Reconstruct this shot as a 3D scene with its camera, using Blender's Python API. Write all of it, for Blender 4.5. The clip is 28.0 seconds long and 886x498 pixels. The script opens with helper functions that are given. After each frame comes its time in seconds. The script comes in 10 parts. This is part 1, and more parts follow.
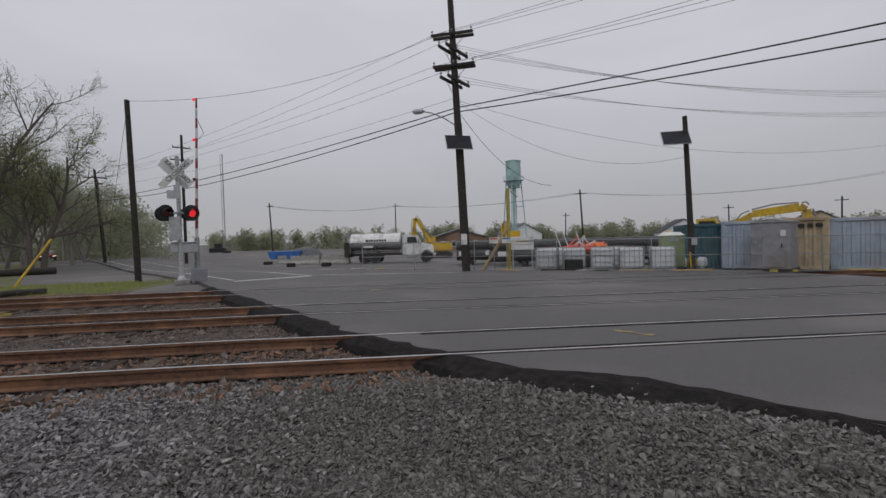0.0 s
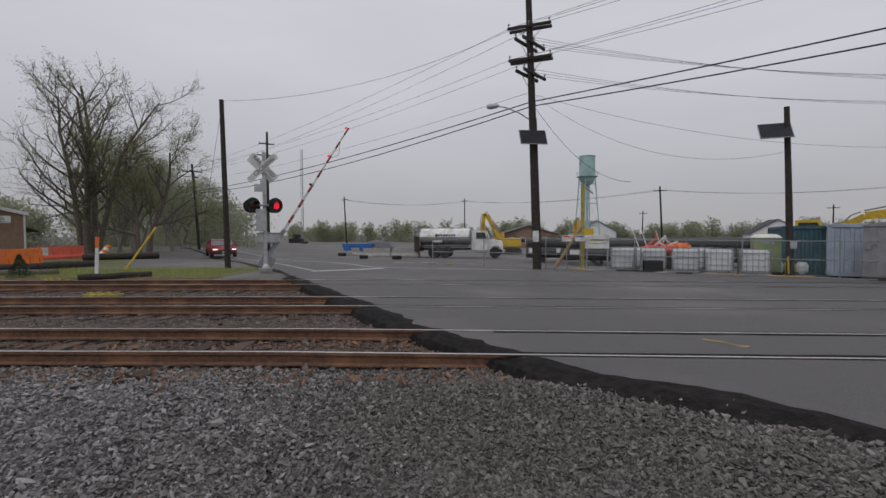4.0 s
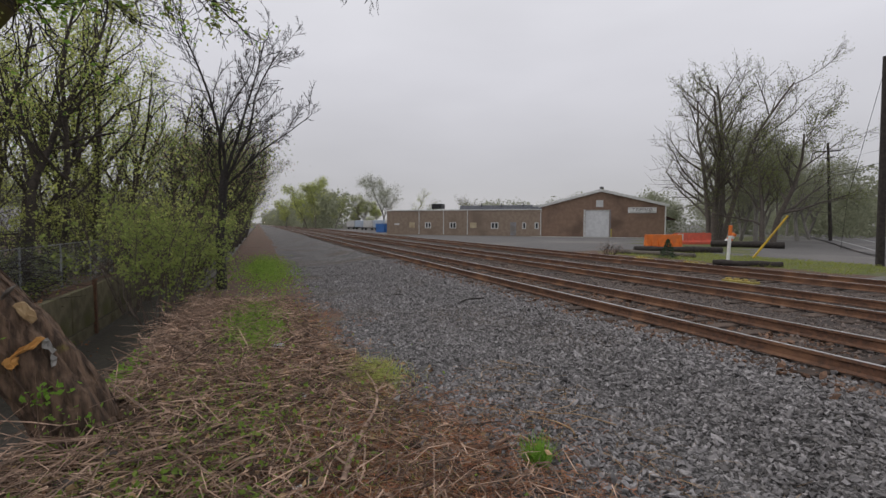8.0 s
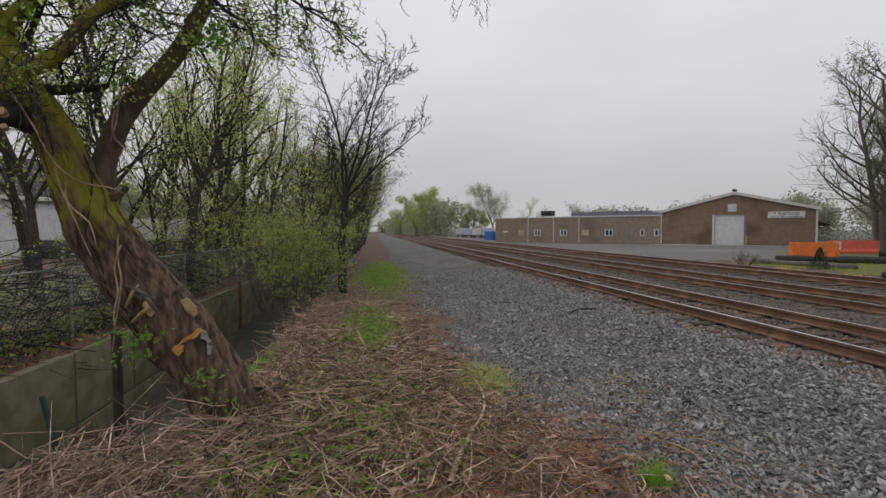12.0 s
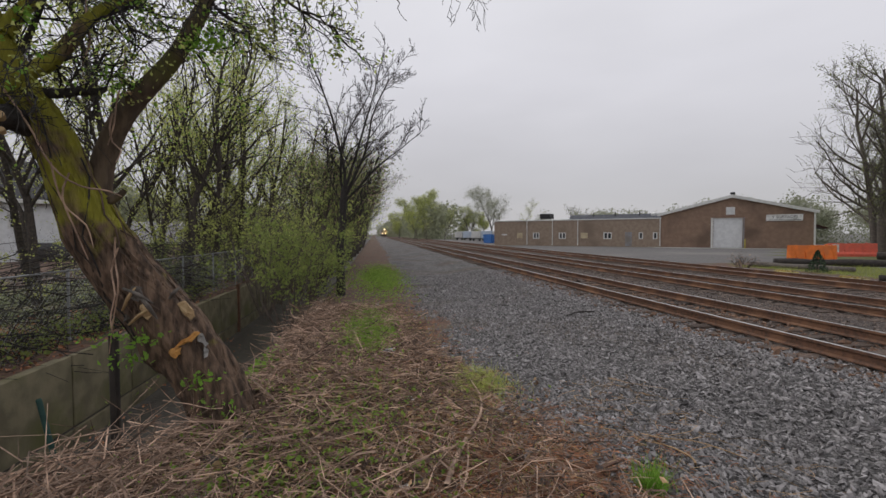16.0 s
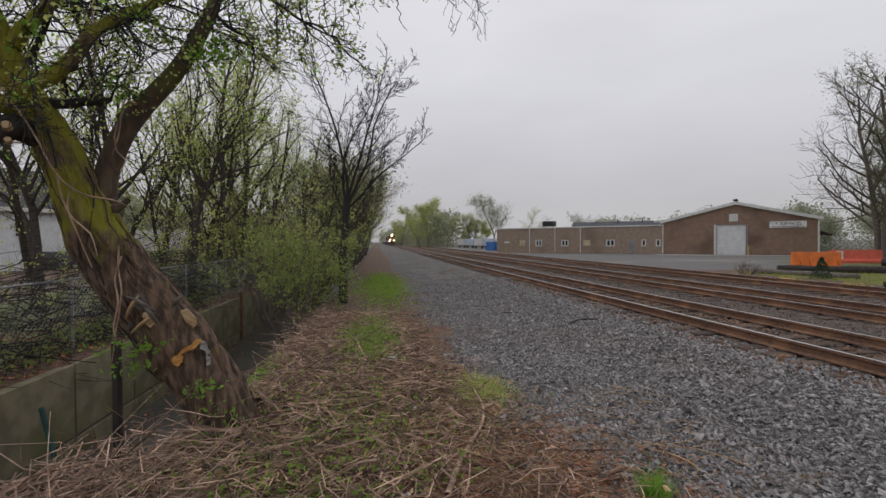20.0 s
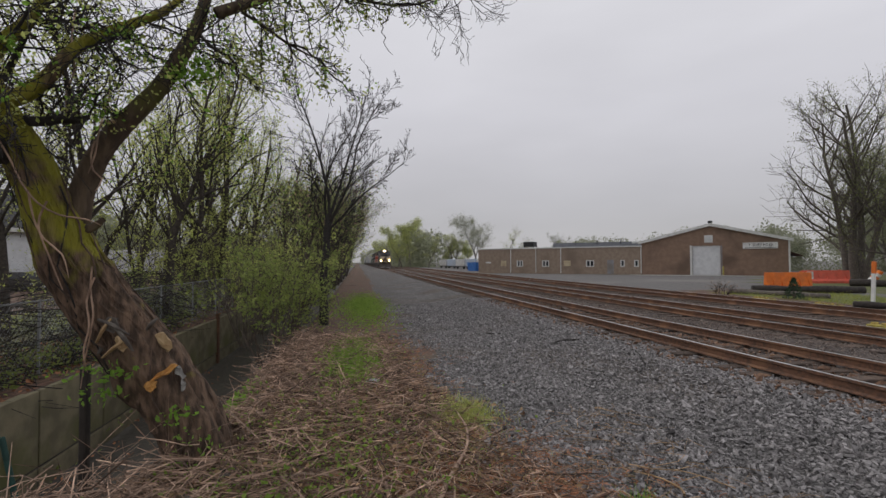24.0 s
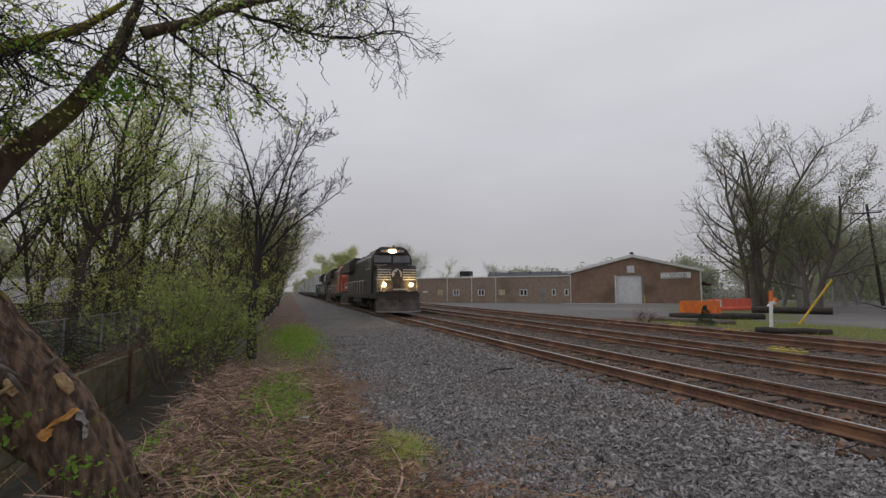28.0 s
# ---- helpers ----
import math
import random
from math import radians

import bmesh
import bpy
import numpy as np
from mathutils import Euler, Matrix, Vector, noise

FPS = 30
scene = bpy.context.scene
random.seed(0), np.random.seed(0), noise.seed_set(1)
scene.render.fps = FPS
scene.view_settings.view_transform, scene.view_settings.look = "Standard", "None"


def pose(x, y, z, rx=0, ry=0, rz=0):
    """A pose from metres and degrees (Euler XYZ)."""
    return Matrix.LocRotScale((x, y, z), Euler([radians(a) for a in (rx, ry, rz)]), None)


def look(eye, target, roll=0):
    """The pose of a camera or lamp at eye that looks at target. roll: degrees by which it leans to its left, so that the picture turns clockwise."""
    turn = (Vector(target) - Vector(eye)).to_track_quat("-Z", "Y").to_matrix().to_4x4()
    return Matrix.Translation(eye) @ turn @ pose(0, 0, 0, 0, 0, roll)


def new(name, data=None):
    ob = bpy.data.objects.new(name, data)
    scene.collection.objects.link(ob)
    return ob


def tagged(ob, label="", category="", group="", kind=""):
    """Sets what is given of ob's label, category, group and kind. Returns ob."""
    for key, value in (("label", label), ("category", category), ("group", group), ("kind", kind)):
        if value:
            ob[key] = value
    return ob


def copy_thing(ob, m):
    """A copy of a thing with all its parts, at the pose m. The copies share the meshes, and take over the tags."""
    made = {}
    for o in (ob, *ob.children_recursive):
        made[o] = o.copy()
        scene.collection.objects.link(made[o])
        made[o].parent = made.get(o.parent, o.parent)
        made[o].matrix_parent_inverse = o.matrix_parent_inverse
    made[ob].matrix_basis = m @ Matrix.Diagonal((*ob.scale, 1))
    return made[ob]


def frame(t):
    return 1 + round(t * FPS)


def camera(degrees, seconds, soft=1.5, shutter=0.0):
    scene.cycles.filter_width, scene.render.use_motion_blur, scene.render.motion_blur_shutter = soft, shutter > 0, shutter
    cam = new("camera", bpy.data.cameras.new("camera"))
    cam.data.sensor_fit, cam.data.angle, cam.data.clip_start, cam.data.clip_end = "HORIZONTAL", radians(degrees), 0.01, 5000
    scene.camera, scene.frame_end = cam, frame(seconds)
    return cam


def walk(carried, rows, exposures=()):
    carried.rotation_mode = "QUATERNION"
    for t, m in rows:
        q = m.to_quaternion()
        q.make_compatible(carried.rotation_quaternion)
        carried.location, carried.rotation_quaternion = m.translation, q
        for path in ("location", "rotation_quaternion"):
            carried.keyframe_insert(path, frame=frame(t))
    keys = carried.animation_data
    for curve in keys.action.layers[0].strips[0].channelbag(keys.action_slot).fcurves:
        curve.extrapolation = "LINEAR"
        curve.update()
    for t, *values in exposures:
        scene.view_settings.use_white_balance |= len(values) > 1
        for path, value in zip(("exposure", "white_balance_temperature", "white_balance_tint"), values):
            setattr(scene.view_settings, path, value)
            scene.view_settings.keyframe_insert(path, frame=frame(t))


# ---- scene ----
cam = camera(86.9, 28.0)
PATH = [
    (0, (0.546, 0.277, 1.521), (0.997, 4.250, 1.426), -1.69),
    (0.5, (0.781, 0.212, 1.508), (3.057, 3.501, 1.472), -2.19),
    (1, (0.894, 0.147, 1.494), (4.015, 2.647, 1.438), -1.97),
    (1.5, (0.818, 0.122, 1.515), (4.117, 2.381, 1.427), -1.81),
    (2, (0.823, 0.119, 1.500), (4.207, 2.250, 1.395), -1.52),
    (2.5, (0.835, 0.100, 1.510), (4.170, 2.308, 1.446), -1.39),
    (3, (0.658, 0.266, 1.556), (2.087, 4.001, 1.476), -1.27),
    (3.5, (0.520, 0.342, 1.557), (0.784, 4.331, 1.452), -0.77),
    (5.5, (0.305, 0.211, 1.493), (-0.670, 4.081, 1.215), -0.48),
    (6, (0.361, 0.101, 1.557), (-1.173, 3.785, 1.282), -0.37),
    (6.5, (0.245, 0.171, 1.554), (-2.111, 3.395, 1.314), 0.04),
    (7, (0.020, 0.053, 1.582), (-3.117, 2.523, 1.334), 0.28),
    (7.5, (-0.042, 0.010, 1.572), (-3.616, 1.792, 1.344), 0.24),
    (8, (-0.038, -0.003, 1.576), (-3.752, 1.465, 1.357), 0.17),
    (8.5, (-0.048, -0.009, 1.568), (-3.849, 1.220, 1.364), 0.05),
    (9, (-0.037, -0.005, 1.570), (-3.890, 1.050, 1.373), -0.04),
    (9.5, (-0.032, -0.002, 1.573), (-3.920, 0.918, 1.382), -0.02),
    (10, (-0.025, 0.004, 1.573), (-3.936, 0.824, 1.387), -0.04),
    (10.5, (-0.012, 0.007, 1.573), (-3.937, 0.754, 1.398), -0.05),
    (11, (0.000, 0.000, 1.572), (-3.939, 0.678, 1.410), -0.12),
    (11.5, (-0.005, -0.003, 1.570), (-3.953, 0.620, 1.413), -0.15),
    (12, (-0.005, -0.004, 1.571), (-3.960, 0.574, 1.418), -0.14),
    (12.5, (-0.003, -0.003, 1.572), (-3.965, 0.531, 1.428), -0.12),
    (14.5, (-0.001, -0.002, 1.572), (-3.963, 0.517, 1.390), -0.23),
    (15, (-0.000, -0.001, 1.570), (-3.962, 0.516, 1.387), -0.22),
    (15.5, (-0.002, 0.006, 1.573), (-3.961, 0.555, 1.411), -0.18),
    (16, (0.009, 0.016, 1.571), (-3.946, 0.602, 1.443), -0.13),
    (16.5, (0.034, 0.031, 1.578), (-3.928, 0.573, 1.480), -0.07),
    (17, (0.002, 0.013, 1.572), (-3.965, 0.520, 1.503), -0.14),
    (17.5, (-0.001, 0.011, 1.570), (-3.971, 0.500, 1.522), -0.16),
    (18, (0.002, 0.009, 1.571), (-3.969, 0.489, 1.534), -0.20),
    (18.5, (0.001, 0.009, 1.570), (-3.968, 0.499, 1.528), -0.21),
    (19, (0.007, 0.012, 1.575), (-3.960, 0.524, 1.526), -0.16),
    (19.5, (0.015, 0.016, 1.573), (-3.949, 0.549, 1.516), -0.26),
    (20, (0.026, 0.027, 1.569), (-3.934, 0.591, 1.507), -0.29),
    (20.5, (0.038, 0.038, 1.566), (-3.920, 0.620, 1.520), -0.33),
    (21, (0.046, 0.038, 1.572), (-3.909, 0.635, 1.543), -0.36),
    (21.5, (0.043, 0.030, 1.572), (-3.908, 0.656, 1.566), -0.40),
    (22, (0.040, 0.030, 1.574), (-3.906, 0.685, 1.590), -0.37),
    (22.5, (0.048, 0.031, 1.572), (-3.895, 0.699, 1.621), -0.47),
    (24.5, (-0.003, -0.000, 1.578), (-3.934, 0.730, 1.697), -0.24),
    (25, (0.001, 0.001, 1.575), (-3.928, 0.740, 1.692), -0.32),
    (25.5, (-0.001, -0.002, 1.578), (-3.927, 0.755, 1.692), -0.28),
    (26, (-0.002, -0.002, 1.576), (-3.924, 0.775, 1.704), -0.34),
    (26.5, (0.002, -0.001, 1.579), (-3.911, 0.813, 1.735), -0.33),
    (27, (0.001, -0.002, 1.582), (-3.890, 0.903, 1.782), -0.32),
    (27.5, (0.011, 0.005, 1.589), (-3.846, 1.033, 1.857), -0.33),
    (28, (0.017, 0.010, 1.603), (-3.770, 1.249, 1.958), -0.32),
]
walk(cam, [(t, look(eye, target, roll)) for t, eye, target, roll in PATH],
     exposures=[(0, -0.08, 6500, 10), (3, -0.06, 6500, 10), (5.5, 0.03, 6520, 10), (7, 0.13, 6560, 10), (9, 0.28, 6640, 10), (16, 0.27, 6640, 10), (22, 0.2, 6640, 10), (25, 0.1, 6640, 10), (28, 0.05, 6600, 10)])

# ---- light: an even overcast sky ----
sky_world = bpy.data.worlds.new("overcast_sky")
scene.world = sky_world
sky_world.use_nodes = True
wt = sky_world.node_tree
wt.nodes.clear()
w_out = wt.nodes.new("ShaderNodeOutputWorld")
w_bg = wt.nodes.new("ShaderNodeBackground")
w_co = wt.nodes.new("ShaderNodeTexCoord")
w_sep = wt.nodes.new("ShaderNodeSeparateXYZ")
w_ramp = wt.nodes.new("ShaderNodeValToRGB")
w_map = wt.nodes.new("ShaderNodeMapping")
w_map.inputs["Scale"].default_value = (1.0, 1.0, 3.5)
w_noise = wt.nodes.new("ShaderNodeTexNoise")
w_noise.inputs["Scale"].default_value = 1.6
w_noise.inputs["Detail"].default_value = 4.0
w_nr = wt.nodes.new("ShaderNodeMapRange")
for key, value in (("From Min", 0.3), ("From Max", 0.7), ("To Min", 0.93), ("To Max", 1.06)):
    w_nr.inputs[key].default_value = value
w_mul = wt.nodes.new("ShaderNodeMix")
w_mul.data_type, w_mul.blend_type = "RGBA", "MULTIPLY"
w_mul.inputs["Factor"].default_value = 1.0
w_sky = wt.nodes.new("ShaderNodeTexSky")
w_sky.sky_type, w_sky.sun_disc = "NISHITA", False
w_sky.sun_elevation, w_sky.sun_rotation = radians(48), radians(150)
w_mix = wt.nodes.new("ShaderNodeMix")
w_mix.data_type, w_mix.blend_type = "RGBA", "ADD"
w_mix.inputs["Factor"].default_value = 0.004
el = w_ramp.color_ramp.elements
el[0].position, el[0].color = 0.0, (0.40, 0.398, 0.42, 1)
el[1].position, el[1].color = 0.75, (0.72, 0.73, 0.78, 1)
for spot, colour in ((0.08, (0.415, 0.413, 0.44, 1)), (0.30, (0.56, 0.562, 0.61, 1))):
    e = el.new(spot)
    e.color = colour
wt.links.new(w_co.outputs["Generated"], w_sep.inputs[0])
wt.links.new(w_sep.outputs["Z"], w_ramp.inputs[0])
wt.links.new(w_co.outputs["Generated"], w_map.inputs[0])
wt.links.new(w_map.outputs[0], w_noise.inputs[0])
wt.links.new(w_noise.outputs[0], w_nr.inputs[0])
wt.links.new(w_ramp.outputs[0], w_mul.inputs[6])
wt.links.new(w_nr.outputs[0], w_mul.inputs[7])
wt.links.new(w_mul.outputs[2], w_mix.inputs[6])
wt.links.new(w_sky.outputs[0], w_mix.inputs[7])
wt.links.new(w_mix.outputs[2], w_bg.inputs[0])
w_bg.inputs[1].default_value = 1.0
wt.links.new(w_bg.outputs[0], w_out.inputs[0])
sun = new("sun", bpy.data.lights.new("sun", "SUN"))
sun.data.energy, sun.data.angle, sun.data.color = 0.55, radians(40), (1.0, 0.97, 0.93)
sun.matrix_world = look((-20, -30, 45), (0, 0, 0))


# ---- materials ----
def mat(name, c1, c2=None, rough=0.75, metal=0.0, scale=6.0, bump=0.25, bscale=45.0, stain=None, stain_scale=0.7, vary=0.0, spec=0.4, emit=0.0, stretch=None):
    """A surface of two tones at grain size, stains at a larger size, and fine relief."""
    m = bpy.data.materials.new(name)
    m.use_nodes = True
    t = m.node_tree
    b = t.nodes["Principled BSDF"]
    c2 = c2 or tuple(0.72 * v for v in c1)
    co = t.nodes.new("ShaderNodeTexCoord")

    def noise_at(s, detail=4.0):
        n = t.nodes.new("ShaderNodeTexNoise")
        n.inputs["Scale"].default_value, n.inputs["Detail"].default_value = s, detail
        if stretch and s > 5:
            mp = t.nodes.new("ShaderNodeMapping")
            mp.inputs["Scale"].default_value = stretch
            t.links.new(co.outputs["Object"], mp.inputs[0])
            t.links.new(mp.outputs[0], n.inputs["Vector"])
        else:
            t.links.new(co.outputs["Object"], n.inputs["Vector"])
        return n

    def mixed(fac, a, c, lo=0.38, hi=0.62):
        r = t.nodes.new("ShaderNodeMapRange")
        r.inputs["From Min"].default_value, r.inputs["From Max"].default_value = lo, hi
        t.links.new(fac, r.inputs[0])
        x = t.nodes.new("ShaderNodeMix")
        x.data_type = "RGBA"
        t.links.new(r.outputs[0], x.inputs[0])
        for slot, v in ((6, a), (7, c)):
            if isinstance(v, tuple):
                x.inputs[slot].default_value = (*v, 1)
            else:
                t.links.new(v, x.inputs[slot])
        return x.outputs[2]

    colour = mixed(noise_at(scale).outputs[0], c1, c2)
    if stain:
        colour = mixed(noise_at(stain_scale, 6.0).outputs[0], colour, stain, 0.5, 0.68)
    if vary:
        info = t.nodes.new("ShaderNodeObjectInfo")
        r = t.nodes.new("ShaderNodeMapRange")
        r.inputs["To Min"].default_value, r.inputs["To Max"].default_value = 1 - vary, 1 + vary
        t.links.new(info.outputs["Random"], r.inputs[0])
        h = t.nodes.new("ShaderNodeHueSaturation")
        t.links.new(r.outputs[0], h.inputs["Value"])
        t.links.new(colour, h.inputs["Color"])
        colour = h.outputs[0]
    t.links.new(colour, b.inputs["Base Color"])
    b.inputs["Roughness"].default_value, b.inputs["Metallic"].default_value = rough, metal
    b.inputs["Specular IOR Level"].default_value = spec
    if bump:
        bp = t.nodes.new("ShaderNodeBump")
        bp.inputs["Strength"].default_value, bp.inputs["Distance"].default_value = bump, 0.02
        t.links.new(noise_at(bscale).outputs[0], bp.inputs["Height"])
        t.links.new(bp.outputs[0], b.inputs["Normal"])
    if emit:
        b.inputs["Emission Color"].default_value, b.inputs["Emission Strength"].default_value = (*c1, 1), emit
    return m


def island(m, spread=0.35):
    """Lets the brightness of a material differ from piece to piece of one mesh."""
    t = m.node_tree
    b = t.nodes["Principled BSDF"]
    link = b.inputs["Base Color"].links[0]
    g = t.nodes.new("ShaderNodeNewGeometry")
    r = t.nodes.new("ShaderNodeMapRange")
    r.inputs["To Min"].default_value, r.inputs["To Max"].default_value = 1 - spread, 1 + spread
    t.links.new(g.outputs["Random Per Island"], r.inputs[0])
    h = t.nodes.new("ShaderNodeHueSaturation")
    t.links.new(r.outputs[0], h.inputs["Value"])
    t.links.new(link.from_socket, h.inputs["Color"])
    t.links.new(h.outputs[0], b.inputs["Base Color"])
    return m


def leafy(m, amount=0.7):
    """Thin leaves let some light through."""
    t = m.node_tree
    b = t.nodes["Principled BSDF"]
    tr = t.nodes.new("ShaderNodeBsdfTranslucent")
    mx = t.nodes.new("ShaderNodeMixShader")
    mx.inputs[0].default_value = amount
    t.links.new(b.inputs["Base Color"].links[0].from_socket, tr.inputs[0])
    t.links.new(b.outputs[0], mx.inputs[1])
    t.links.new(tr.outputs[0], mx.inputs[2])
    t.links.new(mx.outputs[0], t.nodes["Material Output"].inputs[0])
    return m


M_SOIL = mat("soil", (0.155, 0.09, 0.062), (0.072, 0.045, 0.034), 0.95, scale=9, bump=0.8, bscale=30, stain=(0.10, 0.085, 0.06), stain_scale=1.3)


def crushed(m, size, dark, light, tint):
    """Crushed stone: cells of differing grey in relief, gaps shaded dark in the colour."""
    t = m.node_tree
    b = t.nodes["Principled BSDF"]
    old = b.inputs["Base Color"].links[0].from_socket
    co = t.nodes.new("ShaderNodeTexCoord")
    v, e = t.nodes.new("ShaderNodeTexVoronoi"), t.nodes.new("ShaderNodeTexVoronoi")
    e.feature = "DISTANCE_TO_EDGE"
    for n in (v, e):
        n.inputs["Scale"].default_value = 1 / size
        t.links.new(co.outputs["Object"], n.inputs["Vector"])
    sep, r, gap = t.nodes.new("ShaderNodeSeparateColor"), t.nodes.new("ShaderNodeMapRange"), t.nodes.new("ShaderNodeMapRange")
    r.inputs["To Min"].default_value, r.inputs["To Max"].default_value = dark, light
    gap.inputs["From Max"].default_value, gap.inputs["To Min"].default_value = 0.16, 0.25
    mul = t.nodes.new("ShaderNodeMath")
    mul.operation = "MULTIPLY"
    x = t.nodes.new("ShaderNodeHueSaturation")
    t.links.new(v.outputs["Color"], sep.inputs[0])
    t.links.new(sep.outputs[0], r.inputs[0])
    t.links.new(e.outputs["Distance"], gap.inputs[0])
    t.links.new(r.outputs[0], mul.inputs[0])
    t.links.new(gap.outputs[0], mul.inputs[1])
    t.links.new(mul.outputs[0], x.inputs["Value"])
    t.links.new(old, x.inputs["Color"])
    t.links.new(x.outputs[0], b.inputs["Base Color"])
    bump = b.inputs["Normal"].links[0].from_node
    t.links.new(e.outputs["Distance"], bump.inputs["Height"])
    bump.inputs["Distance"].default_value = tint


M_BALLAST_BED = mat("ballast_bed", (0.225, 0.212, 0.206), (0.15, 0.142, 0.138), 0.9, scale=1.6, bump=1.0, bscale=26, stain=(0.16, 0.13, 0.11), stain_scale=0.35)
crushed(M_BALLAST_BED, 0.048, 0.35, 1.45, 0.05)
M_STONE = island(mat("ballast_stone", (0.265, 0.25, 0.247), (0.17, 0.16, 0.158), 0.75, scale=30, bump=0.3, bscale=90), 0.5)
# Stone in a darker, slightly browner grey, for the gravel nearest the road.
M_STONE_DARK = island(mat("dark_gravel", (0.165, 0.152, 0.143), (0.10, 0.093, 0.088), 0.85, scale=30, bump=0.3, bscale=90), 0.45)
M_STONE_BROWN = island(mat("fouled_ballast_stone", (0.205, 0.162, 0.14), (0.125, 0.10, 0.088), 0.85, scale=30, bump=0.3, bscale=90), 0.45)
M_BED_BROWN = mat("fouled_ballast_bed", (0.165, 0.13, 0.112), (0.105, 0.085, 0.075), 0.9, scale=1.6, bump=1.0, bscale=26, stain=(0.15, 0.10, 0.075), stain_scale=0.5)
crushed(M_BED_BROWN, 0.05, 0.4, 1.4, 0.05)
M_STONE_RUST = island(mat("rusty_stone", (0.22, 0.125, 0.08), (0.14, 0.09, 0.065), 0.9, scale=30, bump=0.3, bscale=90), 0.4)
M_STONE_PALE = mat("pale_stone", (0.45, 0.44, 0.42), (0.3, 0.3, 0.29), 0.8, scale=20)
M_ASPHALT = mat("asphalt", (0.112, 0.105, 0.103), (0.074, 0.07, 0.068), 0.66, scale=60, bump=0.6, bscale=110, stain=(0.15, 0.137, 0.13), stain_scale=0.22, spec=0.4)
M_TAR = mat("fresh_tar", (0.014, 0.013, 0.013), (0.026, 0.023, 0.022), 0.95, scale=9, bump=1.0, bscale=40, spec=0.12)
M_ASPHALT_OLD = mat("old_asphalt", (0.125, 0.12, 0.115), (0.085, 0.082, 0.08), 0.75, scale=60, bump=0.6, bscale=90)
M_WET = mat("wet_broken_asphalt", (0.045, 0.042, 0.041), (0.07, 0.065, 0.062), 0.5, scale=25, bump=0.9, bscale=55, stain=(0.03, 0.028, 0.028), stain_scale=1.5)
M_CRACK = mat("crack_and_groove_black", (0.013, 0.013, 0.013), (0.024, 0.023, 0.022), 0.95, spec=0.1)
M_LINE = mat("road_paint_white", (0.62, 0.62, 0.60), (0.42, 0.42, 0.41), 0.7, scale=14, stain=(0.2, 0.2, 0.2), stain_scale=3)
M_YLINE = mat("road_paint_yellow", (0.45, 0.33, 0.08), (0.25, 0.19, 0.07), 0.7, scale=14, stain=(0.1, 0.1, 0.09), stain_scale=3)
M_BLUEPAINT = mat("blue_marking_paint", (0.04, 0.25, 0.5), (0.06, 0.09, 0.12), 0.7, scale=12)
M_RAIL = mat("rusted_rail_steel", (0.165, 0.085, 0.052), (0.095, 0.054, 0.038), 0.85, scale=18, bump=0.4, stain=(0.24, 0.125, 0.07), stain_scale=1.5)
M_RAILTOP = mat("polished_rail_head", (0.66, 0.65, 0.64), (0.5, 0.49, 0.48), 0.36, metal=1.0, scale=30, bump=0.05)
M_TIE = mat("creosoted_tie", (0.11, 0.078, 0.06), (0.06, 0.045, 0.037), 0.92, scale=12, bump=0.6, vary=0.35)
M_GRASS = island(leafy(mat("grass_blades", (0.36, 0.38, 0.095), (0.26, 0.30, 0.07), 0.7, bump=0)), 0.4)
M_STRAW = island(mat("dead_grass", (0.42, 0.28, 0.155), (0.25, 0.165, 0.09), 0.85, bump=0), 0.45)
M_STRAW_D = island(mat("brown_dead_grass", (0.36, 0.26, 0.145), (0.21, 0.15, 0.09), 0.85, bump=0), 0.55)
M_TWIG = island(mat("dry_twig", (0.45, 0.31, 0.225), (0.20, 0.135, 0.10), 0.85, bump=0.2), 0.65)
M_DEADLEAF = island(mat("brown_dead_leaf", (0.24, 0.13, 0.075), (0.13, 0.075, 0.05), 0.85, bump=0), 0.5)
# A darker brown than the dry twigs above.
M_TWIG_D = island(mat("dark_brown_twig", (0.13, 0.085, 0.062), (0.07, 0.048, 0.038), 0.9, bump=0.2), 0.5)
M_REDLEAF = island(mat("fallen_needles", (0.46, 0.21, 0.11), (0.27, 0.125, 0.07), 0.85, bump=0), 0.4)
M_WEED = island(leafy(mat("weed_leaf", (0.30, 0.42, 0.085), (0.20, 0.32, 0.06), 0.6, bump=0)), 0.35)
M_WEED_B = island(leafy(mat("bright_weed_leaf", (0.27, 0.46, 0.075), (0.2, 0.37, 0.055), 0.6, bump=0)), 0.3)
M_LEAF = island(leafy(mat("spring_leaf", (0.26, 0.29, 0.10), (0.19, 0.22, 0.075), 0.6, bump=0)), 0.4)
M_LEAF_Y = island(leafy(mat("yellow_green_leaf", (0.55, 0.58, 0.19), (0.42, 0.47, 0.14), 0.6, bump=0)), 0.35)
M_LEAF_D = island(leafy(mat("shrub_leaf", (0.32, 0.37, 0.11), (0.21, 0.27, 0.08), 0.6, bump=0)), 0.4)
# Leaf green greyed and lightened in the colour for mist over far trees.
M_LEAF_HAZE = island(leafy(mat("hazed_leaf", (0.36, 0.375, 0.26), (0.29, 0.305, 0.215), 0.8, bump=0)), 0.35)
M_NEEDLE = island(mat("spruce_needle", (0.035, 0.07, 0.03), (0.02, 0.045, 0.02), 0.7, bump=0), 0.4)
M_BARK = mat("bark", (0.085, 0.07, 0.06), (0.045, 0.038, 0.034), 0.95, scale=14, bump=1.0, bscale=30)
M_BARK_DARK = mat("dark_bark", (0.045, 0.04, 0.037), (0.025, 0.022, 0.02), 0.95, scale=14, bump=0.8, bscale=30)
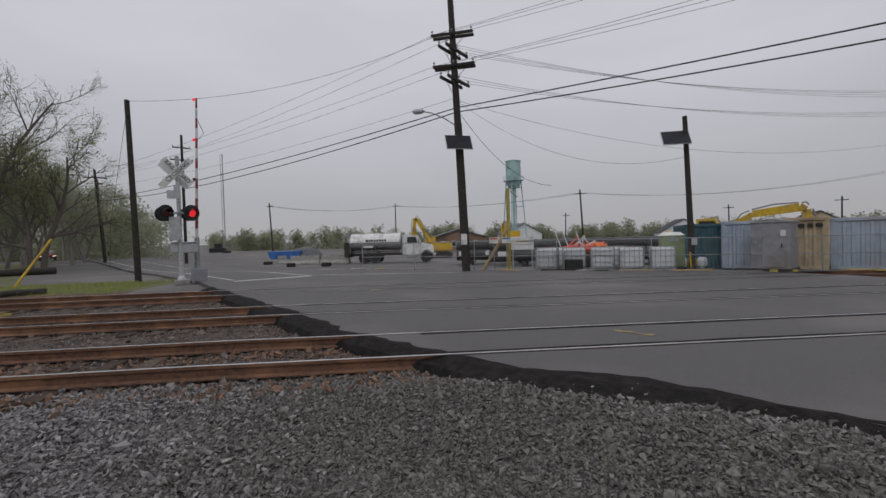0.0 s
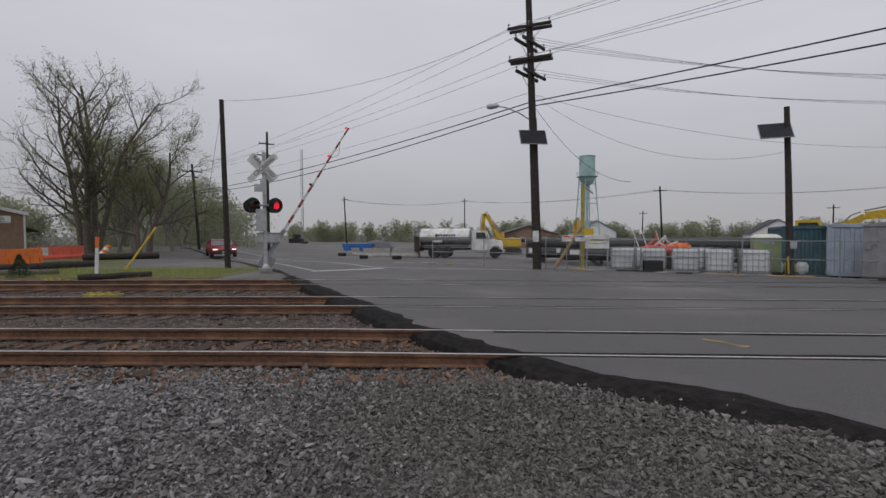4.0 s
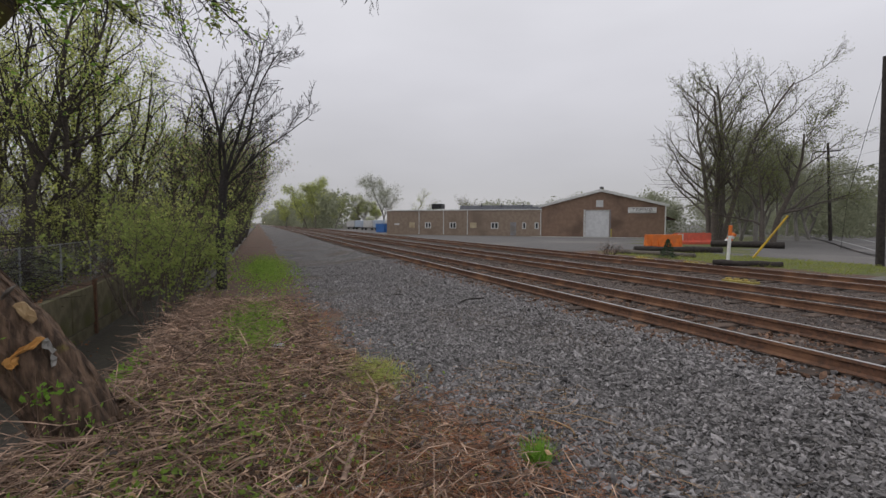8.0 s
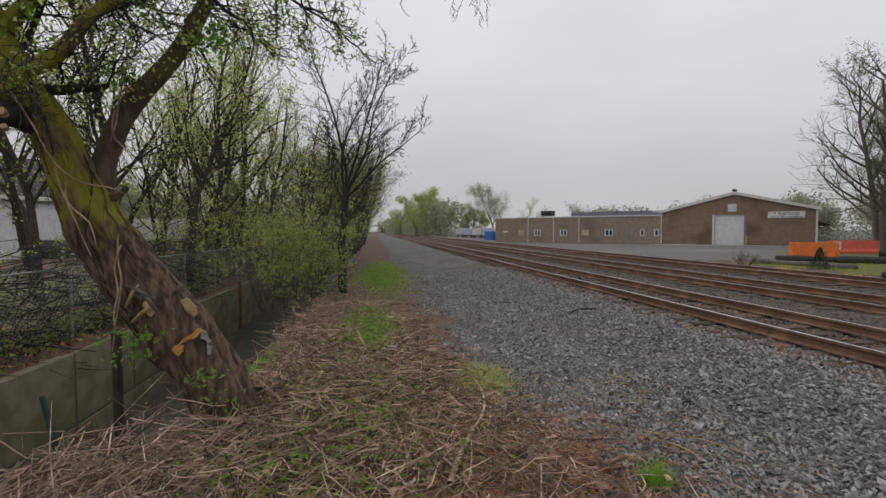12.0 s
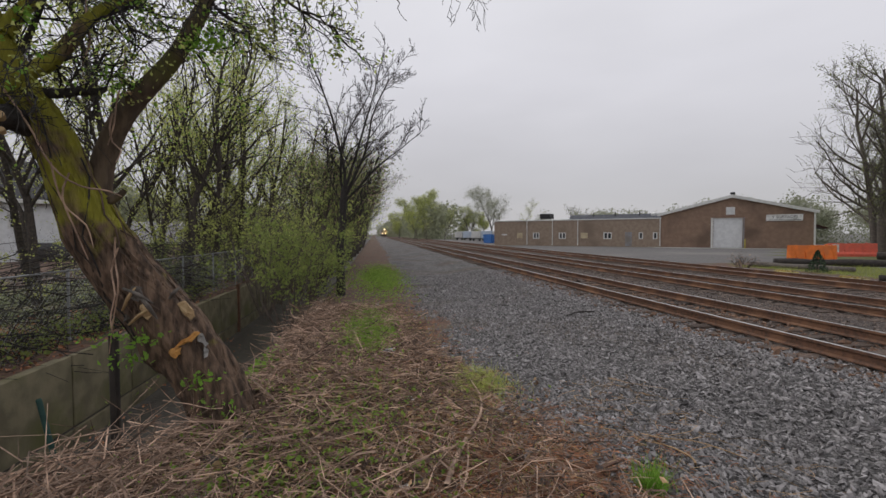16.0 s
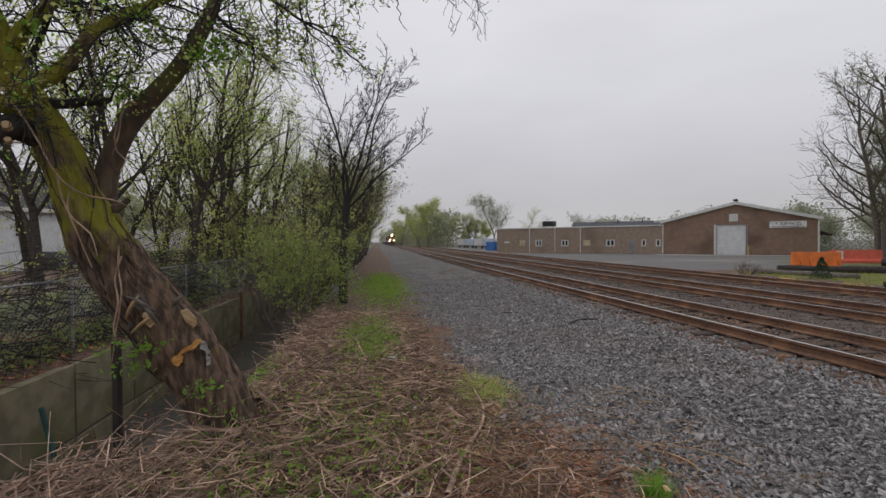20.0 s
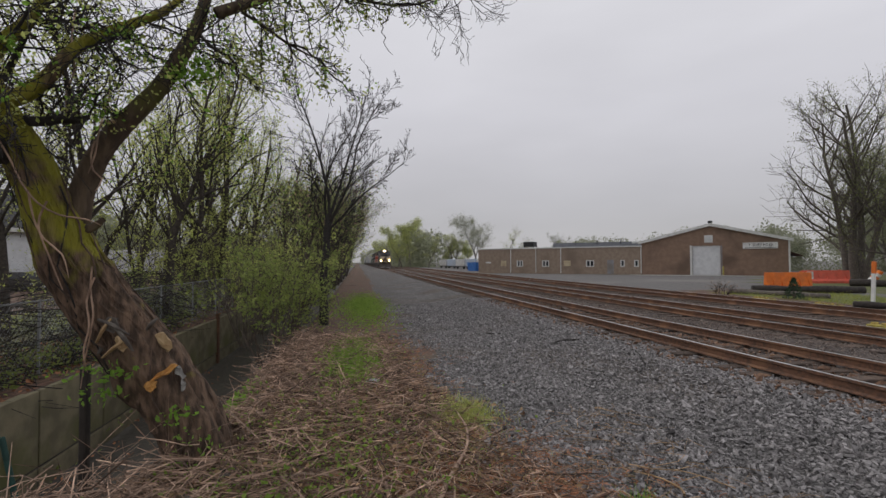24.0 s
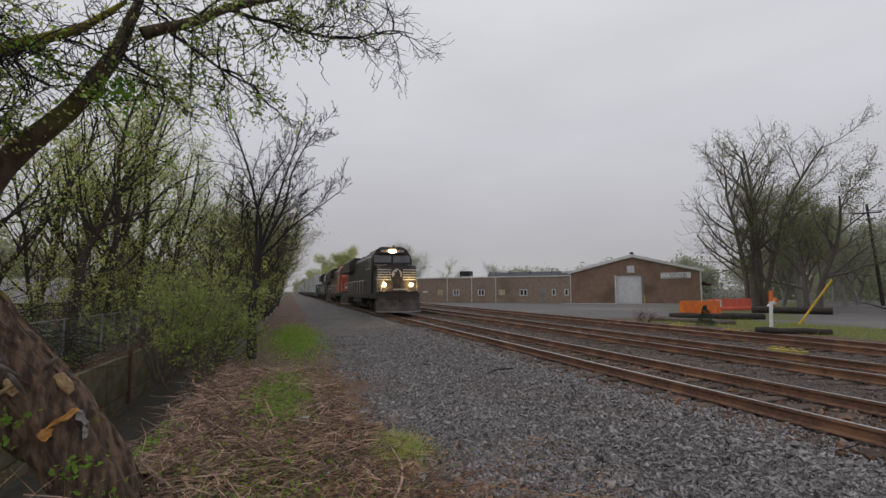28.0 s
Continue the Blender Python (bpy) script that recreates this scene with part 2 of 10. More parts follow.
M_BARK_GREY = mat("grey_bark", (0.145, 0.125, 0.108), (0.09, 0.078, 0.068), 0.95, scale=10, bump=0.8, bscale=30)
# Bark lifted towards pale grey: haze on the farther trees, put into colour.
M_BARK_HAZE = mat("hazed_grey_bark", (0.23, 0.215, 0.195), (0.16, 0.15, 0.135), 0.95, scale=8, bump=0.6, bscale=30)
M_MOSSBARK = mat("mossy_bark", (0.20, 0.132, 0.09), (0.065, 0.044, 0.032), 0.95, scale=16, bump=1.0, bscale=30, stretch=(1, 1, 0.2))
M_MOSSBARK.node_tree.nodes["Bump"].inputs["Distance"].default_value = 0.06


def mossy(m, low, high, moss):
    """Moss grows in blotches on the upper part of the old trunk."""
    t = m.node_tree
    b = t.nodes["Principled BSDF"]
    old = b.inputs["Base Color"].links[0].from_socket
    co, sep = t.nodes.new("ShaderNodeTexCoord"), t.nodes.new("ShaderNodeSeparateXYZ")
    n = t.nodes.new("ShaderNodeTexNoise")
    n.inputs["Scale"].default_value, n.inputs["Detail"].default_value = 3.2, 6.0
    h, r = t.nodes.new("ShaderNodeMapRange"), t.nodes.new("ShaderNodeMapRange")
    h.inputs["From Min"].default_value, h.inputs["From Max"].default_value = low, high
    h.inputs["To Min"].default_value, h.inputs["To Max"].default_value = -0.22, 0.12
    add, x = t.nodes.new("ShaderNodeMath"), t.nodes.new("ShaderNodeMix")
    r.inputs["From Min"].default_value, r.inputs["From Max"].default_value = 0.46, 0.62
    r.inputs["To Max"].default_value = 0.85
    x.data_type = "RGBA"
    x.inputs[7].default_value = (*moss, 1)
    t.links.new(co.outputs["Object"], sep.inputs[0])
    t.links.new(co.outputs["Object"], n.inputs["Vector"])
    t.links.new(sep.outputs["Z"], h.inputs[0])
    t.links.new(h.outputs[0], add.inputs[0])
    t.links.new(n.outputs[0], add.inputs[1])
    t.links.new(add.outputs[0], r.inputs[0])
    t.links.new(r.outputs[0], x.inputs[0])
    t.links.new(old, x.inputs[6])
    t.links.new(x.outputs[2], b.inputs["Base Color"])


mossy(M_MOSSBARK, 1.15, 2.0, (0.27, 0.26, 0.025))
M_VERGE = mat("trodden_verge", (0.155, 0.10, 0.06), (0.085, 0.075, 0.035), 0.95, scale=14, bump=1.0, bscale=50, stain=(0.11, 0.07, 0.05), stain_scale=1.2)
M_BARK_BROWN = mat("brown_limb_bark", (0.125, 0.092, 0.06), (0.07, 0.05, 0.036), 0.95, scale=14, bump=0.8, bscale=30, stain=(0.12, 0.12, 0.03), stain_scale=1.5, stretch=(1, 1, 0.3))
M_TWIGTREE = mat("twig_bark", (0.12, 0.095, 0.078), (0.075, 0.06, 0.05), 0.95, bump=0)
M_CUTWOOD = mat("cut_wood", (0.42, 0.3, 0.165), (0.3, 0.2, 0.1), 0.8, scale=12)
M_TORN = mat("torn_orange_wood", (0.55, 0.28, 0.08), (0.4, 0.2, 0.06), 0.8, scale=12)
M_CONC = mat("weathered_concrete", (0.19, 0.165, 0.105), (0.12, 0.105, 0.066), 0.9, scale=3, bump=0.3, stain=(0.10, 0.10, 0.04), stain_scale=1.1, vary=0.15)
M_CONC_PALE = mat("pale_concrete", (0.36, 0.35, 0.33), (0.27, 0.265, 0.25), 0.85, scale=4, stain=(0.2, 0.19, 0.18))
M_POLE = mat("tarred_pole_wood", (0.05, 0.042, 0.037), (0.028, 0.024, 0.022), 0.9, scale=7, bump=0.5)
M_WIRE = mat("black_cable", (0.02, 0.02, 0.022), (0.03, 0.03, 0.03), 0.6, bump=0)
M_ALU = mat("aluminium_paint", (0.50, 0.51, 0.52), (0.40, 0.41, 0.42), 0.5, metal=0.3, scale=5, stain=(0.3, 0.3, 0.3))
M_GALV = mat("galvanised_steel", (0.36, 0.37, 0.38), (0.27, 0.28, 0.29), 0.5, metal=0.7, scale=9)
M_WHITE = mat("white_enamel", (0.74, 0.74, 0.73), (0.62, 0.62, 0.61), 0.5, scale=4, stain=(0.45, 0.44, 0.42), stain_scale=1.5)
M_BLACK = mat("black_enamel", (0.016, 0.016, 0.017), (0.026, 0.026, 0.026), 0.55, scale=6)
M_RUBBER = mat("black_rubber", (0.022, 0.022, 0.023), (0.035, 0.034, 0.033), 0.9, scale=9)
M_RED = mat("red_stripe", (0.30, 0.06, 0.055), (0.23, 0.06, 0.055), 0.55, scale=8, stain=(0.25, 0.2, 0.19), stain_scale=3)
M_REDLAMP_OFF = mat("dark_red_lens", (0.10, 0.012, 0.012), (0.07, 0.01, 0.01), 0.25, bump=0)
M_REDLAMP = mat("lit_red_lamp", (1.0, 0.03, 0.04), (0.8, 0.04, 0.05), 0.4, bump=0, emit=0.6)
M_HEAD = mat("lit_headlight", (1.0, 0.66, 0.28), (1.0, 0.7, 0.32), 0.4, bump=0, emit=80.0)
M_CARLAMP = mat("lit_car_lamp", (1.0, 0.97, 0.9), (1.0, 0.98, 0.93), 0.4, bump=0, emit=1.3)
M_SOLAR = mat("solar_cells", (0.02, 0.02, 0.026), (0.028, 0.028, 0.036), 0.6, scale=3, bump=0, spec=0.2)
M_YELLOW = mat("machine_yellow", (0.62, 0.42, 0.03), (0.5, 0.32, 0.03), 0.5, scale=5, stain=(0.3, 0.2, 0.06))
M_YTIMBER = mat("yellow_painted_timber", (0.42, 0.35, 0.08), (0.3, 0.25, 0.07), 0.8, scale=6)
# Teal lightened in its base colour for the mist before the far tower.
M_TEALTANK = mat("hazed_teal_paint", (0.36, 0.53, 0.52), (0.31, 0.47, 0.46), 0.6, scale=0.6, stain=(0.26, 0.33, 0.32), stain_scale=0.4)
M_TEALPIPE = mat("dull_teal_plastic", (0.03, 0.085, 0.07), (0.022, 0.06, 0.05), 0.6, scale=8)
M_TEALBOX = mat("teal_container_paint", (0.05, 0.12, 0.14), (0.04, 0.09, 0.11), 0.6, scale=3)
M_GREYBOX = mat("grey_container_paint", (0.27, 0.27, 0.29), (0.22, 0.22, 0.24), 0.6, scale=3, stain=(0.2, 0.18, 0.16))
M_TANBOX = mat("tan_container_paint", (0.50, 0.42, 0.28), (0.42, 0.34, 0.22), 0.6, scale=3, stain=(0.3, 0.22, 0.14))
M_BLUEBOX = mat("pale_blue_container_paint", (0.36, 0.42, 0.50), (0.3, 0.36, 0.44), 0.6, scale=3, stain=(0.3, 0.3, 0.33))
M_TRAILER = mat("white_aluminium_siding", (0.60, 0.60, 0.62), (0.54, 0.54, 0.56), 0.5, scale=2, stain=(0.45, 0.45, 0.46))
M_GLASS = mat("dark_window_glass", (0.03, 0.035, 0.04), (0.05, 0.055, 0.06), 0.08, scale=1, bump=0, spec=0.7)
# Windscreen glass: the sky it mirrors is mixed into its grey.
M_CABGLASS = mat("sky_paled_glass", (0.10, 0.105, 0.115), (0.14, 0.145, 0.155), 0.12, scale=1, bump=0, spec=0.8)
M_CHROME = mat("polished_tank_steel", (0.72, 0.73, 0.75), (0.6, 0.61, 0.63), 0.22, metal=0.9, scale=2, bump=0.03)
M_PLASTIC = mat("translucent_white_tote", (0.62, 0.64, 0.66), (0.52, 0.54, 0.56), 0.5, scale=2)
M_ORANGE = mat("orange_barrier_plastic", (0.80, 0.20, 0.03), (0.65, 0.16, 0.03), 0.55, scale=3, stain=(0.5, 0.16, 0.06))
M_REDORANGE = mat("faded_red_barrier_plastic", (0.72, 0.13, 0.08), (0.6, 0.12, 0.08), 0.55, scale=3)
M_GREENJOHN = mat("green_toilet_plastic", (0.22, 0.27, 0.14), (0.18, 0.23, 0.12), 0.6, scale=3)
M_PIPE = mat("black_pipe", (0.025, 0.025, 0.027), (0.04, 0.04, 0.042), 0.45, scale=4)
M_BRICKT = mat("tan_brick", (0.25, 0.168, 0.122), (0.21, 0.138, 0.10), 0.9, scale=2.5, bump=0.3, stain=(0.14, 0.095, 0.07), stain_scale=0.35)
M_BRICKW = mat("grey_tan_brick", (0.30, 0.235, 0.18), (0.25, 0.19, 0.145), 0.9, scale=2.5, bump=0.3, stain=(0.20, 0.15, 0.115), stain_scale=0.3)
M_TRIM = mat("white_trim", (0.66, 0.66, 0.64), (0.55, 0.55, 0.53), 0.6, scale=3)
M_ROLLDOOR = mat("white_roller_door", (0.66, 0.67, 0.68), (0.58, 0.59, 0.6), 0.5, scale=3)
M_ROOFGREY = mat("grey_roofing", (0.12, 0.125, 0.14), (0.09, 0.095, 0.105), 0.8, scale=3)
M_SIDING = mat("white_vinyl_siding", (0.7, 0.71, 0.72), (0.62, 0.63, 0.64), 0.7, scale=3)
M_SHINGLE = mat("dark_roof_shingle", (0.07, 0.068, 0.072), (0.05, 0.05, 0.052), 0.9, scale=9, bump=0.6)
M_CLAY = mat("clay_roof_tile", (0.55, 0.19, 0.1), (0.43, 0.145, 0.085), 0.8, scale=5, vary=0.15)
M_STONEWALL = mat("pale_fieldstone", (0.76, 0.72, 0.67), (0.55, 0.50, 0.46), 0.9, scale=3, vary=0.3)
M_MORTAR = mat("mortar", (0.2, 0.19, 0.18), (0.15, 0.14, 0.13), 0.95)
M_MAROON = mat("maroon_paint", (0.10, 0.028, 0.026), (0.075, 0.022, 0.02), 0.65, scale=4, stain=(0.07, 0.03, 0.028))
M_CARWHITE = mat("silver_white_car_paint", (0.62, 0.63, 0.66), (0.58, 0.59, 0.62), 0.3, scale=1, bump=0, spec=0.6)
M_CARRED = mat("dark_red_car_paint", (0.30, 0.02, 0.03), (0.25, 0.018, 0.025), 0.3, scale=1, bump=0, spec=0.6)
M_BLUETARP = mat("blue_tarp", (0.04, 0.15, 0.42), (0.03, 0.11, 0.33), 0.5, scale=2)
M_LOCO = mat("black_locomotive_paint", (0.026, 0.023, 0.021), (0.042, 0.036, 0.032), 0.5, scale=2, stain=(0.045, 0.034, 0.027), stain_scale=0.6)
M_LOCO_RED = mat("orange_red_locomotive_paint", (0.42, 0.085, 0.05), (0.33, 0.07, 0.045), 0.5, scale=2, stain=(0.25, 0.07, 0.05))
M_PLOUGH = mat("dusty_plough_paint", (0.075, 0.06, 0.052), (0.045, 0.037, 0.033), 0.75, scale=3, stain=(0.12, 0.10, 0.085), stain_scale=1.5)
M_UNDER = mat("grimy_underframe", (0.055, 0.045, 0.038), (0.035, 0.03, 0.026), 0.85, scale=4)
M_LOGO = mat("cream_stripe", (0.60, 0.58, 0.52), (0.5, 0.48, 0.43), 0.6, scale=4)
M_WATER = mat("still_water", (0.02, 0.022, 0.02), (0.03, 0.03, 0.026), 0.04, bump=0.0, spec=0.6)
M_MUD = mat("wet_mud", (0.06, 0.052, 0.042), (0.04, 0.035, 0.028), 0.6, scale=5, bump=0.8, bscale=15)
M_LAWN = mat("lawn", (0.1, 0.13, 0.035), (0.085, 0.085, 0.035), 0.9, scale=8, bump=0.8, bscale=40, stain=(0.14, 0.12, 0.06), stain_scale=0.6)
M_GRAVELYARD = mat("gravel_yard", (0.14, 0.132, 0.127), (0.10, 0.095, 0.092), 0.9, scale=14, bump=0.6, stain=(0.18, 0.168, 0.155), stain_scale=0.12)
M_BRIDGE = mat("bridge_concrete", (0.24, 0.235, 0.225), (0.19, 0.185, 0.18), 0.9, scale=1)
M_REDPLASTIC = mat("red_hose", (0.68, 0.07, 0.04), (0.55, 0.06, 0.04), 0.5, scale=4)
M_TRASH = mat("crumpled_plastic", (0.55, 0.58, 0.65), (0.35, 0.4, 0.5), 0.4, scale=12, bump=0.6)
M_CONTAINER_W = mat("white_container_paint", (0.50, 0.50, 0.49), (0.42, 0.42, 0.41), 0.6, scale=1, stain=(0.33, 0.31, 0.29))
M_CONTAINER_G = mat("dark_green_container_paint", (0.05, 0.10, 0.075), (0.04, 0.08, 0.06), 0.6, scale=1)


# ---- mesh helpers ----
def part(name, bm, material, parent=None, label="", smooth=False):
    """Links a mesh builder or a bmesh as one mesh object under a thing."""
    me = bpy.data.meshes.new(name)
    if isinstance(bm, Shape):
        me.from_pydata(bm.v, [], bm.f)
        me.validate()
    else:
        bm.to_mesh(me)
        bm.free()
    me.materials.append(material)
    if smooth:
        me.polygons.foreach_set("use_smooth", [True] * len(me.polygons))
    ob = new(name, me)
    if parent is not None:
        ob.parent = parent
    if label:
        ob["label"] = label
    return ob


def thing(name, label, category, m=None, group="", kind=""):
    ob = new(name)
    ob.empty_display_size = 0.2
    tagged(ob, label, category, group, kind)
    if m is not None:
        ob.matrix_basis = m
    return ob


class Shape:
    """Collects vertices and faces of one mesh."""

    def __init__(self):
        self.v, self.f = [], []

    def add(self, verts, faces):
        n = len(self.v)
        self.v += [tuple(p) for p in verts]
        self.f += [tuple(n + i for i in face) for face in faces]
        return self

    def box(self, c, s, m=None, ch=0.0):
        """A box about c of size s, its edges chamfered by ch."""
        x, y, z = (0.5 * q for q in s)
        if ch:
            ch = min(ch, 0.45 * min(x, y, z) * 2)
            pts = []
            for sx in (-1, 1):
                for sy in (-1, 1):
                    for sz in (-1, 1):
                        pts += [(sx * (x - ch), sy * (y - ch), sz * z), (sx * (x - ch), sy * y, sz * (z - ch)), (sx * x, sy * (y - ch), sz * (z - ch))]
            i = lambda a, b, c_, k: 3 * (4 * a + 2 * b + c_) + k  # noqa: E731
            fs = []
            for a in (0, 1):
                fs += [(i(0, 0, a, 0), i(1, 0, a, 0), i(1, 1, a, 0), i(0, 1, a, 0)), (i(0, a, 0, 1), i(1, a, 0, 1), i(1, a, 1, 1), i(0, a, 1, 1)), (i(a, 0, 0, 2), i(a, 1, 0, 2), i(a, 1, 1, 2), i(a, 0, 1, 2))]
                for b in (0, 1):
                    fs += [(i(0, a, b, 0), i(1, a, b, 0), i(1, a, b, 1), i(0, a, b, 1)), (i(a, 0, b, 0), i(a, 1, b, 0), i(a, 1, b, 2), i(a, 0, b, 2)), (i(a, b, 0, 1), i(a, b, 1, 1), i(a, b, 1, 2), i(a, b, 0, 2))]
                    for c_ in (0, 1):
                        fs.append((i(a, b, c_, 0), i(a, b, c_, 1), i(a, b, c_, 2)))
        else:
            pts = [(sx * x, sy * y, sz * z) for sx in (-1, 1) for sy in (-1, 1) for sz in (-1, 1)]
            fs = [(0, 1, 3, 2), (4, 6, 7, 5), (0, 4, 5, 1), (2, 3, 7, 6), (0, 2, 6, 4), (1, 5, 7, 3)]
        pts = [Vector(p) + Vector(c) for p in pts]
        if m is not None:
            pts = [m @ p for p in pts]
        return self.add(pts, fs)

    def tube(self, pts, radii, n=6, caps=True):
        """A round bar along points with a radius at each."""
        pts = [Vector(p) for p in pts]
        if not hasattr(radii, "__len__"):
            radii = [radii] * len(pts)
        base, rings = len(self.v), []
        side = None
        for k, p in enumerate(pts):
            d = (pts[min(k + 1, len(pts) - 1)] - pts[max(k - 1, 0)]).normalized()
            if side is None:
                side = d.orthogonal().normalized()
            else:
                side = (side - d * side.dot(d))
                side = side.normalized() if side.length > 1e-6 else d.orthogonal().normalized()
            up = d.cross(side)
            self.v += [tuple(p + (side * math.cos(a) + up * math.sin(a)) * radii[k]) for a in (2 * math.pi * j / n for j in range(n))]
        for k in range(len(pts) - 1):
            for j in range(n):
                a, b = base + k * n + j, base + k * n + (j + 1) % n
                self.f.append((a, b, b + n, a + n))
        if caps:
            self.f.append(tuple(base + j for j in reversed(range(n))))
            e = base + (len(pts) - 1) * n
            self.f.append(tuple(e + j for j in range(n)))
        return self

    def prism(self, outline, a, b, axis="y"):
        """An outline in two axes, carried from a to b along the third."""
        n = len(outline)
        place = {"y": lambda p, q: (p[0], q, p[1]), "x": lambda p, q: (q, p[0], p[1]), "z": lambda p, q: (p[0], p[1], q)}[axis]
        v = [place(p, a) for p in outline] + [place(p, b) for p in outline]
        f = [tuple(range(n)), tuple(range(2 * n - 1, n - 1, -1))] + [(i, n + i, n + (i + 1) % n, (i + 1) % n) for i in range(n)]
        return self.add(v, f)

    def lathe(self, profile, n=16, m=None):
        """A profile of (radius, height) turned about z."""
        base = []
        for r, z in profile:
            base += [Vector((r * math.cos(2 * math.pi * j / n), r * math.sin(2 * math.pi * j / n), z)) for j in range(n)]
        if m is not None:
            base = [m @ p for p in base]
        f = [(k * n + j, k * n + (j + 1) % n, (k + 1) * n + (j + 1) % n, (k + 1) * n + j) for k in range(len(profile) - 1) for j in range(n)]
        f.append(tuple(range(n))[::-1])
        f.append(tuple((len(profile) - 1) * n + j for j in range(n)))
        return self.add(base, f)


def quads(name, centres, sizes, material, parent=None, seed=1, flat=0.0, aspect=0.6, bend=True):
    """Many small leaves: each a folded pair of triangles at a random turn."""
    rng = np.random.default_rng(seed)
    n = len(centres)
    c = np.asarray(centres, float)
    s = np.asarray(sizes, float).reshape(-1, 1) * np.ones((n, 1))
    a = rng.normal(size=(n, 3))
    a[:, 2] *= 1 - flat
    a /= np.linalg.norm(a, axis=1, keepdims=True) + 1e-9
    b = rng.normal(size=(n, 3))
    b[:, 2] *= 1 - flat
    b -= a * (a * b).sum(1, keepdims=True)
    b /= np.linalg.norm(b, axis=1, keepdims=True) + 1e-9
    nrm = np.cross(a, b)
    v = np.stack([c - a * s * 0.5, c + b * s * aspect * 0.5 + nrm * s * 0.12, c + a * s * 0.5, c - b * s * aspect * 0.5 + nrm * s * 0.12], 1).reshape(-1, 3)
    return raw_mesh(name, v, np.arange(4 * n).reshape(-1, 4), material, parent)


def raw_mesh(name, v, f, material, parent=None):
    """A mesh from arrays; all faces have the same number of corners."""
    me = bpy.data.meshes.new(name)
    k = f.shape[1]
    me.vertices.add(len(v))
    me.vertices.foreach_set("co", np.ascontiguousarray(v, dtype=np.float32).ravel())
    me.loops.add(f.size)
    me.loops.foreach_set("vertex_index", np.ascontiguousarray(f, dtype=np.int32).ravel())
    me.polygons.add(len(f))
    me.polygons.foreach_set("loop_start", np.arange(0, f.size, k, dtype=np.int32))
    me.polygons.foreach_set("use_smooth", [False] * len(f))
    me.update(calc_edges=True)
    me.materials.append(material)
    ob = new(name, me)
    if parent is not None:
        ob.parent = parent
    return ob


def bars(centres, ways, lengths, radius, seed=1, curl=0.34):
    """Many thin three-sided sticks as arrays of vertices and quads, each bent and tapering."""
    rng = np.random.default_rng(seed)
    n = len(centres)
    c, w = np.asarray(centres, float), np.asarray(ways, float)
    w /= np.linalg.norm(w, axis=1, keepdims=True) + 1e-9
    L = np.asarray(lengths, float).reshape(-1, 1)
    r = np.asarray(radius, float).reshape(-1, 1) * np.ones((n, 1))
    s1 = np.cross(w, rng.normal(size=(n, 3)))
    s1 /= np.linalg.norm(s1, axis=1, keepdims=True) + 1e-9
    s2 = np.cross(w, s1)
    bow = rng.normal(size=(n, 3)) * np.array([1, 1, 0.35]) * L * curl
    wave = rng.normal(size=(n, 3)) * np.array([1, 1, 0.35]) * L * curl * 0.4
    rings = []
    for f, k in ((0.0, 1.0), (0.27, 0.95), (0.52, 0.85), (0.78, 0.7), (1.0, 0.35)):
        pos = c + w * L * (f - 0.5) + bow * (4 * f * (1 - f) - 0.66) + wave * math.sin(6.283 * f)
        for a in range(3):
            rings.append(pos + (s1 * math.cos(2.094 * a) + s2 * math.sin(2.094 * a)) * r * k)
    v = np.stack(rings, 1).reshape(-1, 3)
    cell = np.array([(k * 3 + a, k * 3 + (a + 1) % 3, k * 3 + 3 + (a + 1) % 3, k * 3 + 3 + a) for k in range(4) for a in range(3)])
    f = (np.arange(n)[:, None, None] * 15 + cell[None]).reshape(-1, 4)
    return v, f


def text_part(name, words, size, material, parent, m, label=""):
    """Raised letters in the built-in font, centred on m and lying in its x-y plane."""
    cu = bpy.data.curves.new(name, "FONT")
    cu.body, cu.size, cu.align_x, cu.align_y, cu.extrude = words, size, "CENTER", "CENTER", 0.004
    tmp = bpy.data.objects.new(name, cu)
    scene.collection.objects.link(tmp)
    me = bpy.data.meshes.new_from_object(tmp.evaluated_get(bpy.context.evaluated_depsgraph_get()))
    bpy.data.objects.remove(tmp)
    me.materials.clear()
    me.materials.append(material)
    ob = new(name, me)
    ob.parent = parent
    ob.matrix_basis = m
    if label:
        ob["label"] = label
    return ob


def smoothstep(a, b, v):
    v = min(max((v - a) / (b - a), 0.0), 1.0)
    return v * v * (3 - 2 * v)


# ---- the lie of the land: rail tops at the crossing are z = 0 ----
def grade(x):
    """The tracks fall gently east of the crossing."""
    return -0.0096 * min(max(x + 2, 0), 42) - 0.042 * min(max(x - 23, 0), 40)


def gz(x, y):
    """Height of the road level."""
    s = y - 20.5 + 0.22 * (x - 8)
    drop = (0.45 * smoothstep(1, 14, s) + 0.55 * smoothstep(14, 50, s)) * smoothstep(-22, -6, x + 0.3 * max(y - 24, 0)) * (1 - smoothstep(14, 30, x))
    return grade(x) - drop


WALL_Y, WALL_TOP = -5.0, -0.43


EDGE = [(-5.9, 17.9), (-4.5, 15.4), (-2.6, 12.2), (-0.3, 8.3), (1.05, 6.6), (1.75, 5.75), (2.75, 4.95), (3.55, 4.45), (4.2, 3.75), (4.85, 3.0), (5.2, 2.4), (5.5, 1.4), (5.7, 0.6)]


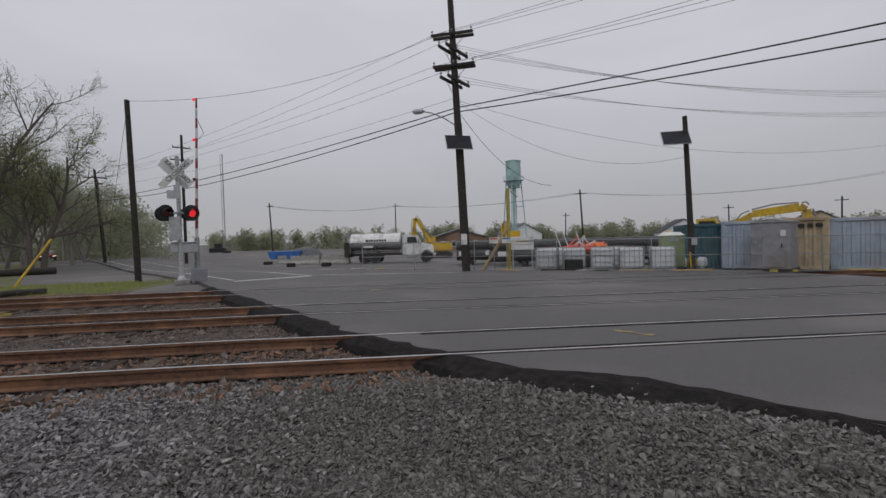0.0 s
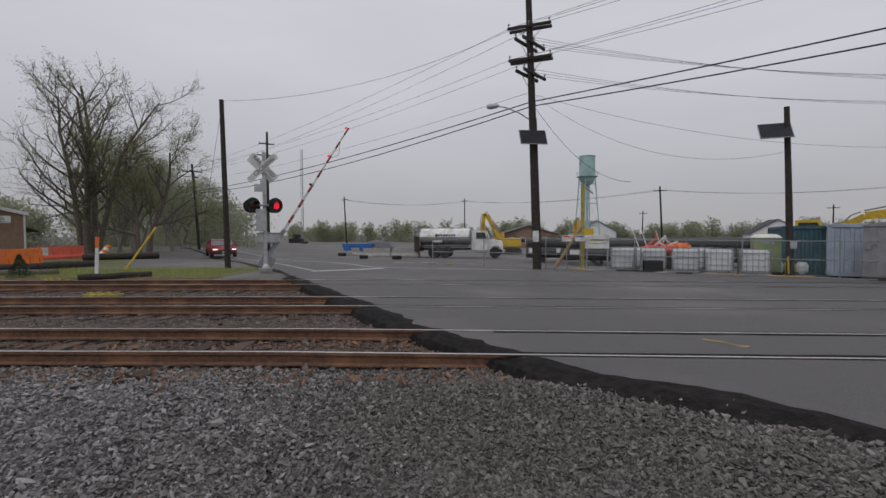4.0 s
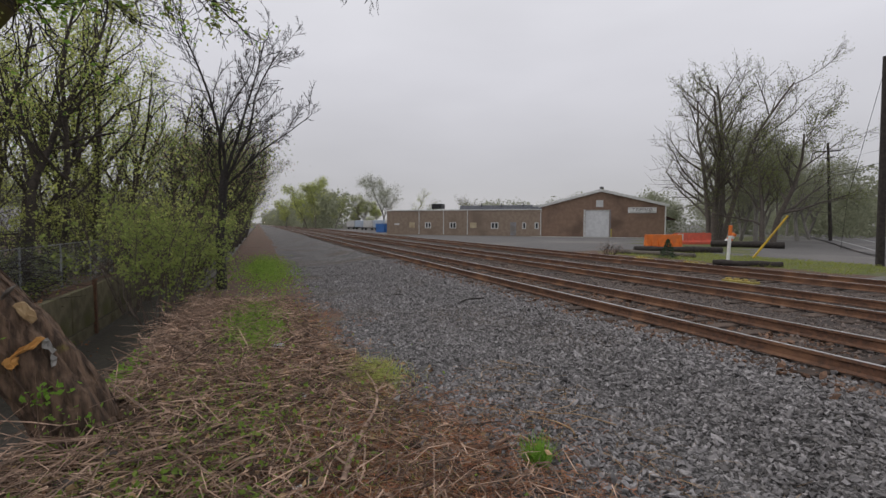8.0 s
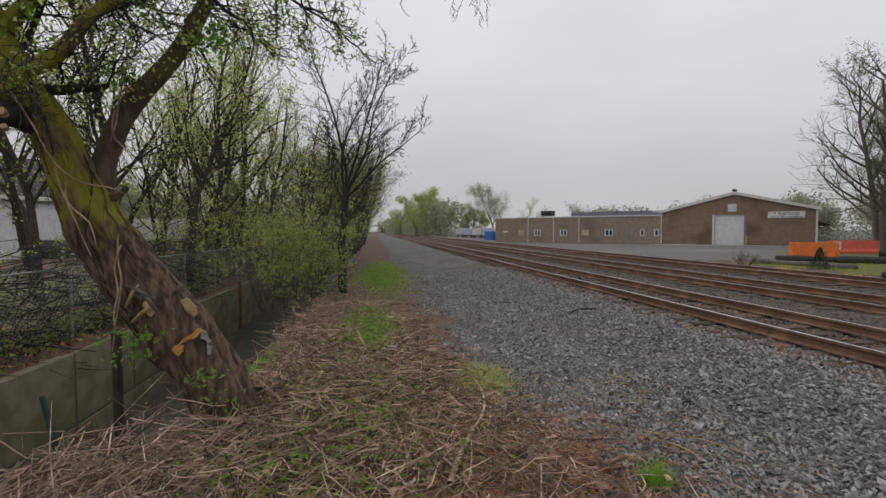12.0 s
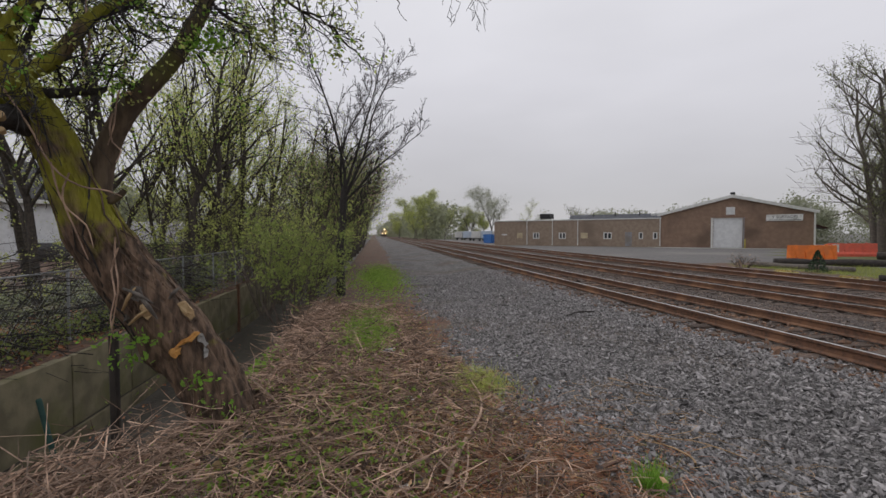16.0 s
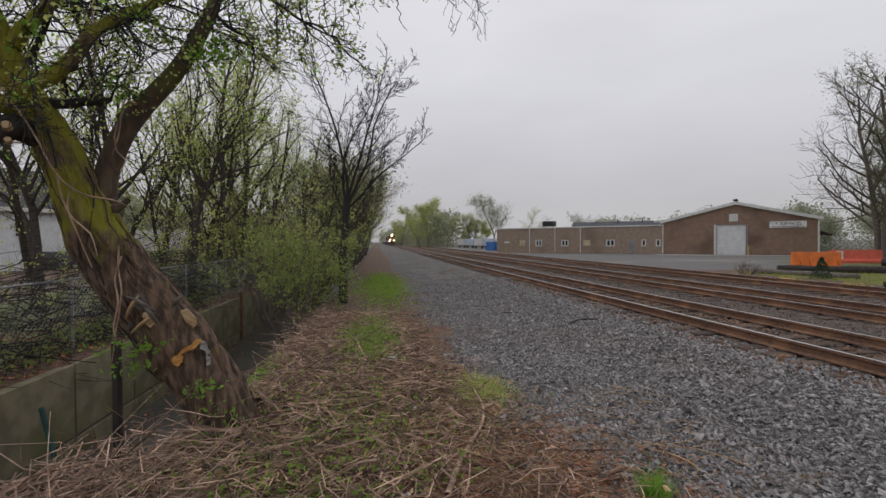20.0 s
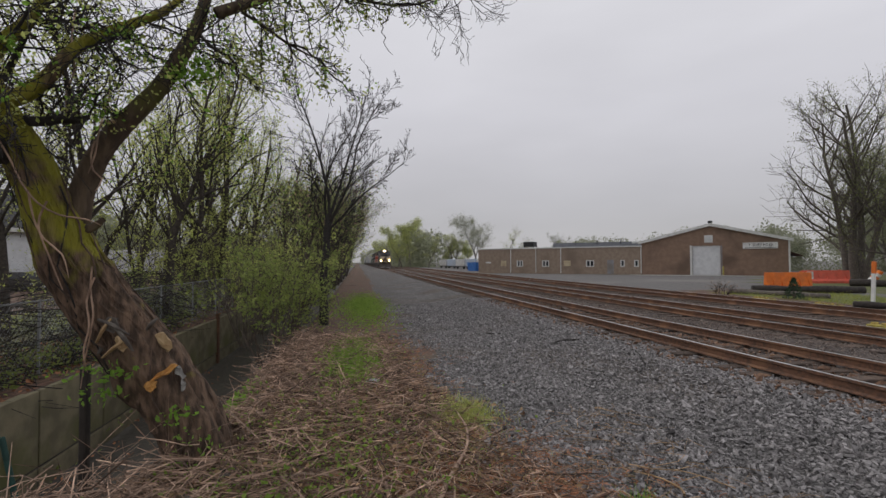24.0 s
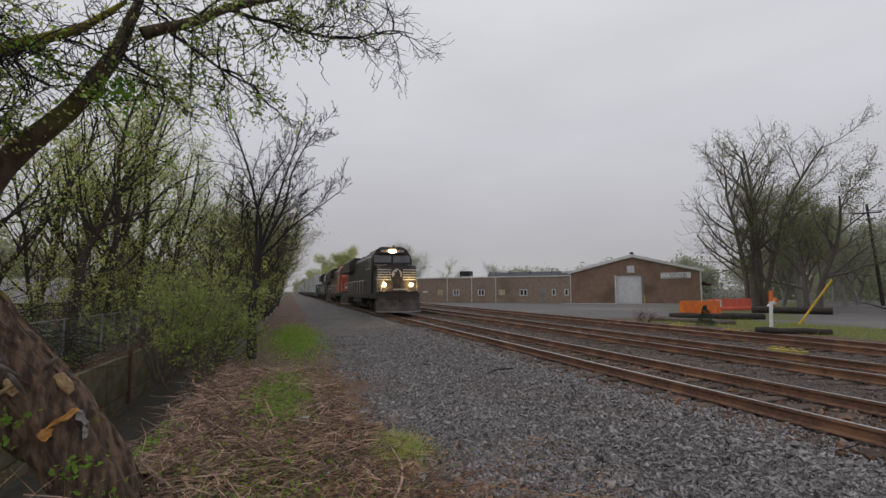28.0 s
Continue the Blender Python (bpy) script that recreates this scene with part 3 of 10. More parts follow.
def ground_height(x, y):
    z = gz(x, y) - 0.12
    bed = smoothstep(3.2, 5.6, y) * (1 - smoothstep(17.0, 18.2, y))
    z -= 0.10 * bed
    near = 1 - smoothstep(3.2, 5.4, y)
    level = gz(x, y) - 0.08 - 0.12 * smoothstep(5.3, 6.1, y)
    z -= near * 0.33 * (1 - smoothstep(1.8, 4.8, x))
    z += (0.085 + 0.035 * (1 - smoothstep(5.7, 6.5, x)) * (1 - smoothstep(1.6, 2.8, y))) * near * smoothstep(3.8, 5.0, x)
    if 0.7 < y < 17.5 and x < 6:
        # The stones bank up against the asphalt.
        i = 0
        while EDGE[i + 1][1] > y:
            i += 1
        (ax, ay), (bx, by) = EDGE[i], EDGE[i + 1]
        d = 0.75 * (ax + (bx - ax) * (y - ay) / (by - ay) - x)
        z += (level - z) * smoothstep(2.8, 0.5, d) * smoothstep(0.7, 3.2, y) if d > -0.6 else 0
    if x < 2.5:
        cut = 1 - smoothstep(-1.0, 2.5, x)
        brow = -1.2 - 1.9 * smoothstep(-5.6, -3.0, x)
        if y < brow:
            z += cut * (-1.55 * smoothstep(brow, brow - 1.7, y) if y > WALL_Y else 0.02)
    z += 0.03 * noise.noise((x * 0.8, y * 0.8, 0.3)) + 0.02 * noise.noise((x * 2.3, y * 2.3, 5.0)) * near
    return z


def steps(spans):
    out = []
    for a, b, d in spans:
        n = max(1, round((b - a) / d))
        out += [a + (b - a) * i / n for i in range(n)]
    return out + [spans[-1][1]]


GX = steps(((-2200, -400, 150), (-400, -80, 16), (-80, -30, 2.5), (-30, 14, 0.45), (14, 60, 2), (60, 200, 14), (200, 2200, 200)))
GY = steps(((-2000, -200, 200), (-200, -20, 15), (-20, -6, 1.2), (-6, -5.02, 0.49), (-5.02, -4.95, 0.07), (-4.95, 6, 0.3), (6, 30, 0.8), (30, 120, 5), (120, 400, 28), (400, 2400, 250)))


def ground_zone(x, y):
    """Which surface lies at a place: 0 soil, 1 ballast, 2 lawn, 3 gravel yard, 4 mud."""
    j = 0.7 * noise.noise((x * 0.7, y * 0.7, 2.0)) + 0.35 * noise.noise((x * 2.1, y * 2.1, 7.0))
    if y > 17.6 + j or (x > 17 and y > 15):
        if x < -9 and y < 24 + j and x > -24:
            return 2 if x > -22 + 4 * j and y > 18.6 else 0
        if x < -17 + (y - 24) * -0.62 and y > 26 and x > -44 and y > 0.9 * (-x) + 4:
            return 2
        return 3
    if x < 4.9 + j * 0.4 and 1.25 + 0.5 * smoothstep(0, 2.5, x) + j * 0.8 + 0.03 * max(-x, 0) * (x > -12) < y:
        return 6 if y > 6.0 + 0.4 * j else 1
    if x > 17 and 4.4 < y < 18:
        return 1
    if x > 3 and y < 5:
        return 5 if x < 19 else 2
    if x > 0.6 and y < 3 and y > -6:
        return 5
    if y < -2.3 and y > WALL_Y and x < 2:
        return 4
    if y < -5.05:
        return 2 if -13 < y < -7 and x < -8 else 0
    return 0


verts = [(x, y, ground_height(x, y)) for y in GY for x in GX]
nx = len(GX)
faces, slots = [], []
for j in range(len(GY) - 1):
    for i in range(nx - 1):
        faces.append((j * nx + i, j * nx + i + 1, (j + 1) * nx + i + 1, (j + 1) * nx + i))
        slots.append(ground_zone(0.5 * (GX[i] + GX[i + 1]), 0.5 * (GY[j] + GY[j + 1])))
g_me = bpy.data.meshes.new("ground")
g_me.from_pydata(verts, [], faces)
for m in (M_SOIL, M_BALLAST_BED, M_LAWN, M_GRAVELYARD, M_MUD, M_VERGE, M_BED_BROWN):
    g_me.materials.append(m)
g_me.polygons.foreach_set("material_index", slots)
g_me.polygons.foreach_set("use_smooth", [True] * len(faces))
ground = tagged(new("ground", g_me), "soil, grass and gravel ground round the rail crossing", "ground", kind="structure")


def sheet(name, outline, lift, material, cell=2.0, rough=0.0, skirt=0.25, parent=None, seed=3):
    """A paved sheet laid over the land, with a ragged edge and its thickness."""
    rng = random.Random(seed)
    pts = []
    for (ax, ay), (bx, by) in zip(outline, outline[1:] + outline[:1]):
        d = math.hypot(bx - ax, by - ay)
        n = max(1, int(d / 0.35)) if rough and d < 16 else 1
        for k in range(n):
            o = rough * rng.uniform(-1, 1) if k else 0
            pts.append((ax + (bx - ax) * k / n - (by - ay) / d * o, ay + (by - ay) * k / n + (bx - ax) / d * o))
    bm = bmesh.new()
    bm.faces.new([bm.verts.new((x, y, 0)) for x, y in pts])
    xs, ys = [p[0] for p in pts], [p[1] for p in pts]
    for axis, lo, hi in ((0, min(xs), max(xs)), (1, min(ys), max(ys))):
        q = math.ceil(lo / cell) * cell
        while q < hi:
            step = cell if abs(q) < 40 else cell * 8
            bmesh.ops.bisect_plane(bm, geom=bm.verts[:] + bm.edges[:] + bm.faces[:], plane_co=(q, q, 0), plane_no=(1, 0, 0) if axis == 0 else (0, 1, 0))
            q += step
    bmesh.ops.triangulate(bm, faces=bm.faces[:])
    for v in bm.verts:
        v.co.z = gz(v.co.x, v.co.y) + lift
    rim = [e for e in bm.edges if e.is_boundary]
    if skirt:
        out = bmesh.ops.extrude_edge_only(bm, edges=rim)
        for v in (g for g in out["geom"] if isinstance(g, bmesh.types.BMVert)):
            v.co.z -= skirt
    bmesh.ops.recalc_face_normals(bm, faces=bm.faces[:])
    return part(name, bm, material, parent)


ROAD = [(-94, 145), (-38, 65), (-10.2, 24.6), (-7.2, 20.4), (-6.2, 18.5), (-4.5, 15.4), (-0.3, 8.3), (1.75, 5.75), (2.75, 4.95), (3.55, 4.45), (4.2, 3.75), (4.85, 3.0), (5.25, 2.3), (5.5, 1.4), (5.75, 0.3), (5.8, -0.8), (7.0, -4), (12, -12), (26, -34),
        (40, -34), (26, -12), (21.6, -5), (20.2, -1.6), (18.9, 0.2), (18.5, 2.6), (17.8, 6), (16.8, 10), (16.4, 14.2), (15, 17.4), (12.5, 18.6), (8, 20.6), (4, 21.6), (1, 23.0), (-2, 26.0), (-30, 65), (-86, 145)]
road = tagged(sheet("road", ROAD, 0.0, M_ASPHALT, rough=0.05), "worn grey asphalt road over a level crossing", "road", kind="structure")


def apron():
    """Black patching where the asphalt meets the stones, sloping off the road edge and running out."""
    sh, rng = Shape(), random.Random(5)
    fine = []
    for (ax, ay), (bx, by) in zip(EDGE, EDGE[1:]):
        d = math.hypot(bx - ax, by - ay)
        n = max(2, int(d / 0.16))
        fine += [(ax + (bx - ax) * q / n, ay + (by - ay) * q / n, (ay - by) / d, (bx - ax) / d) for q in range(n)]
    for i, (x, y, ny, nx) in enumerate(fine):
        thin = 1 - 0.75 * smoothstep(4.6, 2.6, y)
        w = (0.38 + 0.12 * noise.noise((i * 0.13, 0.0, 1.0)) + 0.10 * noise.noise((i * 0.45, 3.0, 1.0))) * thin
        inner = max(0.02, 0.16 + 0.22 * noise.noise((i * 0.11, 9.0, 1.0)) + 0.14 * noise.noise((i * 0.5, 4.0, 1.0))) * thin
        lx, ly = -ny, -nx
        if lx > 0:
            lx, ly = -lx, -ly
        for o, dz in ((-inner, 0.004), (0.0, 0.005), (0.35 * w, -0.03), (0.75 * w, -0.07), (w, None)):
            px, py = x + lx * o, y + ly * o
            h = ground_height(px, py) - 0.02
            sh.v.append((px, py, h if dz is None else max(gz(px, py) + dz, h + 0.01)))
    for i in range(len(fine) - 1):
        for j in range(4):
            q = i * 5 + j
            sh.f.append((q, q + 1, q + 6, q + 5))
    return tagged(part("pavement_edge", sh, M_TAR), "black tar patching along the asphalt edge", "asphalt edge", kind="structure")


apron()


def road_strip(name, a, b, width, material, lift=0.006, n=8, wobble=0.0, seed=1, parent=road):
    rng = random.Random(seed)
    sh = Shape()
    ax, ay = a
    bx, by = b
    d = math.hypot(bx - ax, by - ay)
    px, py = -(by - ay) / d, (bx - ax) / d
    for i in range(n + 1):
        f = i / n
        o = rng.uniform(-wobble, wobble)
        w = width * (0.5 + (rng.uniform(-0.25, 0.25) if wobble else 0))
        for s in (-1, 1):
            x, y = ax + (bx - ax) * f + px * (o + s * w), ay + (by - ay) * f + py * (o + s * w)
            sh.v.append((x, y, gz(x, y) + lift))
    sh.f = [(2 * i, 2 * i + 1, 2 * i + 3, 2 * i + 2) for i in range(n)]
    return part(name, sh, material, parent)


def road_marks():
    road_strip("stop_line", (-5.8, 20.1), (-3.0, 21.6), 0.45, M_LINE)
    road_strip("edge_line", (-6.0, 20.7), (-36, 64), 0.13, M_LINE, n=20)
    road_strip("edge_line", (-3.0, 21.6), (-33, 64.5), 0.13, M_LINE, n=20)
    road_strip("edge_line", (-3.4, 22.2), (3.6, 21.0), 0.12, M_LINE, n=12)
    road_strip("edge_line", (18.2, 1.9), (15.4, -1.4), 0.22, M_LINE)
    road_strip("edge_line", (18.2, 1.9), (18.0, 4.2), 0.2, M_LINE)
    road_strip("yellow_line", (15.4, -1.4), (19.5, -6.5), 0.16, M_YLINE)
    for a, b in (((8.17, 1.77), (8.68, 1.01)), ((4.12, 7.48), (4.49, 6.98)), ((-0.2, 14.6), (0.3, 14.9))):
        road_strip("yellow_mark", a, b, 0.11, M_YLINE, wobble=0.03, seed=4)
    cracks = [[(17.9, 3.46), (11.41, 3.17), (7.77, 3.28), (6.5, 3.19), (6.02, 2.8), (5.77, 2.35)], [(13.5, -3.4), (10.12, -1.73), (9.3, -1.05), (8.9, -0.41), (8.27, -0.15), (7.21, 0.24), (6.73, 0.16), (6.58, -0.18), (6.52, -0.54), (6.59, -1.03)],
              [(6.39, 2.09), (6.78, 1.96), (7.07, 1.53), (6.88, 1.15), (7.55, 0.99), (7.83, 0.58)], [(9.9, 0.4), (9.6, -0.3), (8.9, -0.41)]]
    for n, line in enumerate(cracks):
        for k, (a, b) in enumerate(zip(line, line[1:])):
            road_strip("crack", a, b, 0.02, M_CRACK, 0.011, 12, 0.016, 10 * n + k)
    wet = [(5.3, 2.6), (5.77, 2.4), (6.47, 1.94), (7.32, 1.23), (8.37, 0.57), (8.8, -0.04), (7.21, 0.24), (6.73, 0.16), (6.52, -0.54), (6.7, -1.3), (6.2, -1.6), (5.85, -0.6), (5.72, 0.2), (5.5, 1.4), (5.2, 2.2)]
    sheet("patch", wet, 0.004, M_WET, rough=0.05, skirt=0.01, parent=road, cell=5)
    slab = [(7.25, 0.2), (8.27, -0.17), (8.9, -0.45), (9.3, -1.1), (10.12, -1.8), (13.0, -3.6), (12.2, -6.2), (8.6, -4.2), (7.2, -2.4), (6.68, -1.0), (6.6, -0.5), (6.8, 0.1)]
    sheet("patch", slab, 0.008, M_ASPHALT_OLD, rough=0.03, skirt=0.01, parent=road, cell=5)
    for n, (cx, cy, r, q) in enumerate(((6.68, 1.62, 0.26, 0.22), (7.9, 0.06, 0.33, 0.13), (7.2, 1.25, 0.16, 0.12), (7.5, 0.8, 0.15, 0.12))):
        ring = [(cx + r * math.cos(a) * (1 + 0.2 * math.sin(3 * a + n)), cy + q * math.sin(a) * (1 + 0.15 * math.cos(2 * a))) for a in (2 * math.pi * i / 18 for i in range(18))]
        sheet("patch", ring, 0.013, M_ASPHALT_OLD, rough=0, skirt=0.02, parent=road, cell=5)
    ring = [(6.37 + 0.24 * math.cos(a) * (1 + 0.12 * math.sin(2 * a) + 0.10 * math.sin(5 * a) + 0.07 * math.sin(11 * a + 1)), 0.70 + 0.34 * math.sin(a) * (1 + 0.12 * math.cos(3 * a) + 0.09 * math.sin(7 * a) + 0.06 * math.cos(13 * a))) for a in (2 * math.pi * i / 56 for i in range(56))]
    tagged(sheet("puddle", ring, 0.012, M_WATER, skirt=0, cell=5), "shallow rain puddle in a broken asphalt edge", "puddle", kind="structure")
    rng = random.Random(8)
    for _ in range(170):
        x, y = rng.gauss(6.17, 0.17), rng.gauss(2.0, 0.24)
        road_strip("paint_fleck", (x, y), (x + rng.uniform(-0.05, 0.05), y + rng.uniform(-0.05, 0.05)), rng.uniform(0.006, 0.022), M_BLUEPAINT, 0.009, 3, 0.02, rng.randint(0, 99))


road_marks()
tagged(sheet("pavement", [(20.6, -1.7), (20.3, -2.2), (21.6, -5), (26, -12), (29, -12), (25, -5), (23, -2.4)], 0.10, M_CONC_PALE, rough=0, skirt=0.3), "pale concrete kerb and pavement beside the road", "pavement", kind="structure")

# ---- tracks ----
RAILS = (6.427, 7.932), (10.427, 11.932), (14.85, 16.355)
PROFILE = [(-0.035, 0), (-0.037, -0.035), (-0.010, -0.045), (-0.009, -0.135), (-0.07, -0.155), (-0.07, -0.17), (0.07, -0.17), (0.07, -0.155), (0.009, -0.135), (0.010, -0.045), (0.037, -0.035), (0.035, 0)]
RX = [-1100, -300, -60, -2, 4, 23, 40, 63, 260]


def rail_track(n, ya, yb):
    track = thing("railway_track", "rusty steel rails on creosoted wooden ties in grey ballast", "railway track", group="railway tracks")
    for y in (ya, yb):
        sh, top = Shape(), Shape()
        k = len(PROFILE)
        for x in RX:
            z = grade(x) + 0.004
            sh.v += [(x, y + p, z + q) for p, q in PROFILE]
            top.v += [(x, y - 0.027, z + 0.003), (x, y + 0.027, z + 0.003)]
        for i in range(len(RX) - 1):
            sh.f += [(i * k + j, i * k + (j + 1) % k, (i + 1) * k + (j + 1) % k, (i + 1) * k + j) for j in range(k)]
            top.f.append((2 * i, 2 * i + 1, 2 * i + 3, 2 * i + 2))
        rail = part("rail", sh, M_RAIL, track)
        part("running_surface", top, M_RAILTOP, rail, "polished steel running surface")
    tie = Shape().box((0, 0, 0), (0.23, 2.55, 0.16), ch=0.012)
    me = None
    rng = random.Random(20 + n)
    spots = [-3.0 - 0.56 * i for i in range(110 if n < 2 else 60)] + [20.0 + 0.56 * i for i in range(40)]
    for x in spots:
        if n == 0 and x > -0.4 and x < 19:
            continue
        y = 0.5 * (ya + yb) + rng.uniform(-0.05, 0.05)
        z = grade(x) - 0.165 - 0.105 + rng.uniform(-0.01, 0.008)
        if me is None:
            o = part("tie", tie, M_TIE, track, "dark creosoted wooden tie")
            me = o.data
        else:
            o = new("tie", me)
            o.parent = track
        o.matrix_basis = pose(x + rng.uniform(-0.03, 0.03), y, z, rng.uniform(-0.6, 0.6), rng.uniform(-1, 1), rng.uniform(-1.2, 1.2))
    return track


for n, (ya, yb) in enumerate(RAILS):
    rail_track(n, ya, yb)
    # Flat dark strips paint the shade of the wheel flange grooves in the asphalt.
    for y, side in ((ya, 1), (yb, -1)):
        x0 = {0: 1.0, 1: -1.6, 2: -4.2}[n]
        road_strip("flangeway", (x0, y + side * 0.085), (17.2, y + side * 0.09), 0.095, M_CRACK, 0.0055, 30, 0.004, n)
        road_strip("flangeway", (x0, y - side * 0.06), (17.2, y - side * 0.06), 0.03, M_CRACK, 0.0055, 30, 0.004, n)


def stones(name, n, place, size, material, seed, label, flat=0.6):
    """Loose angular stones lying on the ground, as one heap of many."""
    rng = np.random.default_rng(seed)
    xy = place(rng, n)
    z = np.array([ground_height(x, y) for x, y in xy])
    n = len(xy)
    s = size * rng.lognormal(0, 0.35, (n, 1, 1))
    gem = np.array([(1, 0.25, 0), (-1, -0.2, 0.1), (0.2, 1, 0), (-0.15, -1, 0), (0.3, 0.1, 1), (-0.2, 0, -1)], float)
    v = (gem[None] + rng.uniform(-0.38, 0.38, (n, 6, 3))) * s * 0.55 * np.array([1.35, 0.9, flat])
    q = rng.normal(size=(n, 4))
    q[:, 1:3] *= 0.45
    q /= np.linalg.norm(q, axis=1, keepdims=True)
    w, x, y, zz = q.T
    r = np.stack([1 - 2 * (y * y + zz * zz), 2 * (x * y - w * zz), 2 * (x * zz + w * y), 2 * (x * y + w * zz), 1 - 2 * (x * x + zz * zz), 2 * (y * zz - w * x), 2 * (x * zz - w * y), 2 * (y * zz + w * x), 1 - 2 * (x * x + y * y)], -1).reshape(-1, 3, 3)
    v = np.einsum("nij,nkj->nki", r, v)
    v += np.concatenate([xy, z[:, None] + s[:, 0] * rng.uniform(0.05, 0.4, (n, 1))], 1)[:, None]
    cell = np.array([(0, 2, 4), (2, 1, 4), (1, 3, 4), (3, 0, 4), (2, 0, 5), (1, 2, 5), (3, 1, 5), (0, 3, 5)])
    f = (np.arange(n)[:, None, None] * 6 + cell[None]).reshape(-1, 3)
    return tagged(raw_mesh(name, v.reshape(-1, 3), f, material), label, "gravel", kind="stuff")


def off_road(xy):
    """Keeps what lies left of the asphalt."""
    edge = np.interp(xy[:, 1], [0.6, 1.5, 2.4, 3.5, 4.3, 5.6, 8.1, 12.6, 15.6, 18], [5.2, 5.2, 5.05, 4.3, 3.55, 1.8, -0.4, -3.05, -4.8, -6.15])
    return xy[xy[:, 0] < edge + 0.15 * np.sin(7 * xy[:, 1])]


def near_ballast(rng, n):
    r = rng.uniform(0, 1, n) ** 2.0
    xy = np.stack([5.0 - 27.4 * r, rng.uniform(0.6, 6.35, n)], 1)
    xy = off_road(xy)
    lo = 1.5 + 0.5 * np.sin(xy[:, 0] * 1.7) + 0.35 * np.sin(xy[:, 0] * 4.1) - 0.02 * xy[:, 0] + 0.35 * np.clip(xy[:, 0] / 2.5, 0, 1.6) + 0.45 * rng.normal(size=len(xy))
    xy = xy[xy[:, 1] > lo]
    return xy[xy[:, 0] < -1.2 + 0.8 * rng.normal(size=len(xy))]


def corner_gravel(rng, n):
    xy = off_road(np.stack([rng.uniform(-3.2, 5.2, n), rng.uniform(1.2, 6.3, n)], 1))
    lo = 1.75 + 0.12 * np.maximum(xy[:, 0], 0) + 0.3 * np.sin(xy[:, 0] * 4.1) + 0.4 * rng.normal(size=len(xy))
    return xy[(xy[:, 1] > lo) & (xy[:, 0] > -1.4 + 0.8 * rng.normal(size=len(xy)))]


def inner_ballast(rng, n):
    xy = np.stack([2 - 34 * rng.uniform(0, 1, n) ** 1.5, rng.choice([7.18, 9.2, 11.18, 13.4], n) + rng.uniform(-1.0, 1.0, n)], 1)
    return off_road(xy)


stones("ballast_stones", 125000, near_ballast, 0.034, M_STONE, 1, "grey angular crushed ballast stones")
stones("ballast_stones", 24000, inner_ballast, 0.038, M_STONE_BROWN, 2, "brown fouled stones between the rails")
stones("rusty_ballast", 4200, lambda rng, n: off_road(np.stack([3 - 24 * rng.uniform(0, 1, n) ** 1.4, rng.choice([6.0, 6.7, 7.6], n) + rng.normal(0, 0.22, n)], 1)), 0.05, M_STONE_RUST, 3, "rust-stained stones beside the rails")
stones("ballast_stones", 85000, corner_gravel, 0.029, M_STONE_DARK, 6, "dark fine gravel beside the asphalt edge")
stones("pale_stones", 90, near_ballast, 0.032, M_STONE_PALE, 4, "a few pale stones among the ballast")
stones("loose_gravel", 500, lambda rng, n: np.stack([rng.uniform(1.8, 6.2, n), rng.uniform(0.2, 4.4, n)], 1), 0.014, M_STONE, 5, "small loose gravel at the asphalt edge")


def edge_grit(rng, n, spread, lo=0.0, hi=1.0):
    """Spots strewn along the ragged asphalt edge."""
    f = rng.uniform(lo, hi, n) * (len(EDGE) - 1)
    ex, ey = np.array(EDGE).T
    k = np.arange(len(EDGE))
    return np.stack([np.interp(f, k, ex) - rng.gamma(1.5, spread, n) + 0.4 * spread, np.interp(f, k, ey) - 0.5 * rng.gamma(1.5, spread, n) + 0.5 * spread], 1)


stones("edge_stones", 1500, lambda rng, n: edge_grit(rng, n, 0.2, 0.3, 0.74), 0.034, M_STONE, 15, "stray ballast stones lying on the tar edge")
stones("edge_grit", 9000, lambda rng, n: edge_grit(rng, n, 0.16, 0.55), 0.013, M_STONE_DARK, 16, "fine grit along the broken asphalt edge")


# ---- crossing signals ----
GATE_1 = (88.0, 8.2)
GATE_2 = (83.0, 7.0)


def lamp_head(parent, m, lit, name="signal_lamp"):
    """A round lamp with its black backing disc and hood, facing -y of m."""
    head = part(name, Shape().lathe([(0.05, 0.22), (0.14, 0.18), (0.155, 0.02), (0.155, 0.0)], 20, m @ pose(0, 0, 0, -90)), M_BLACK, parent, "black lamp housing", smooth=False)
    part("backing_disc", Shape().lathe([(0.30, 0.012), (0.30, -0.012)], 28, m @ pose(0, 0.01, 0, 90)), M_BLACK, head, "round black backing disc")
    part("lens", Shape().lathe([(0.145, 0.0), (0.13, 0.03), (0.0, 0.045)], 20, m @ pose(0, -0.012, 0, 90)), M_REDLAMP if lit else M_REDLAMP_OFF, head, "lit red lens" if lit else "dark red lens")
    hood = Shape()
    n = 12
    for k in range(n + 1):
        a = radians(-30 + 240 * k / n)
        long = 0.30 * (0.35 + 0.65 * max(0, math.sin(a)))
        for r in (0.158, 0.168):
            hood.v += [tuple(m @ Vector((r * math.cos(a), -0.01, r * math.sin(a)))), tuple(m @ Vector((r * math.cos(a), -0.01 - long, r * math.sin(a))))]
    for k in range(n):
        a = 4 * k
        hood.f += [(a, a + 1, a + 5, a + 4), (a + 2, a + 6, a + 7, a + 3), (a + 1, a + 3, a + 7, a + 5)]
    part("hood", hood, M_BLACK, head, "black sun hood")
    return head


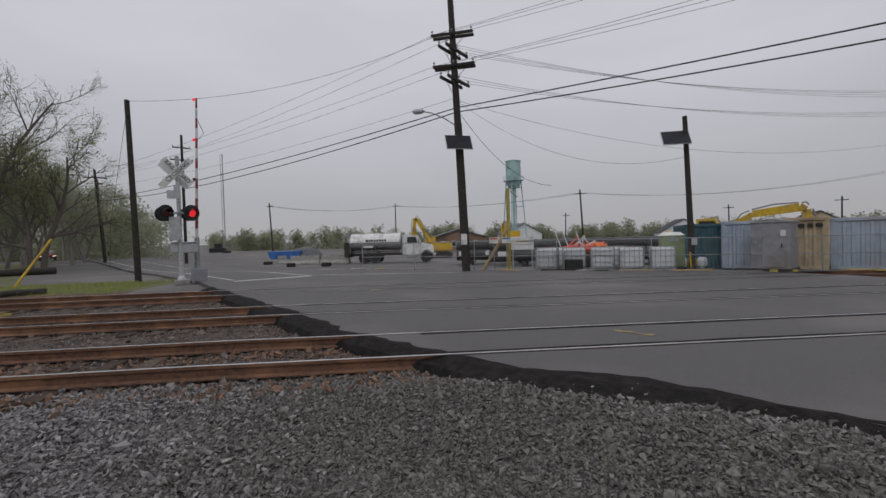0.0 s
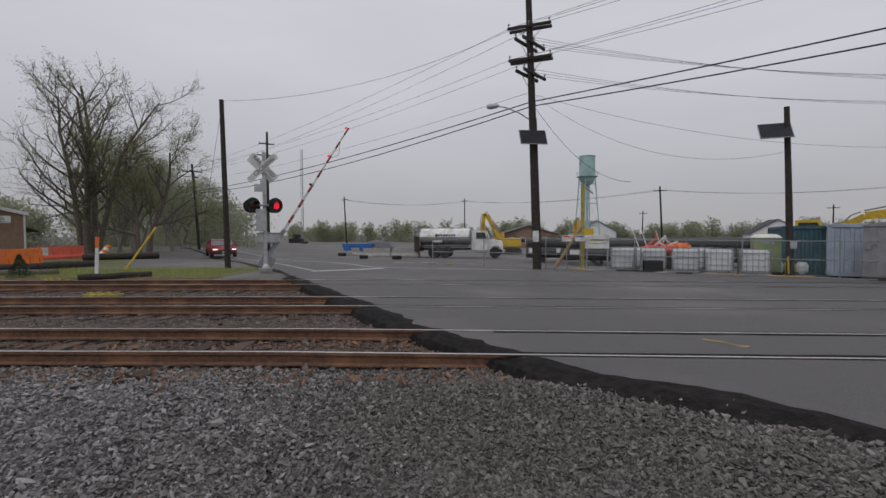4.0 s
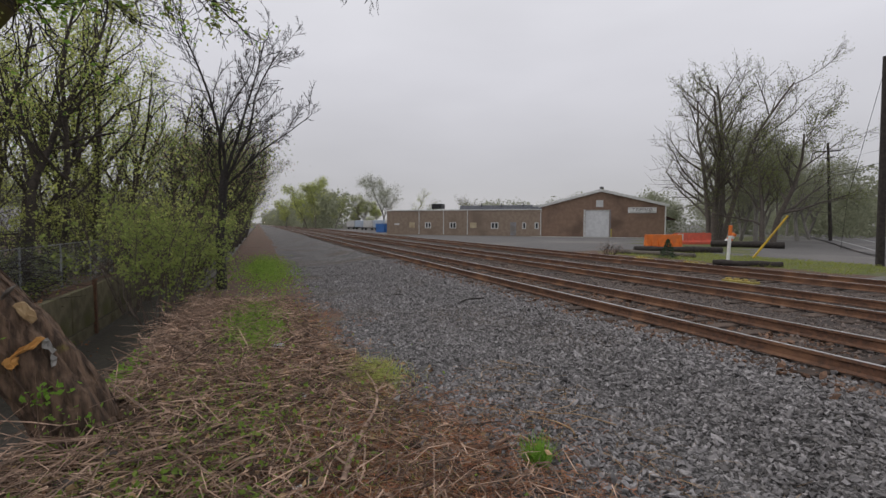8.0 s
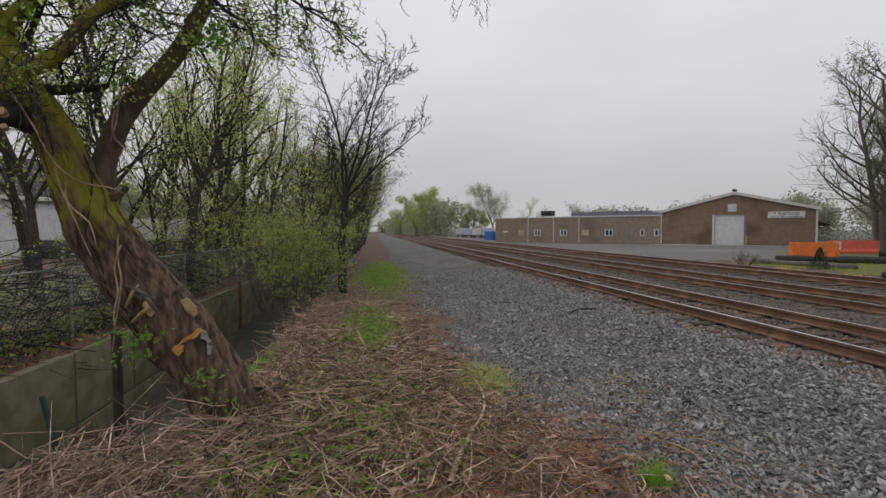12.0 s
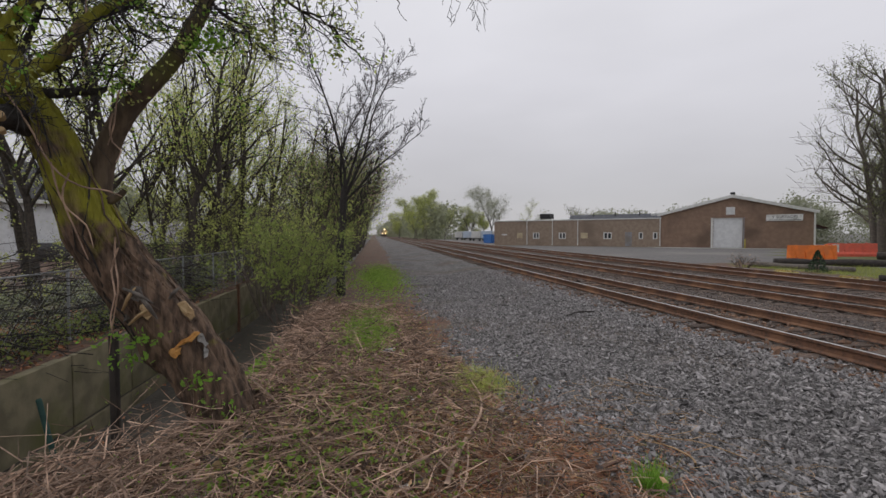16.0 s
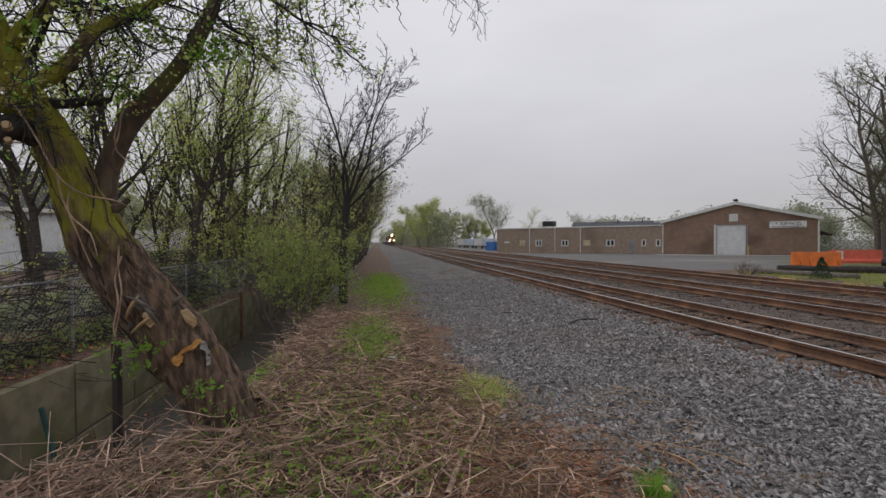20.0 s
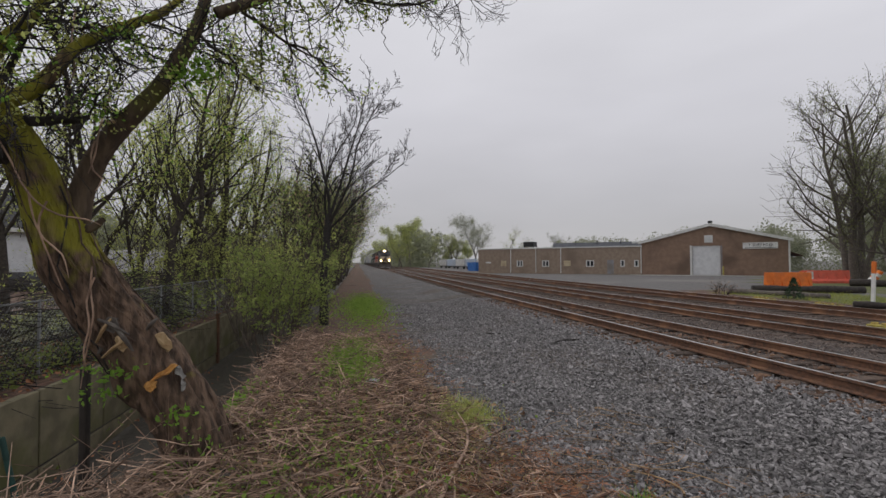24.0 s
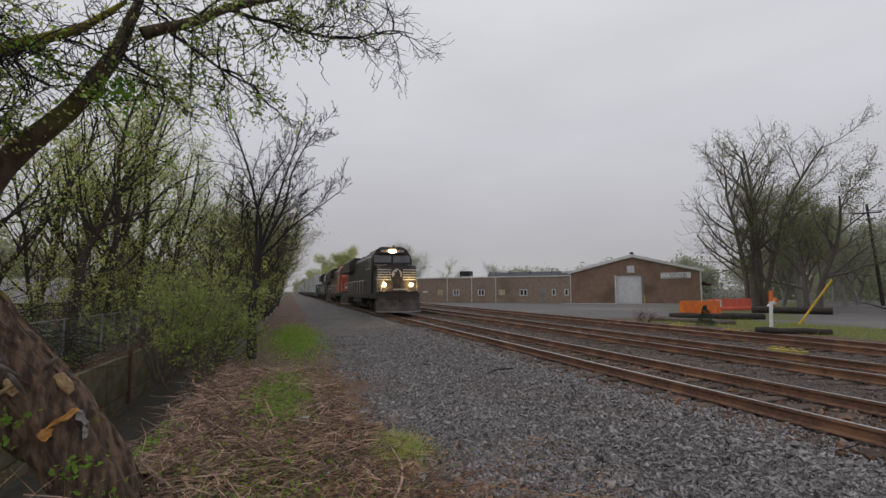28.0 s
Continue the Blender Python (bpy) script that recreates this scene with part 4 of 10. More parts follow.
def crossbuck(parent, x, y, z, turn, words=True, size=1.0):
    m = pose(x, y, z, 0, 0, turn) @ Matrix.Scale(size, 4)
    for tilt, word in ((45, "RAIL ROAD"), (-45, "CROSSING")):
        dy = -0.03 if tilt < 0 else 0.0
        b = part("crossbuck_board", Shape().box((0, dy, 0), (1.22, 0.012, 0.23), ch=0.004), M_WHITE, parent, "white crossbuck board with black letters")
        b.matrix_basis = m @ pose(0, 0, 0, 0, tilt, 0)
        if words:
            text_part("lettering", word, 0.2, M_BLACK, b, pose(0, dy - 0.012, 0, 90, 0, 0))


def crossing_signal(x, y, turn, arm_turn, label, double=False, arm_lit=True, arm_len=6.0):
    """A mast with crossbucks, lamp pairs and a gate; the double one has two pairs set side by side."""
    s = thing("crossing_signal", label, "crossing signal", pose(x, y, gz(x, y), 0, 0, turn), "railway crossing signals")
    k = 0.84 if double else 1.0
    part("base_plate", Shape().box((0, 0, 0.03), (0.55, 0.55, 0.16), ch=0.02), M_CONC_PALE, s)
    part("mast", Shape().tube([(0, 0, 0.0), (0, 0, 5.2 * k)], 0.083, 14), M_ALU, s, "grey aluminium mast")
    part("mast_cap", Shape().lathe([(0.085, 0), (0.085, 0.06), (0.03, 0.12)], 12, pose(0, 0, 5.08 * k)), M_ALU, s)
    part("mast_foot", Shape().lathe([(0.17, 0.10), (0.16, 0.16), (0.10, 0.28), (0.095, 0.55)], 12), M_ALU, s)
    part("gate_mechanism", Shape().box((0.15, 0.18, 1.42 * k), (1.0, 0.34, 0.42), ch=0.04), M_ALU, s, "pale grey gate motor case")
    part("mechanism_lid", Shape().box((0.15, 0.18, 1.65 * k), (1.06, 0.40, 0.05), ch=0.02), M_ALU, s)
    part("relay_box", Shape().box((-0.16, -0.12, 2.22 * k), (0.42, 0.2, 0.95 * k), ch=0.02), M_ALU, s, "grey relay box on the mast")
    part("lamp_crossarm", Shape().box((0, -0.09, 2.86 * k), (1.2 if double else 1.0, 0.08, 0.08), ch=0.01), M_GALV, s)
    if double:
        for px, way, lit in ((-0.55, -28, False), (-0.17, -28, True), (0.19, 95, False), (0.66, 95, False)):
            lamp_head(s, pose(px, -0.14, 2.84 * k, 0, 0, way), lit)
        crossbuck(s, -0.34, -0.05, 4.5 * k, -32)
        crossbuck(s, 0.36, 0.05, 4.52 * k, 62)
        part("track_count_sign", Shape().box((0.34, -0.02, 3.72 * k), (0.44, 0.012, 0.2), ch=0.004), M_ALU, s, "small grey plate under the crossbuck")
        part("track_count_sign", Shape().box((0.34, -0.02, 3.98 * k), (0.16, 0.012, 0.22), ch=0.004), M_ALU, s)
    else:
        for sx in (-1, 1):
            lamp_head(s, pose(sx * 0.46, -0.16, 2.86, 0, 0, 30) @ Matrix.Scale(1.12, 4), sx > 0)
            lamp_head(s, pose(sx * 0.46 - 0.14, 0.18, 2.84, 0, 0, 202), False)
        crossbuck(s, 0, -0.10, 4.55, 4, True, 1.17)
        crossbuck(s, -0.14, 0.14, 4.45, 168, False, 1.17)
        part("track_count_sign", Shape().box((-0.16, -0.1, 3.62), (0.5, 0.012, 0.34), ch=0.004), M_ALU, s, "small grey plate under the crossbuck")
        part("track_count_sign", Shape().box((-0.06, -0.1, 3.86), (0.2, 0.012, 0.2), ch=0.004), M_ALU, s)
    for dz in (0.9, 1.9, 3.3, 4.2):
        part("mast_band", Shape().lathe([(0.082, -0.03), (0.088, 0.0), (0.082, 0.03)], 12, pose(0, 0, dz * k)), M_GALV, s)
    # The arm turns about the mechanism's shaft.
    arm = new("gate_arm")
    arm["label"] = "red and white striped gate arm with red lamps"
    arm.parent = s
    n, step = 14, arm_len / 14
    for q in range(n):
        a, b = 0.35 + q * step, 0.35 + (q + 1) * step
        w0, w1 = 0.062 - 0.025 * q / n, 0.062 - 0.025 * (q + 1) / n
        sh = Shape().add([(a, -0.02, -w0), (a, 0.02, -w0), (a, 0.02, w0), (a, -0.02, w0), (b, -0.02, -w1), (b, 0.02, -w1), (b, 0.02, w1), (b, -0.02, w1)], [(0, 1, 2, 3), (7, 6, 5, 4), (0, 4, 5, 1), (1, 5, 6, 2), (2, 6, 7, 3), (3, 7, 4, 0)])
        part("arm_stripe", sh, M_RED if q % 2 else M_WHITE, arm)
    for q in (0.42, 0.70, 0.985):
        part("arm_lamp", Shape().lathe([(0.05, -0.05), (0.06, 0.0), (0.05, 0.05)], 12, pose(0.35 + q * arm_len, -0.03, 0.11, 90)), M_REDLAMP if arm_lit and q > 0.5 else M_REDLAMP_OFF, arm, "red lamp on the arm")
    part("arm_cable", Shape().tube([(0.35 + 0.70 * arm_len, -0.03, -0.05), (0.35 + 0.76 * arm_len, -0.04, -0.28), (0.35 + 0.84 * arm_len, -0.03, -0.04)], 0.010, 5), M_BLACK, arm, "loose hanging lamp cable")
    for sy in (-0.14, 0.14):
        part("counterweight_arm", Shape().add([(0.4, sy - 0.015, -0.06), (0.4, sy - 0.015, 0.06), (-1.15, sy - 0.015, 0.05), (-1.15, sy - 0.015, -0.10), (0.4, sy + 0.015, -0.06), (0.4, sy + 0.015, 0.06), (-1.15, sy + 0.015, 0.05), (-1.15, sy + 0.015, -0.10)],
                                              [(0, 1, 2, 3), (7, 6, 5, 4), (0, 4, 5, 1), (1, 5, 6, 2), (2, 6, 7, 3), (3, 7, 4, 0)]), M_GALV, arm)
    part("counterweight", Shape().box((-1.25, -0.14, -0.06), (0.66, 0.10, 0.62), ch=0.02), M_GREYBOX, arm, "flat grey iron counterweight")
    return s, arm, arm_turn


def gate_rows(arm_turn, law, pivot=(0.60, 0.42, 1.45)):
    a0, rate = law
    ts = (0, 1, 2, 3, 4, 5, 6, 7, 8, 9, 10, 10.7, 11.9, 14, 28)
    return [(t, pose(*pivot, 0, 0, arm_turn) @ pose(0, 0, 0, 0, -max(0.0, a0 - rate * t + 2.5 * math.sin(math.pi * min(t, 6) / 6)), 0)) for t in ts]


SIGNAL_1 = crossing_signal(-8.04, 20.7, 22, 15, "grey level crossing signal with crossbuck and lowering gate arm")
SIGNAL_2 = crossing_signal(21.65, 2.95, -82, -4, "level crossing signal with gate arm before the car park", True, False, 5.6)


# ---- poles and wires ----
def pole(base, top, r0, r1, label, group="utility poles", name="utility_pole"):
    p = thing(name, label, "utility pole", pose(*base), group)
    bx, by, bz = base
    d = Vector(top) - Vector(base)
    part("shaft", Shape().tube([Vector((0, 0, -0.4)), d * 0.5, d], [r0, 0.5 * (r0 + r1), r1], 12), M_POLE, p)
    return p


def crossarm(p, at, way, length, double=False, pins=4, brace=True):
    """A wooden crossarm with pin insulators; at is in the pole's space."""
    w = Vector(way).normalized()
    side = Vector((-w.y, w.x, 0))
    at = Vector(at)
    turn = math.degrees(math.atan2(w.y, w.x))
    for s in ((-1, 1) if double else (1,)):
        arm = part("crossarm", Shape().box((0, 0, 0), (length, 0.10, 0.13), ch=0.01), M_POLE, p, "weathered wooden crossarm")
        arm.matrix_basis = pose(*(at + side * 0.20 * s), 0, 0, turn)
        for k in range(pins):
            f = (k / (pins - 1) - 0.5) * 0.94 * length
            part("insulator", Shape().lathe([(0.015, 0), (0.015, 0.08), (0.045, 0.09), (0.05, 0.13), (0.03, 0.17)], 8, pose(f, 0, 0.06)), M_GREYBOX, arm)
    if brace:
        for s in (-1, 1):
            part("brace", Shape().tube([at + w * s * length * 0.28 + side * 0.2, at + Vector((0, 0, -0.55)) + side * 0.12], 0.015, 5), M_GALV, p)


def wire(a, b, sag, r=0.0075, name="overhead_wire", label="thin black overhead wire strung between poles", n=16):
    pts = [Vector(a).lerp(Vector(b), k / n) - Vector((0, 0, 4 * sag * (k / n) * (1 - k / n))) for k in range(n + 1)]
    return tagged(part(name, Shape().tube(pts, r, 4, False), M_WIRE), label, "cable", "overhead wires")


def solar_panel(p, at, turn, size=(1.25, 0.75), tilt=38):
    f = part("solar_panel", Shape().box((0, 0, 0), (*size, 0.04), ch=0.01), M_GALV, p, "tilted solar panel")
    f.matrix_basis = pose(*at, 0, 0, turn) @ pose(0, 0, 0, tilt)
    part("cell_sheet", Shape().box((0, 0, 0.022), (size[0] - 0.06, size[1] - 0.06, 0.006)), M_SOLAR, f, "dark blue-black solar cells")
    part("battery_case", Shape().box((0, 0.12, -0.16), (0.45, 0.3, 0.2), ch=0.02), M_GALV, f)


P1 = Vector((4.1, 22.0, -0.07))
L1 = Vector((-0.4, 0.06, 12.64)) / 12.64
pole_1 = pole(P1, P1 + L1 * 14.0, 0.20, 0.13, "tall dark wooden utility pole with crossarms, street lamp and solar panel")
for h, way in ((11.0, (0.95, -0.35)), (10.25, (0.62, 0.78)), (9.55, (0.95, -0.35)), (8.85, (0.62, 0.78))):
    crossarm(pole_1, L1 * h, (*way, 0), 1.95, True, 3, True)
part("lamp_bracket", Shape().tube([L1 * 6.75, L1 * 6.75 + Vector((-0.6, 0.02, 0.40)), L1 * 6.75 + Vector((-1.2, 0.05, 0.66)), L1 * 6.75 + Vector((-1.65, 0.08, 0.75))], 0.028, 8), M_GALV, pole_1, "galvanised lamp bracket")
lamp = part("lamp_head", Shape().lathe([(0.03, -0.32), (0.10, -0.24), (0.13, -0.05), (0.13, 0.12), (0.06, 0.24)], 12, pose(*(L1 * 6.75 + Vector((-1.85, 0.1, 0.74))), 0, -94, 0)), M_ALU, pole_1, "grey cobra-head street lamp", smooth=True)
solar_panel(pole_1, L1 * 5.98 + Vector((-0.05, -0.30, 0)), 8, (1.25, 0.8), 62)
part("riser_pipe", Shape().tube([L1 * 0.3 + Vector((0.17, -0.1, 0)), L1 * 6.9 + Vector((0.15, -0.08, 0))], 0.03, 6), M_POLE, pole_1)
part("pole_notice", Shape().box((0, 0, 0), (0.28, 0.01, 0.5)), M_WHITE, pole_1, "pale notice nailed to the pole").matrix_basis = pose(*(L1 * 1.5 + Vector((-0.06, -0.21, 0))))
P2 = Vector((-11.23, 23.7, 0))
pole_2 = pole(P2, (-11.37, 23.65, 8.35), 0.15, 0.11, "plain dark wooden pole beside the road")
part("guy_wire", Shape().tube([(-0.12, -0.05, 8.1), (-4.4, 6.0, 3.0), (-6.0, 8.6, 0.1)], 0.012, 4, False), M_WIRE, pole_2)
P3 = Vector((13.65, 19.3, -0.15))
pole_3 = pole(P3, (13.47, 19.42, 6.5), 0.14, 0.10, "short leaning wooden pole with a solar flood lamp")
solar_panel(pole_3, (-0.62, 0.1, 5.72), -18, (1.15, 0.85), 52)
part("panel_arm", Shape().tube([(-0.14, 0.1, 5.75), (-0.6, 0.25, 5.62)], 0.025, 6), M_GALV, pole_3)
part("meter_box", Shape().box((-0.02, -0.16, 1.2), (0.22, 0.12, 0.3), ch=0.02), M_ALU, pole_3, "grey electric box")
part("yellow_guard", Shape().tube([(-0.16, -0.12, 0.05), (-0.2, -0.12, 0.75)], 0.035, 8), M_YELLOW, pole_3)
PT = Vector((29.6, 22.8, -0.45))
pole_t = pole(PT, (29.55, 22.83, 8.8), 0.15, 0.11, "wooden utility pole with two crossarms and a flood lamp")
for h in (9.0, 7.95):
    crossarm(pole_t, (-0.05, 0.03, h), (0.61, -0.79, 0), 1.95, False, 4)
solar_panel(pole_t, (-0.3, 0.3, 6.2), 40, (0.8, 0.6), 30)
P4 = Vector((52.0, 27.35, -0.8))
pole_4 = pole(P4, (52.0, 27.36, 9.9), 0.16, 0.12, "distant wooden utility pole with two crossarms")
for h in (10.4, 9.0):
    crossarm(pole_4, (0, 0, h), (0.47, -0.88, 0), 1.9, False, 4, False)
PL = Vector((-28.9, 52.6, -0.2))
pole_l = pole(PL, (-29.4, 52.3, 9.6), 0.16, 0.11, "leaning wooden utility pole beside the road")
crossarm(pole_l, (-0.45, -0.27, 9.0), (0.82, 0.57, 0), 2.0, False, 4, False)
PR = Vector((32.2, -7.4, -0.3))
pole_r = pole(PR, (32.2, -7.4, 12.4), 0.18, 0.12, "tall wooden utility pole with crossarms beside the restaurant")
for h in (11.2, 10.0):
    crossarm(pole_r, (0, 0, h), (0.45, 0.89, 0), 2.2, True, 4, False)
for base, top, arm in (((-21.6, 92.7, -1), (-22.0, 92.6, 9.1), 1), ((2.1, 110.3, -1.1), (2.1, 110.3, 9.9), 1), ((30.2, 69.2, -1.2), (29.8, 69.4, 8.3), 1), ((43.9, 112.2, -1.3), (44.1, 112.1, 6.8), 1), ((68.2, 87, -1.3), (68.2, 87, 6.5), 1),
                       ((73.6, 68.5, -1.3), (73.7, 68.5, 6.4), 1), ((62.9, 50.6, -1.2), (62.6, 50.9, 8.8), 1), ((72.9, 21.0, -0.9), (72.7, 21.5, 7.3), 1), ((83, 21.7, -1), (82.8, 22.5, 5.8), 1), ((93.8, 19.5, -1), (93.8, 19.6, 6.6), 0),
                       ((109.1, 19.7, -1), (109.1, 19.6, 6.5), 0), ((70.8, 2.1, -0.6), (70.8, 2.1, 3.2), 0), ((-36.2, 65.7, -0.3), (-36.7, 65.4, 10.4), 1), ((-46, 84, -0.4), (-46, 84, 9.5), 1)):
    q = pole(base, top, 0.16, 0.11, "distant weathered wooden utility pole", "distant utility poles")
    if arm:
        crossarm(q, Vector(top) - Vector(base) - Vector((0, 0, 0.6)), (0.8, -0.6, 0), 1.8, False, 3, False)
PB = Vector((-21.0, 52.8, -0.6))
pole_b = pole(PB, (-21.0, 52.8, 13.2), 0.17, 0.12, "tall wooden utility pole across the road behind the signal")
for h, wide in ((12.5, 1.7), (11.2, 2.2)):
    crossarm(pole_b, (0, 0, h), (0.82, 0.57, 0), wide, False, 3, False)
# Lattice mast far off, beyond the road.
mast_far = thing("radio_mast", "thin grey lattice radio mast in the distance", "mast", pose(-50.2, 152, -0.6))
for dx, dy in ((0, 0.4), (-0.35, -0.2), (0.35, -0.2)):
    part("mast_leg", Shape().tube([(dx, dy, 0), (dx, dy, 30)], 0.07, 5), M_GALV, mast_far)
for k in range(15):
    part("mast_brace", Shape().tube([(-0.35, -0.2, 2 * k), (0.35, -0.2, 2 * k + 1), (-0.35, -0.2, 2 * k + 2)], 0.04, 4), M_GALV, mast_far)


def wires():
    a1, a2 = P1 + L1 * 11.15, P1 + L1 * 9.7
    for off, h, end_h in ((-0.9, 11.15, 11.35), (0.0, 11.2, 11.35), (0.9, 11.15, 11.35), (-0.9, 9.7, 10.15), (0.0, 9.75, 10.15), (0.9, 9.7, 10.15)):
        wire(P1 + L1 * h + Vector((0.85 * off, -0.32 * off, 0)), PR + Vector((0.45 * off, 0.89 * off, end_h)), 1.0)
    for off, h, end_h in ((-0.9, 10.4, 9.1), (-0.3, 10.4, 9.1), (0.4, 10.4, 9.1), (0.9, 10.4, 9.1), (-0.8, 9.0, 8.05), (0.0, 9.0, 8.05), (0.8, 9.0, 8.05)):
        wire(P1 + L1 * h + Vector((0.6 * off, 0.75 * off, 0)), PT + Vector((0.6 * off, -0.78 * off, end_h)), 0.7)
        wire(PT + Vector((0.6 * off, -0.78 * off, end_h)), P4 + Vector((0.47 * off, -0.88 * off, end_h + 1.3)), 0.6)
        wire(P4 + Vector((0.47 * off, -0.88 * off, end_h + 1.3)), (93.8, 19.5 + off * 0.6, 5.6 if end_h > 8.5 else 4.8), 1.2)
    for off, h in ((-0.9, 11.15), (0.9, 11.15), (-0.9, 9.7), (0.9, 9.7), (0.0, 8.1)):
        wire(P1 + L1 * h + Vector((0.85 * off, -0.32 * off, 0)), PL + Vector((-0.45 + 0.8 * off, -0.27 + 0.55 * off, 9.1 if h > 9 else 8.0)), 0.6)
    for dz, s in ((7.65, 0.5), (7.45, 0.75)):
        wire(P1 + L1 * dz, PL + Vector((-0.35, -0.2, dz - 0.9)), s, 0.026, "telephone_cable", "thick black bundled cable strung between poles")
        wire(P1 + L1 * dz, PR + Vector((0, 0, dz - 0.9)), s - 0.25, 0.026, "telephone_cable", "thick black bundled cable strung between poles")
    wire(P1 + L1 * 8.0, P3 + Vector((-0.15, 0.1, 4.9)), 1.3)
    wire(P1 + L1 * 8.0, PT + Vector((-0.05, 0, 6.6)), 1.5)
    wire(PT + Vector((-0.05, 0, 6.6)), P4 + Vector((0, 0, 6.5)), 1.0)
    wire(P1 + L1 * 7.6, (9.4, 24.9, 4.2), 0.9, 0.012)
    wire((-11.37, 23.65, 8.3), P1 + L1 * 11.3, 0.9, 0.008)
    for k, off in enumerate((-0.8, 0, 0.8)):
        wire(PL + Vector((-0.45 + 0.8 * off, -0.27 + 0.55 * off, 9.1)), (-46 + 0.8 * off, 84 - 0.6 * off, 9.0), 0.7)
        wire((-22 + off, 92.6, 8.5), (2.1 + off, 110.3, 9.3), 1.0, 0.015)
        wire((2.1 + off, 110.3, 9.3), (30 + off, 69.4, 7.8), 1.0, 0.015)
        wire((30 + off, 69.4, 7.8), (62.6 + off, 50.9, 8.2), 1.4, 0.013)


wires()


# ---- the brick warehouse beyond the tracks ----
def warehouse():
    w = thing("warehouse", "low tan brick warehouse with a gabled end and white trim", "warehouse", pose(-53.1, 35.0, 0, 0, 0, 47.92))
    H, E, A = 3.42, 3.85, 5.75
    W, D = 14.95, 26.0
    # Gable front with the door opening cut through it.
    front = Shape()
    t = 0.3
    for x0, x1 in ((0, 5.6), (8.5, W)):
        za, zb = E + (A - E) * (1 - abs(x0 - W / 2) / (W / 2)), E + (A - E) * (1 - abs(x1 - W / 2) / (W / 2))
        out = [(x0, -0.3), (x1, -0.3), (x1, zb)] + ([(W / 2, A)] if x0 < W / 2 < x1 else []) + [(x0, za)]
        front.prism(out, 0, t)
    za, zb = E + (A - E) * (5.6 / (W / 2)), E + (A - E) * ((W - 8.5) / (W / 2))
    front.prism([(5.6, 3.35), (8.5, 3.35), (8.5, zb), (W / 2, A), (5.6, za)], 0, t)
    part("gable_wall", front, M_BRICKT, w, "tan brick gable wall")
    part("side_wall", Shape().box((W - 0.15, D / 2 + 0.15, E / 2 - 0.15), (0.3, D - 0.3, E + 0.3)), M_BRICKT, w)
    part("side_wall", Shape().box((0.15, D / 2 + 0.15, E / 2 - 0.15), (0.3, D - 0.3, E + 0.3)), M_BRICKT, w)
    part("back_wall", Shape().prism([(0, -0.3), (W, -0.3), (W, E), (W / 2, A), (0, E)], D, D + 0.3), M_BRICKT, w)
    for s in (-1, 1):
        x0 = W / 2 + s * (W / 2 + 0.35)
        zr = E - (A - E) * 0.35 / (W / 2)
        part("roof_slope", Shape().prism([(W / 2, A + 0.02), (x0, zr + 0.02), (x0, zr + 0.16), (W / 2, A + 0.18)], 0.06, D + 0.5), M_ROOFGREY, w, "grey metal roof")
        part("barge_board", Shape().prism([(W / 2, A - 0.1), (x0, zr - 0.1), (x0, zr + 0.22), (W / 2, A + 0.24)], -0.22, 0.02), M_TRIM, w, "white barge board")
    part("ridge_vent", Shape().lathe([(0.18, 0), (0.18, 0.25), (0.28, 0.3), (0.2, 0.45)], 10, pose(W / 2, 0.5, A + 0.1)), M_BLACK, w)
    door = part("roller_door", Shape().box((7.05, 0.16, 1.55), (2.9, 0.06, 3.6)), M_ROLLDOOR, w, "closed white roller door")
    for k in range(14):
        part("door_slat", Shape().box((7.05, 0.115, 0.13 + 0.245 * k), (2.86, 0.03, 0.225), ch=0.01), M_ROLLDOOR, door)
    for x in (5.48, 8.62):
        part("door_frame", Shape().box((x, -0.02, 1.55 + 0.06 * (x < 7)), (0.2 if x < 7 else 0.1, 0.06, 3.6)), M_TRIM if x < 7 else M_GREYBOX, w, "white door jamb")
    part("bollard", Shape().tube([(8.75, -0.4, -0.1), (8.75, -0.4, 0.95)], 0.08, 10), M_YTIMBER, w)
    vent = part("gable_vent", Shape().box((7.31, -0.02, 4.14), (0.86, 0.06, 0.86), ch=0.01), M_TRIM, w, "white gable vent")
    for k in range(6):
        part("vent_slat", Shape().box((7.31, -0.06, 3.85 + 0.12 * k), (0.72, 0.03, 0.08)), M_ROLLDOOR, vent)
    sign = part("sign_board", Shape().box((12.3, -0.04, 3.27), (3.25, 0.05, 0.7), ch=0.01), M_WHITE, w, "long white sign board")
    text_part("lettering", "Y SURFACES", 0.42, M_BLACK, sign, pose(12.35, -0.07, 3.34, 90, 0, 0))
    part("sign_rule", Shape().box((12.3, -0.069, 3.03), (2.9, 0.006, 0.05)), M_BLACK, sign)
    part("corner_trim", Shape().box((W - 0.02, -0.03, E / 2 - 0.15), (0.16, 0.1, E + 0.2)), M_TRIM, w)
    # The right-hand side: bays, windows and an awning.
    for k in range(3):
        y = 3.0 + 5.2 * k
        win = part("side_window", Shape().box((W + 0.02, y, 1.2), (0.06, 2.6, 1.6)), M_TRIM, w, "white framed side window")
        for q in (-0.8, 0, 0.8):
            part("pane", Shape().box((W + 0.055, y + q, 1.2), (0.02, 0.65, 1.35)), M_GLASS, win)
        part("pilaster", Shape().box((W + 0.06, y + 2.6, E / 2 - 0.1), (0.12, 0.3, E)), M_TRIM, w)
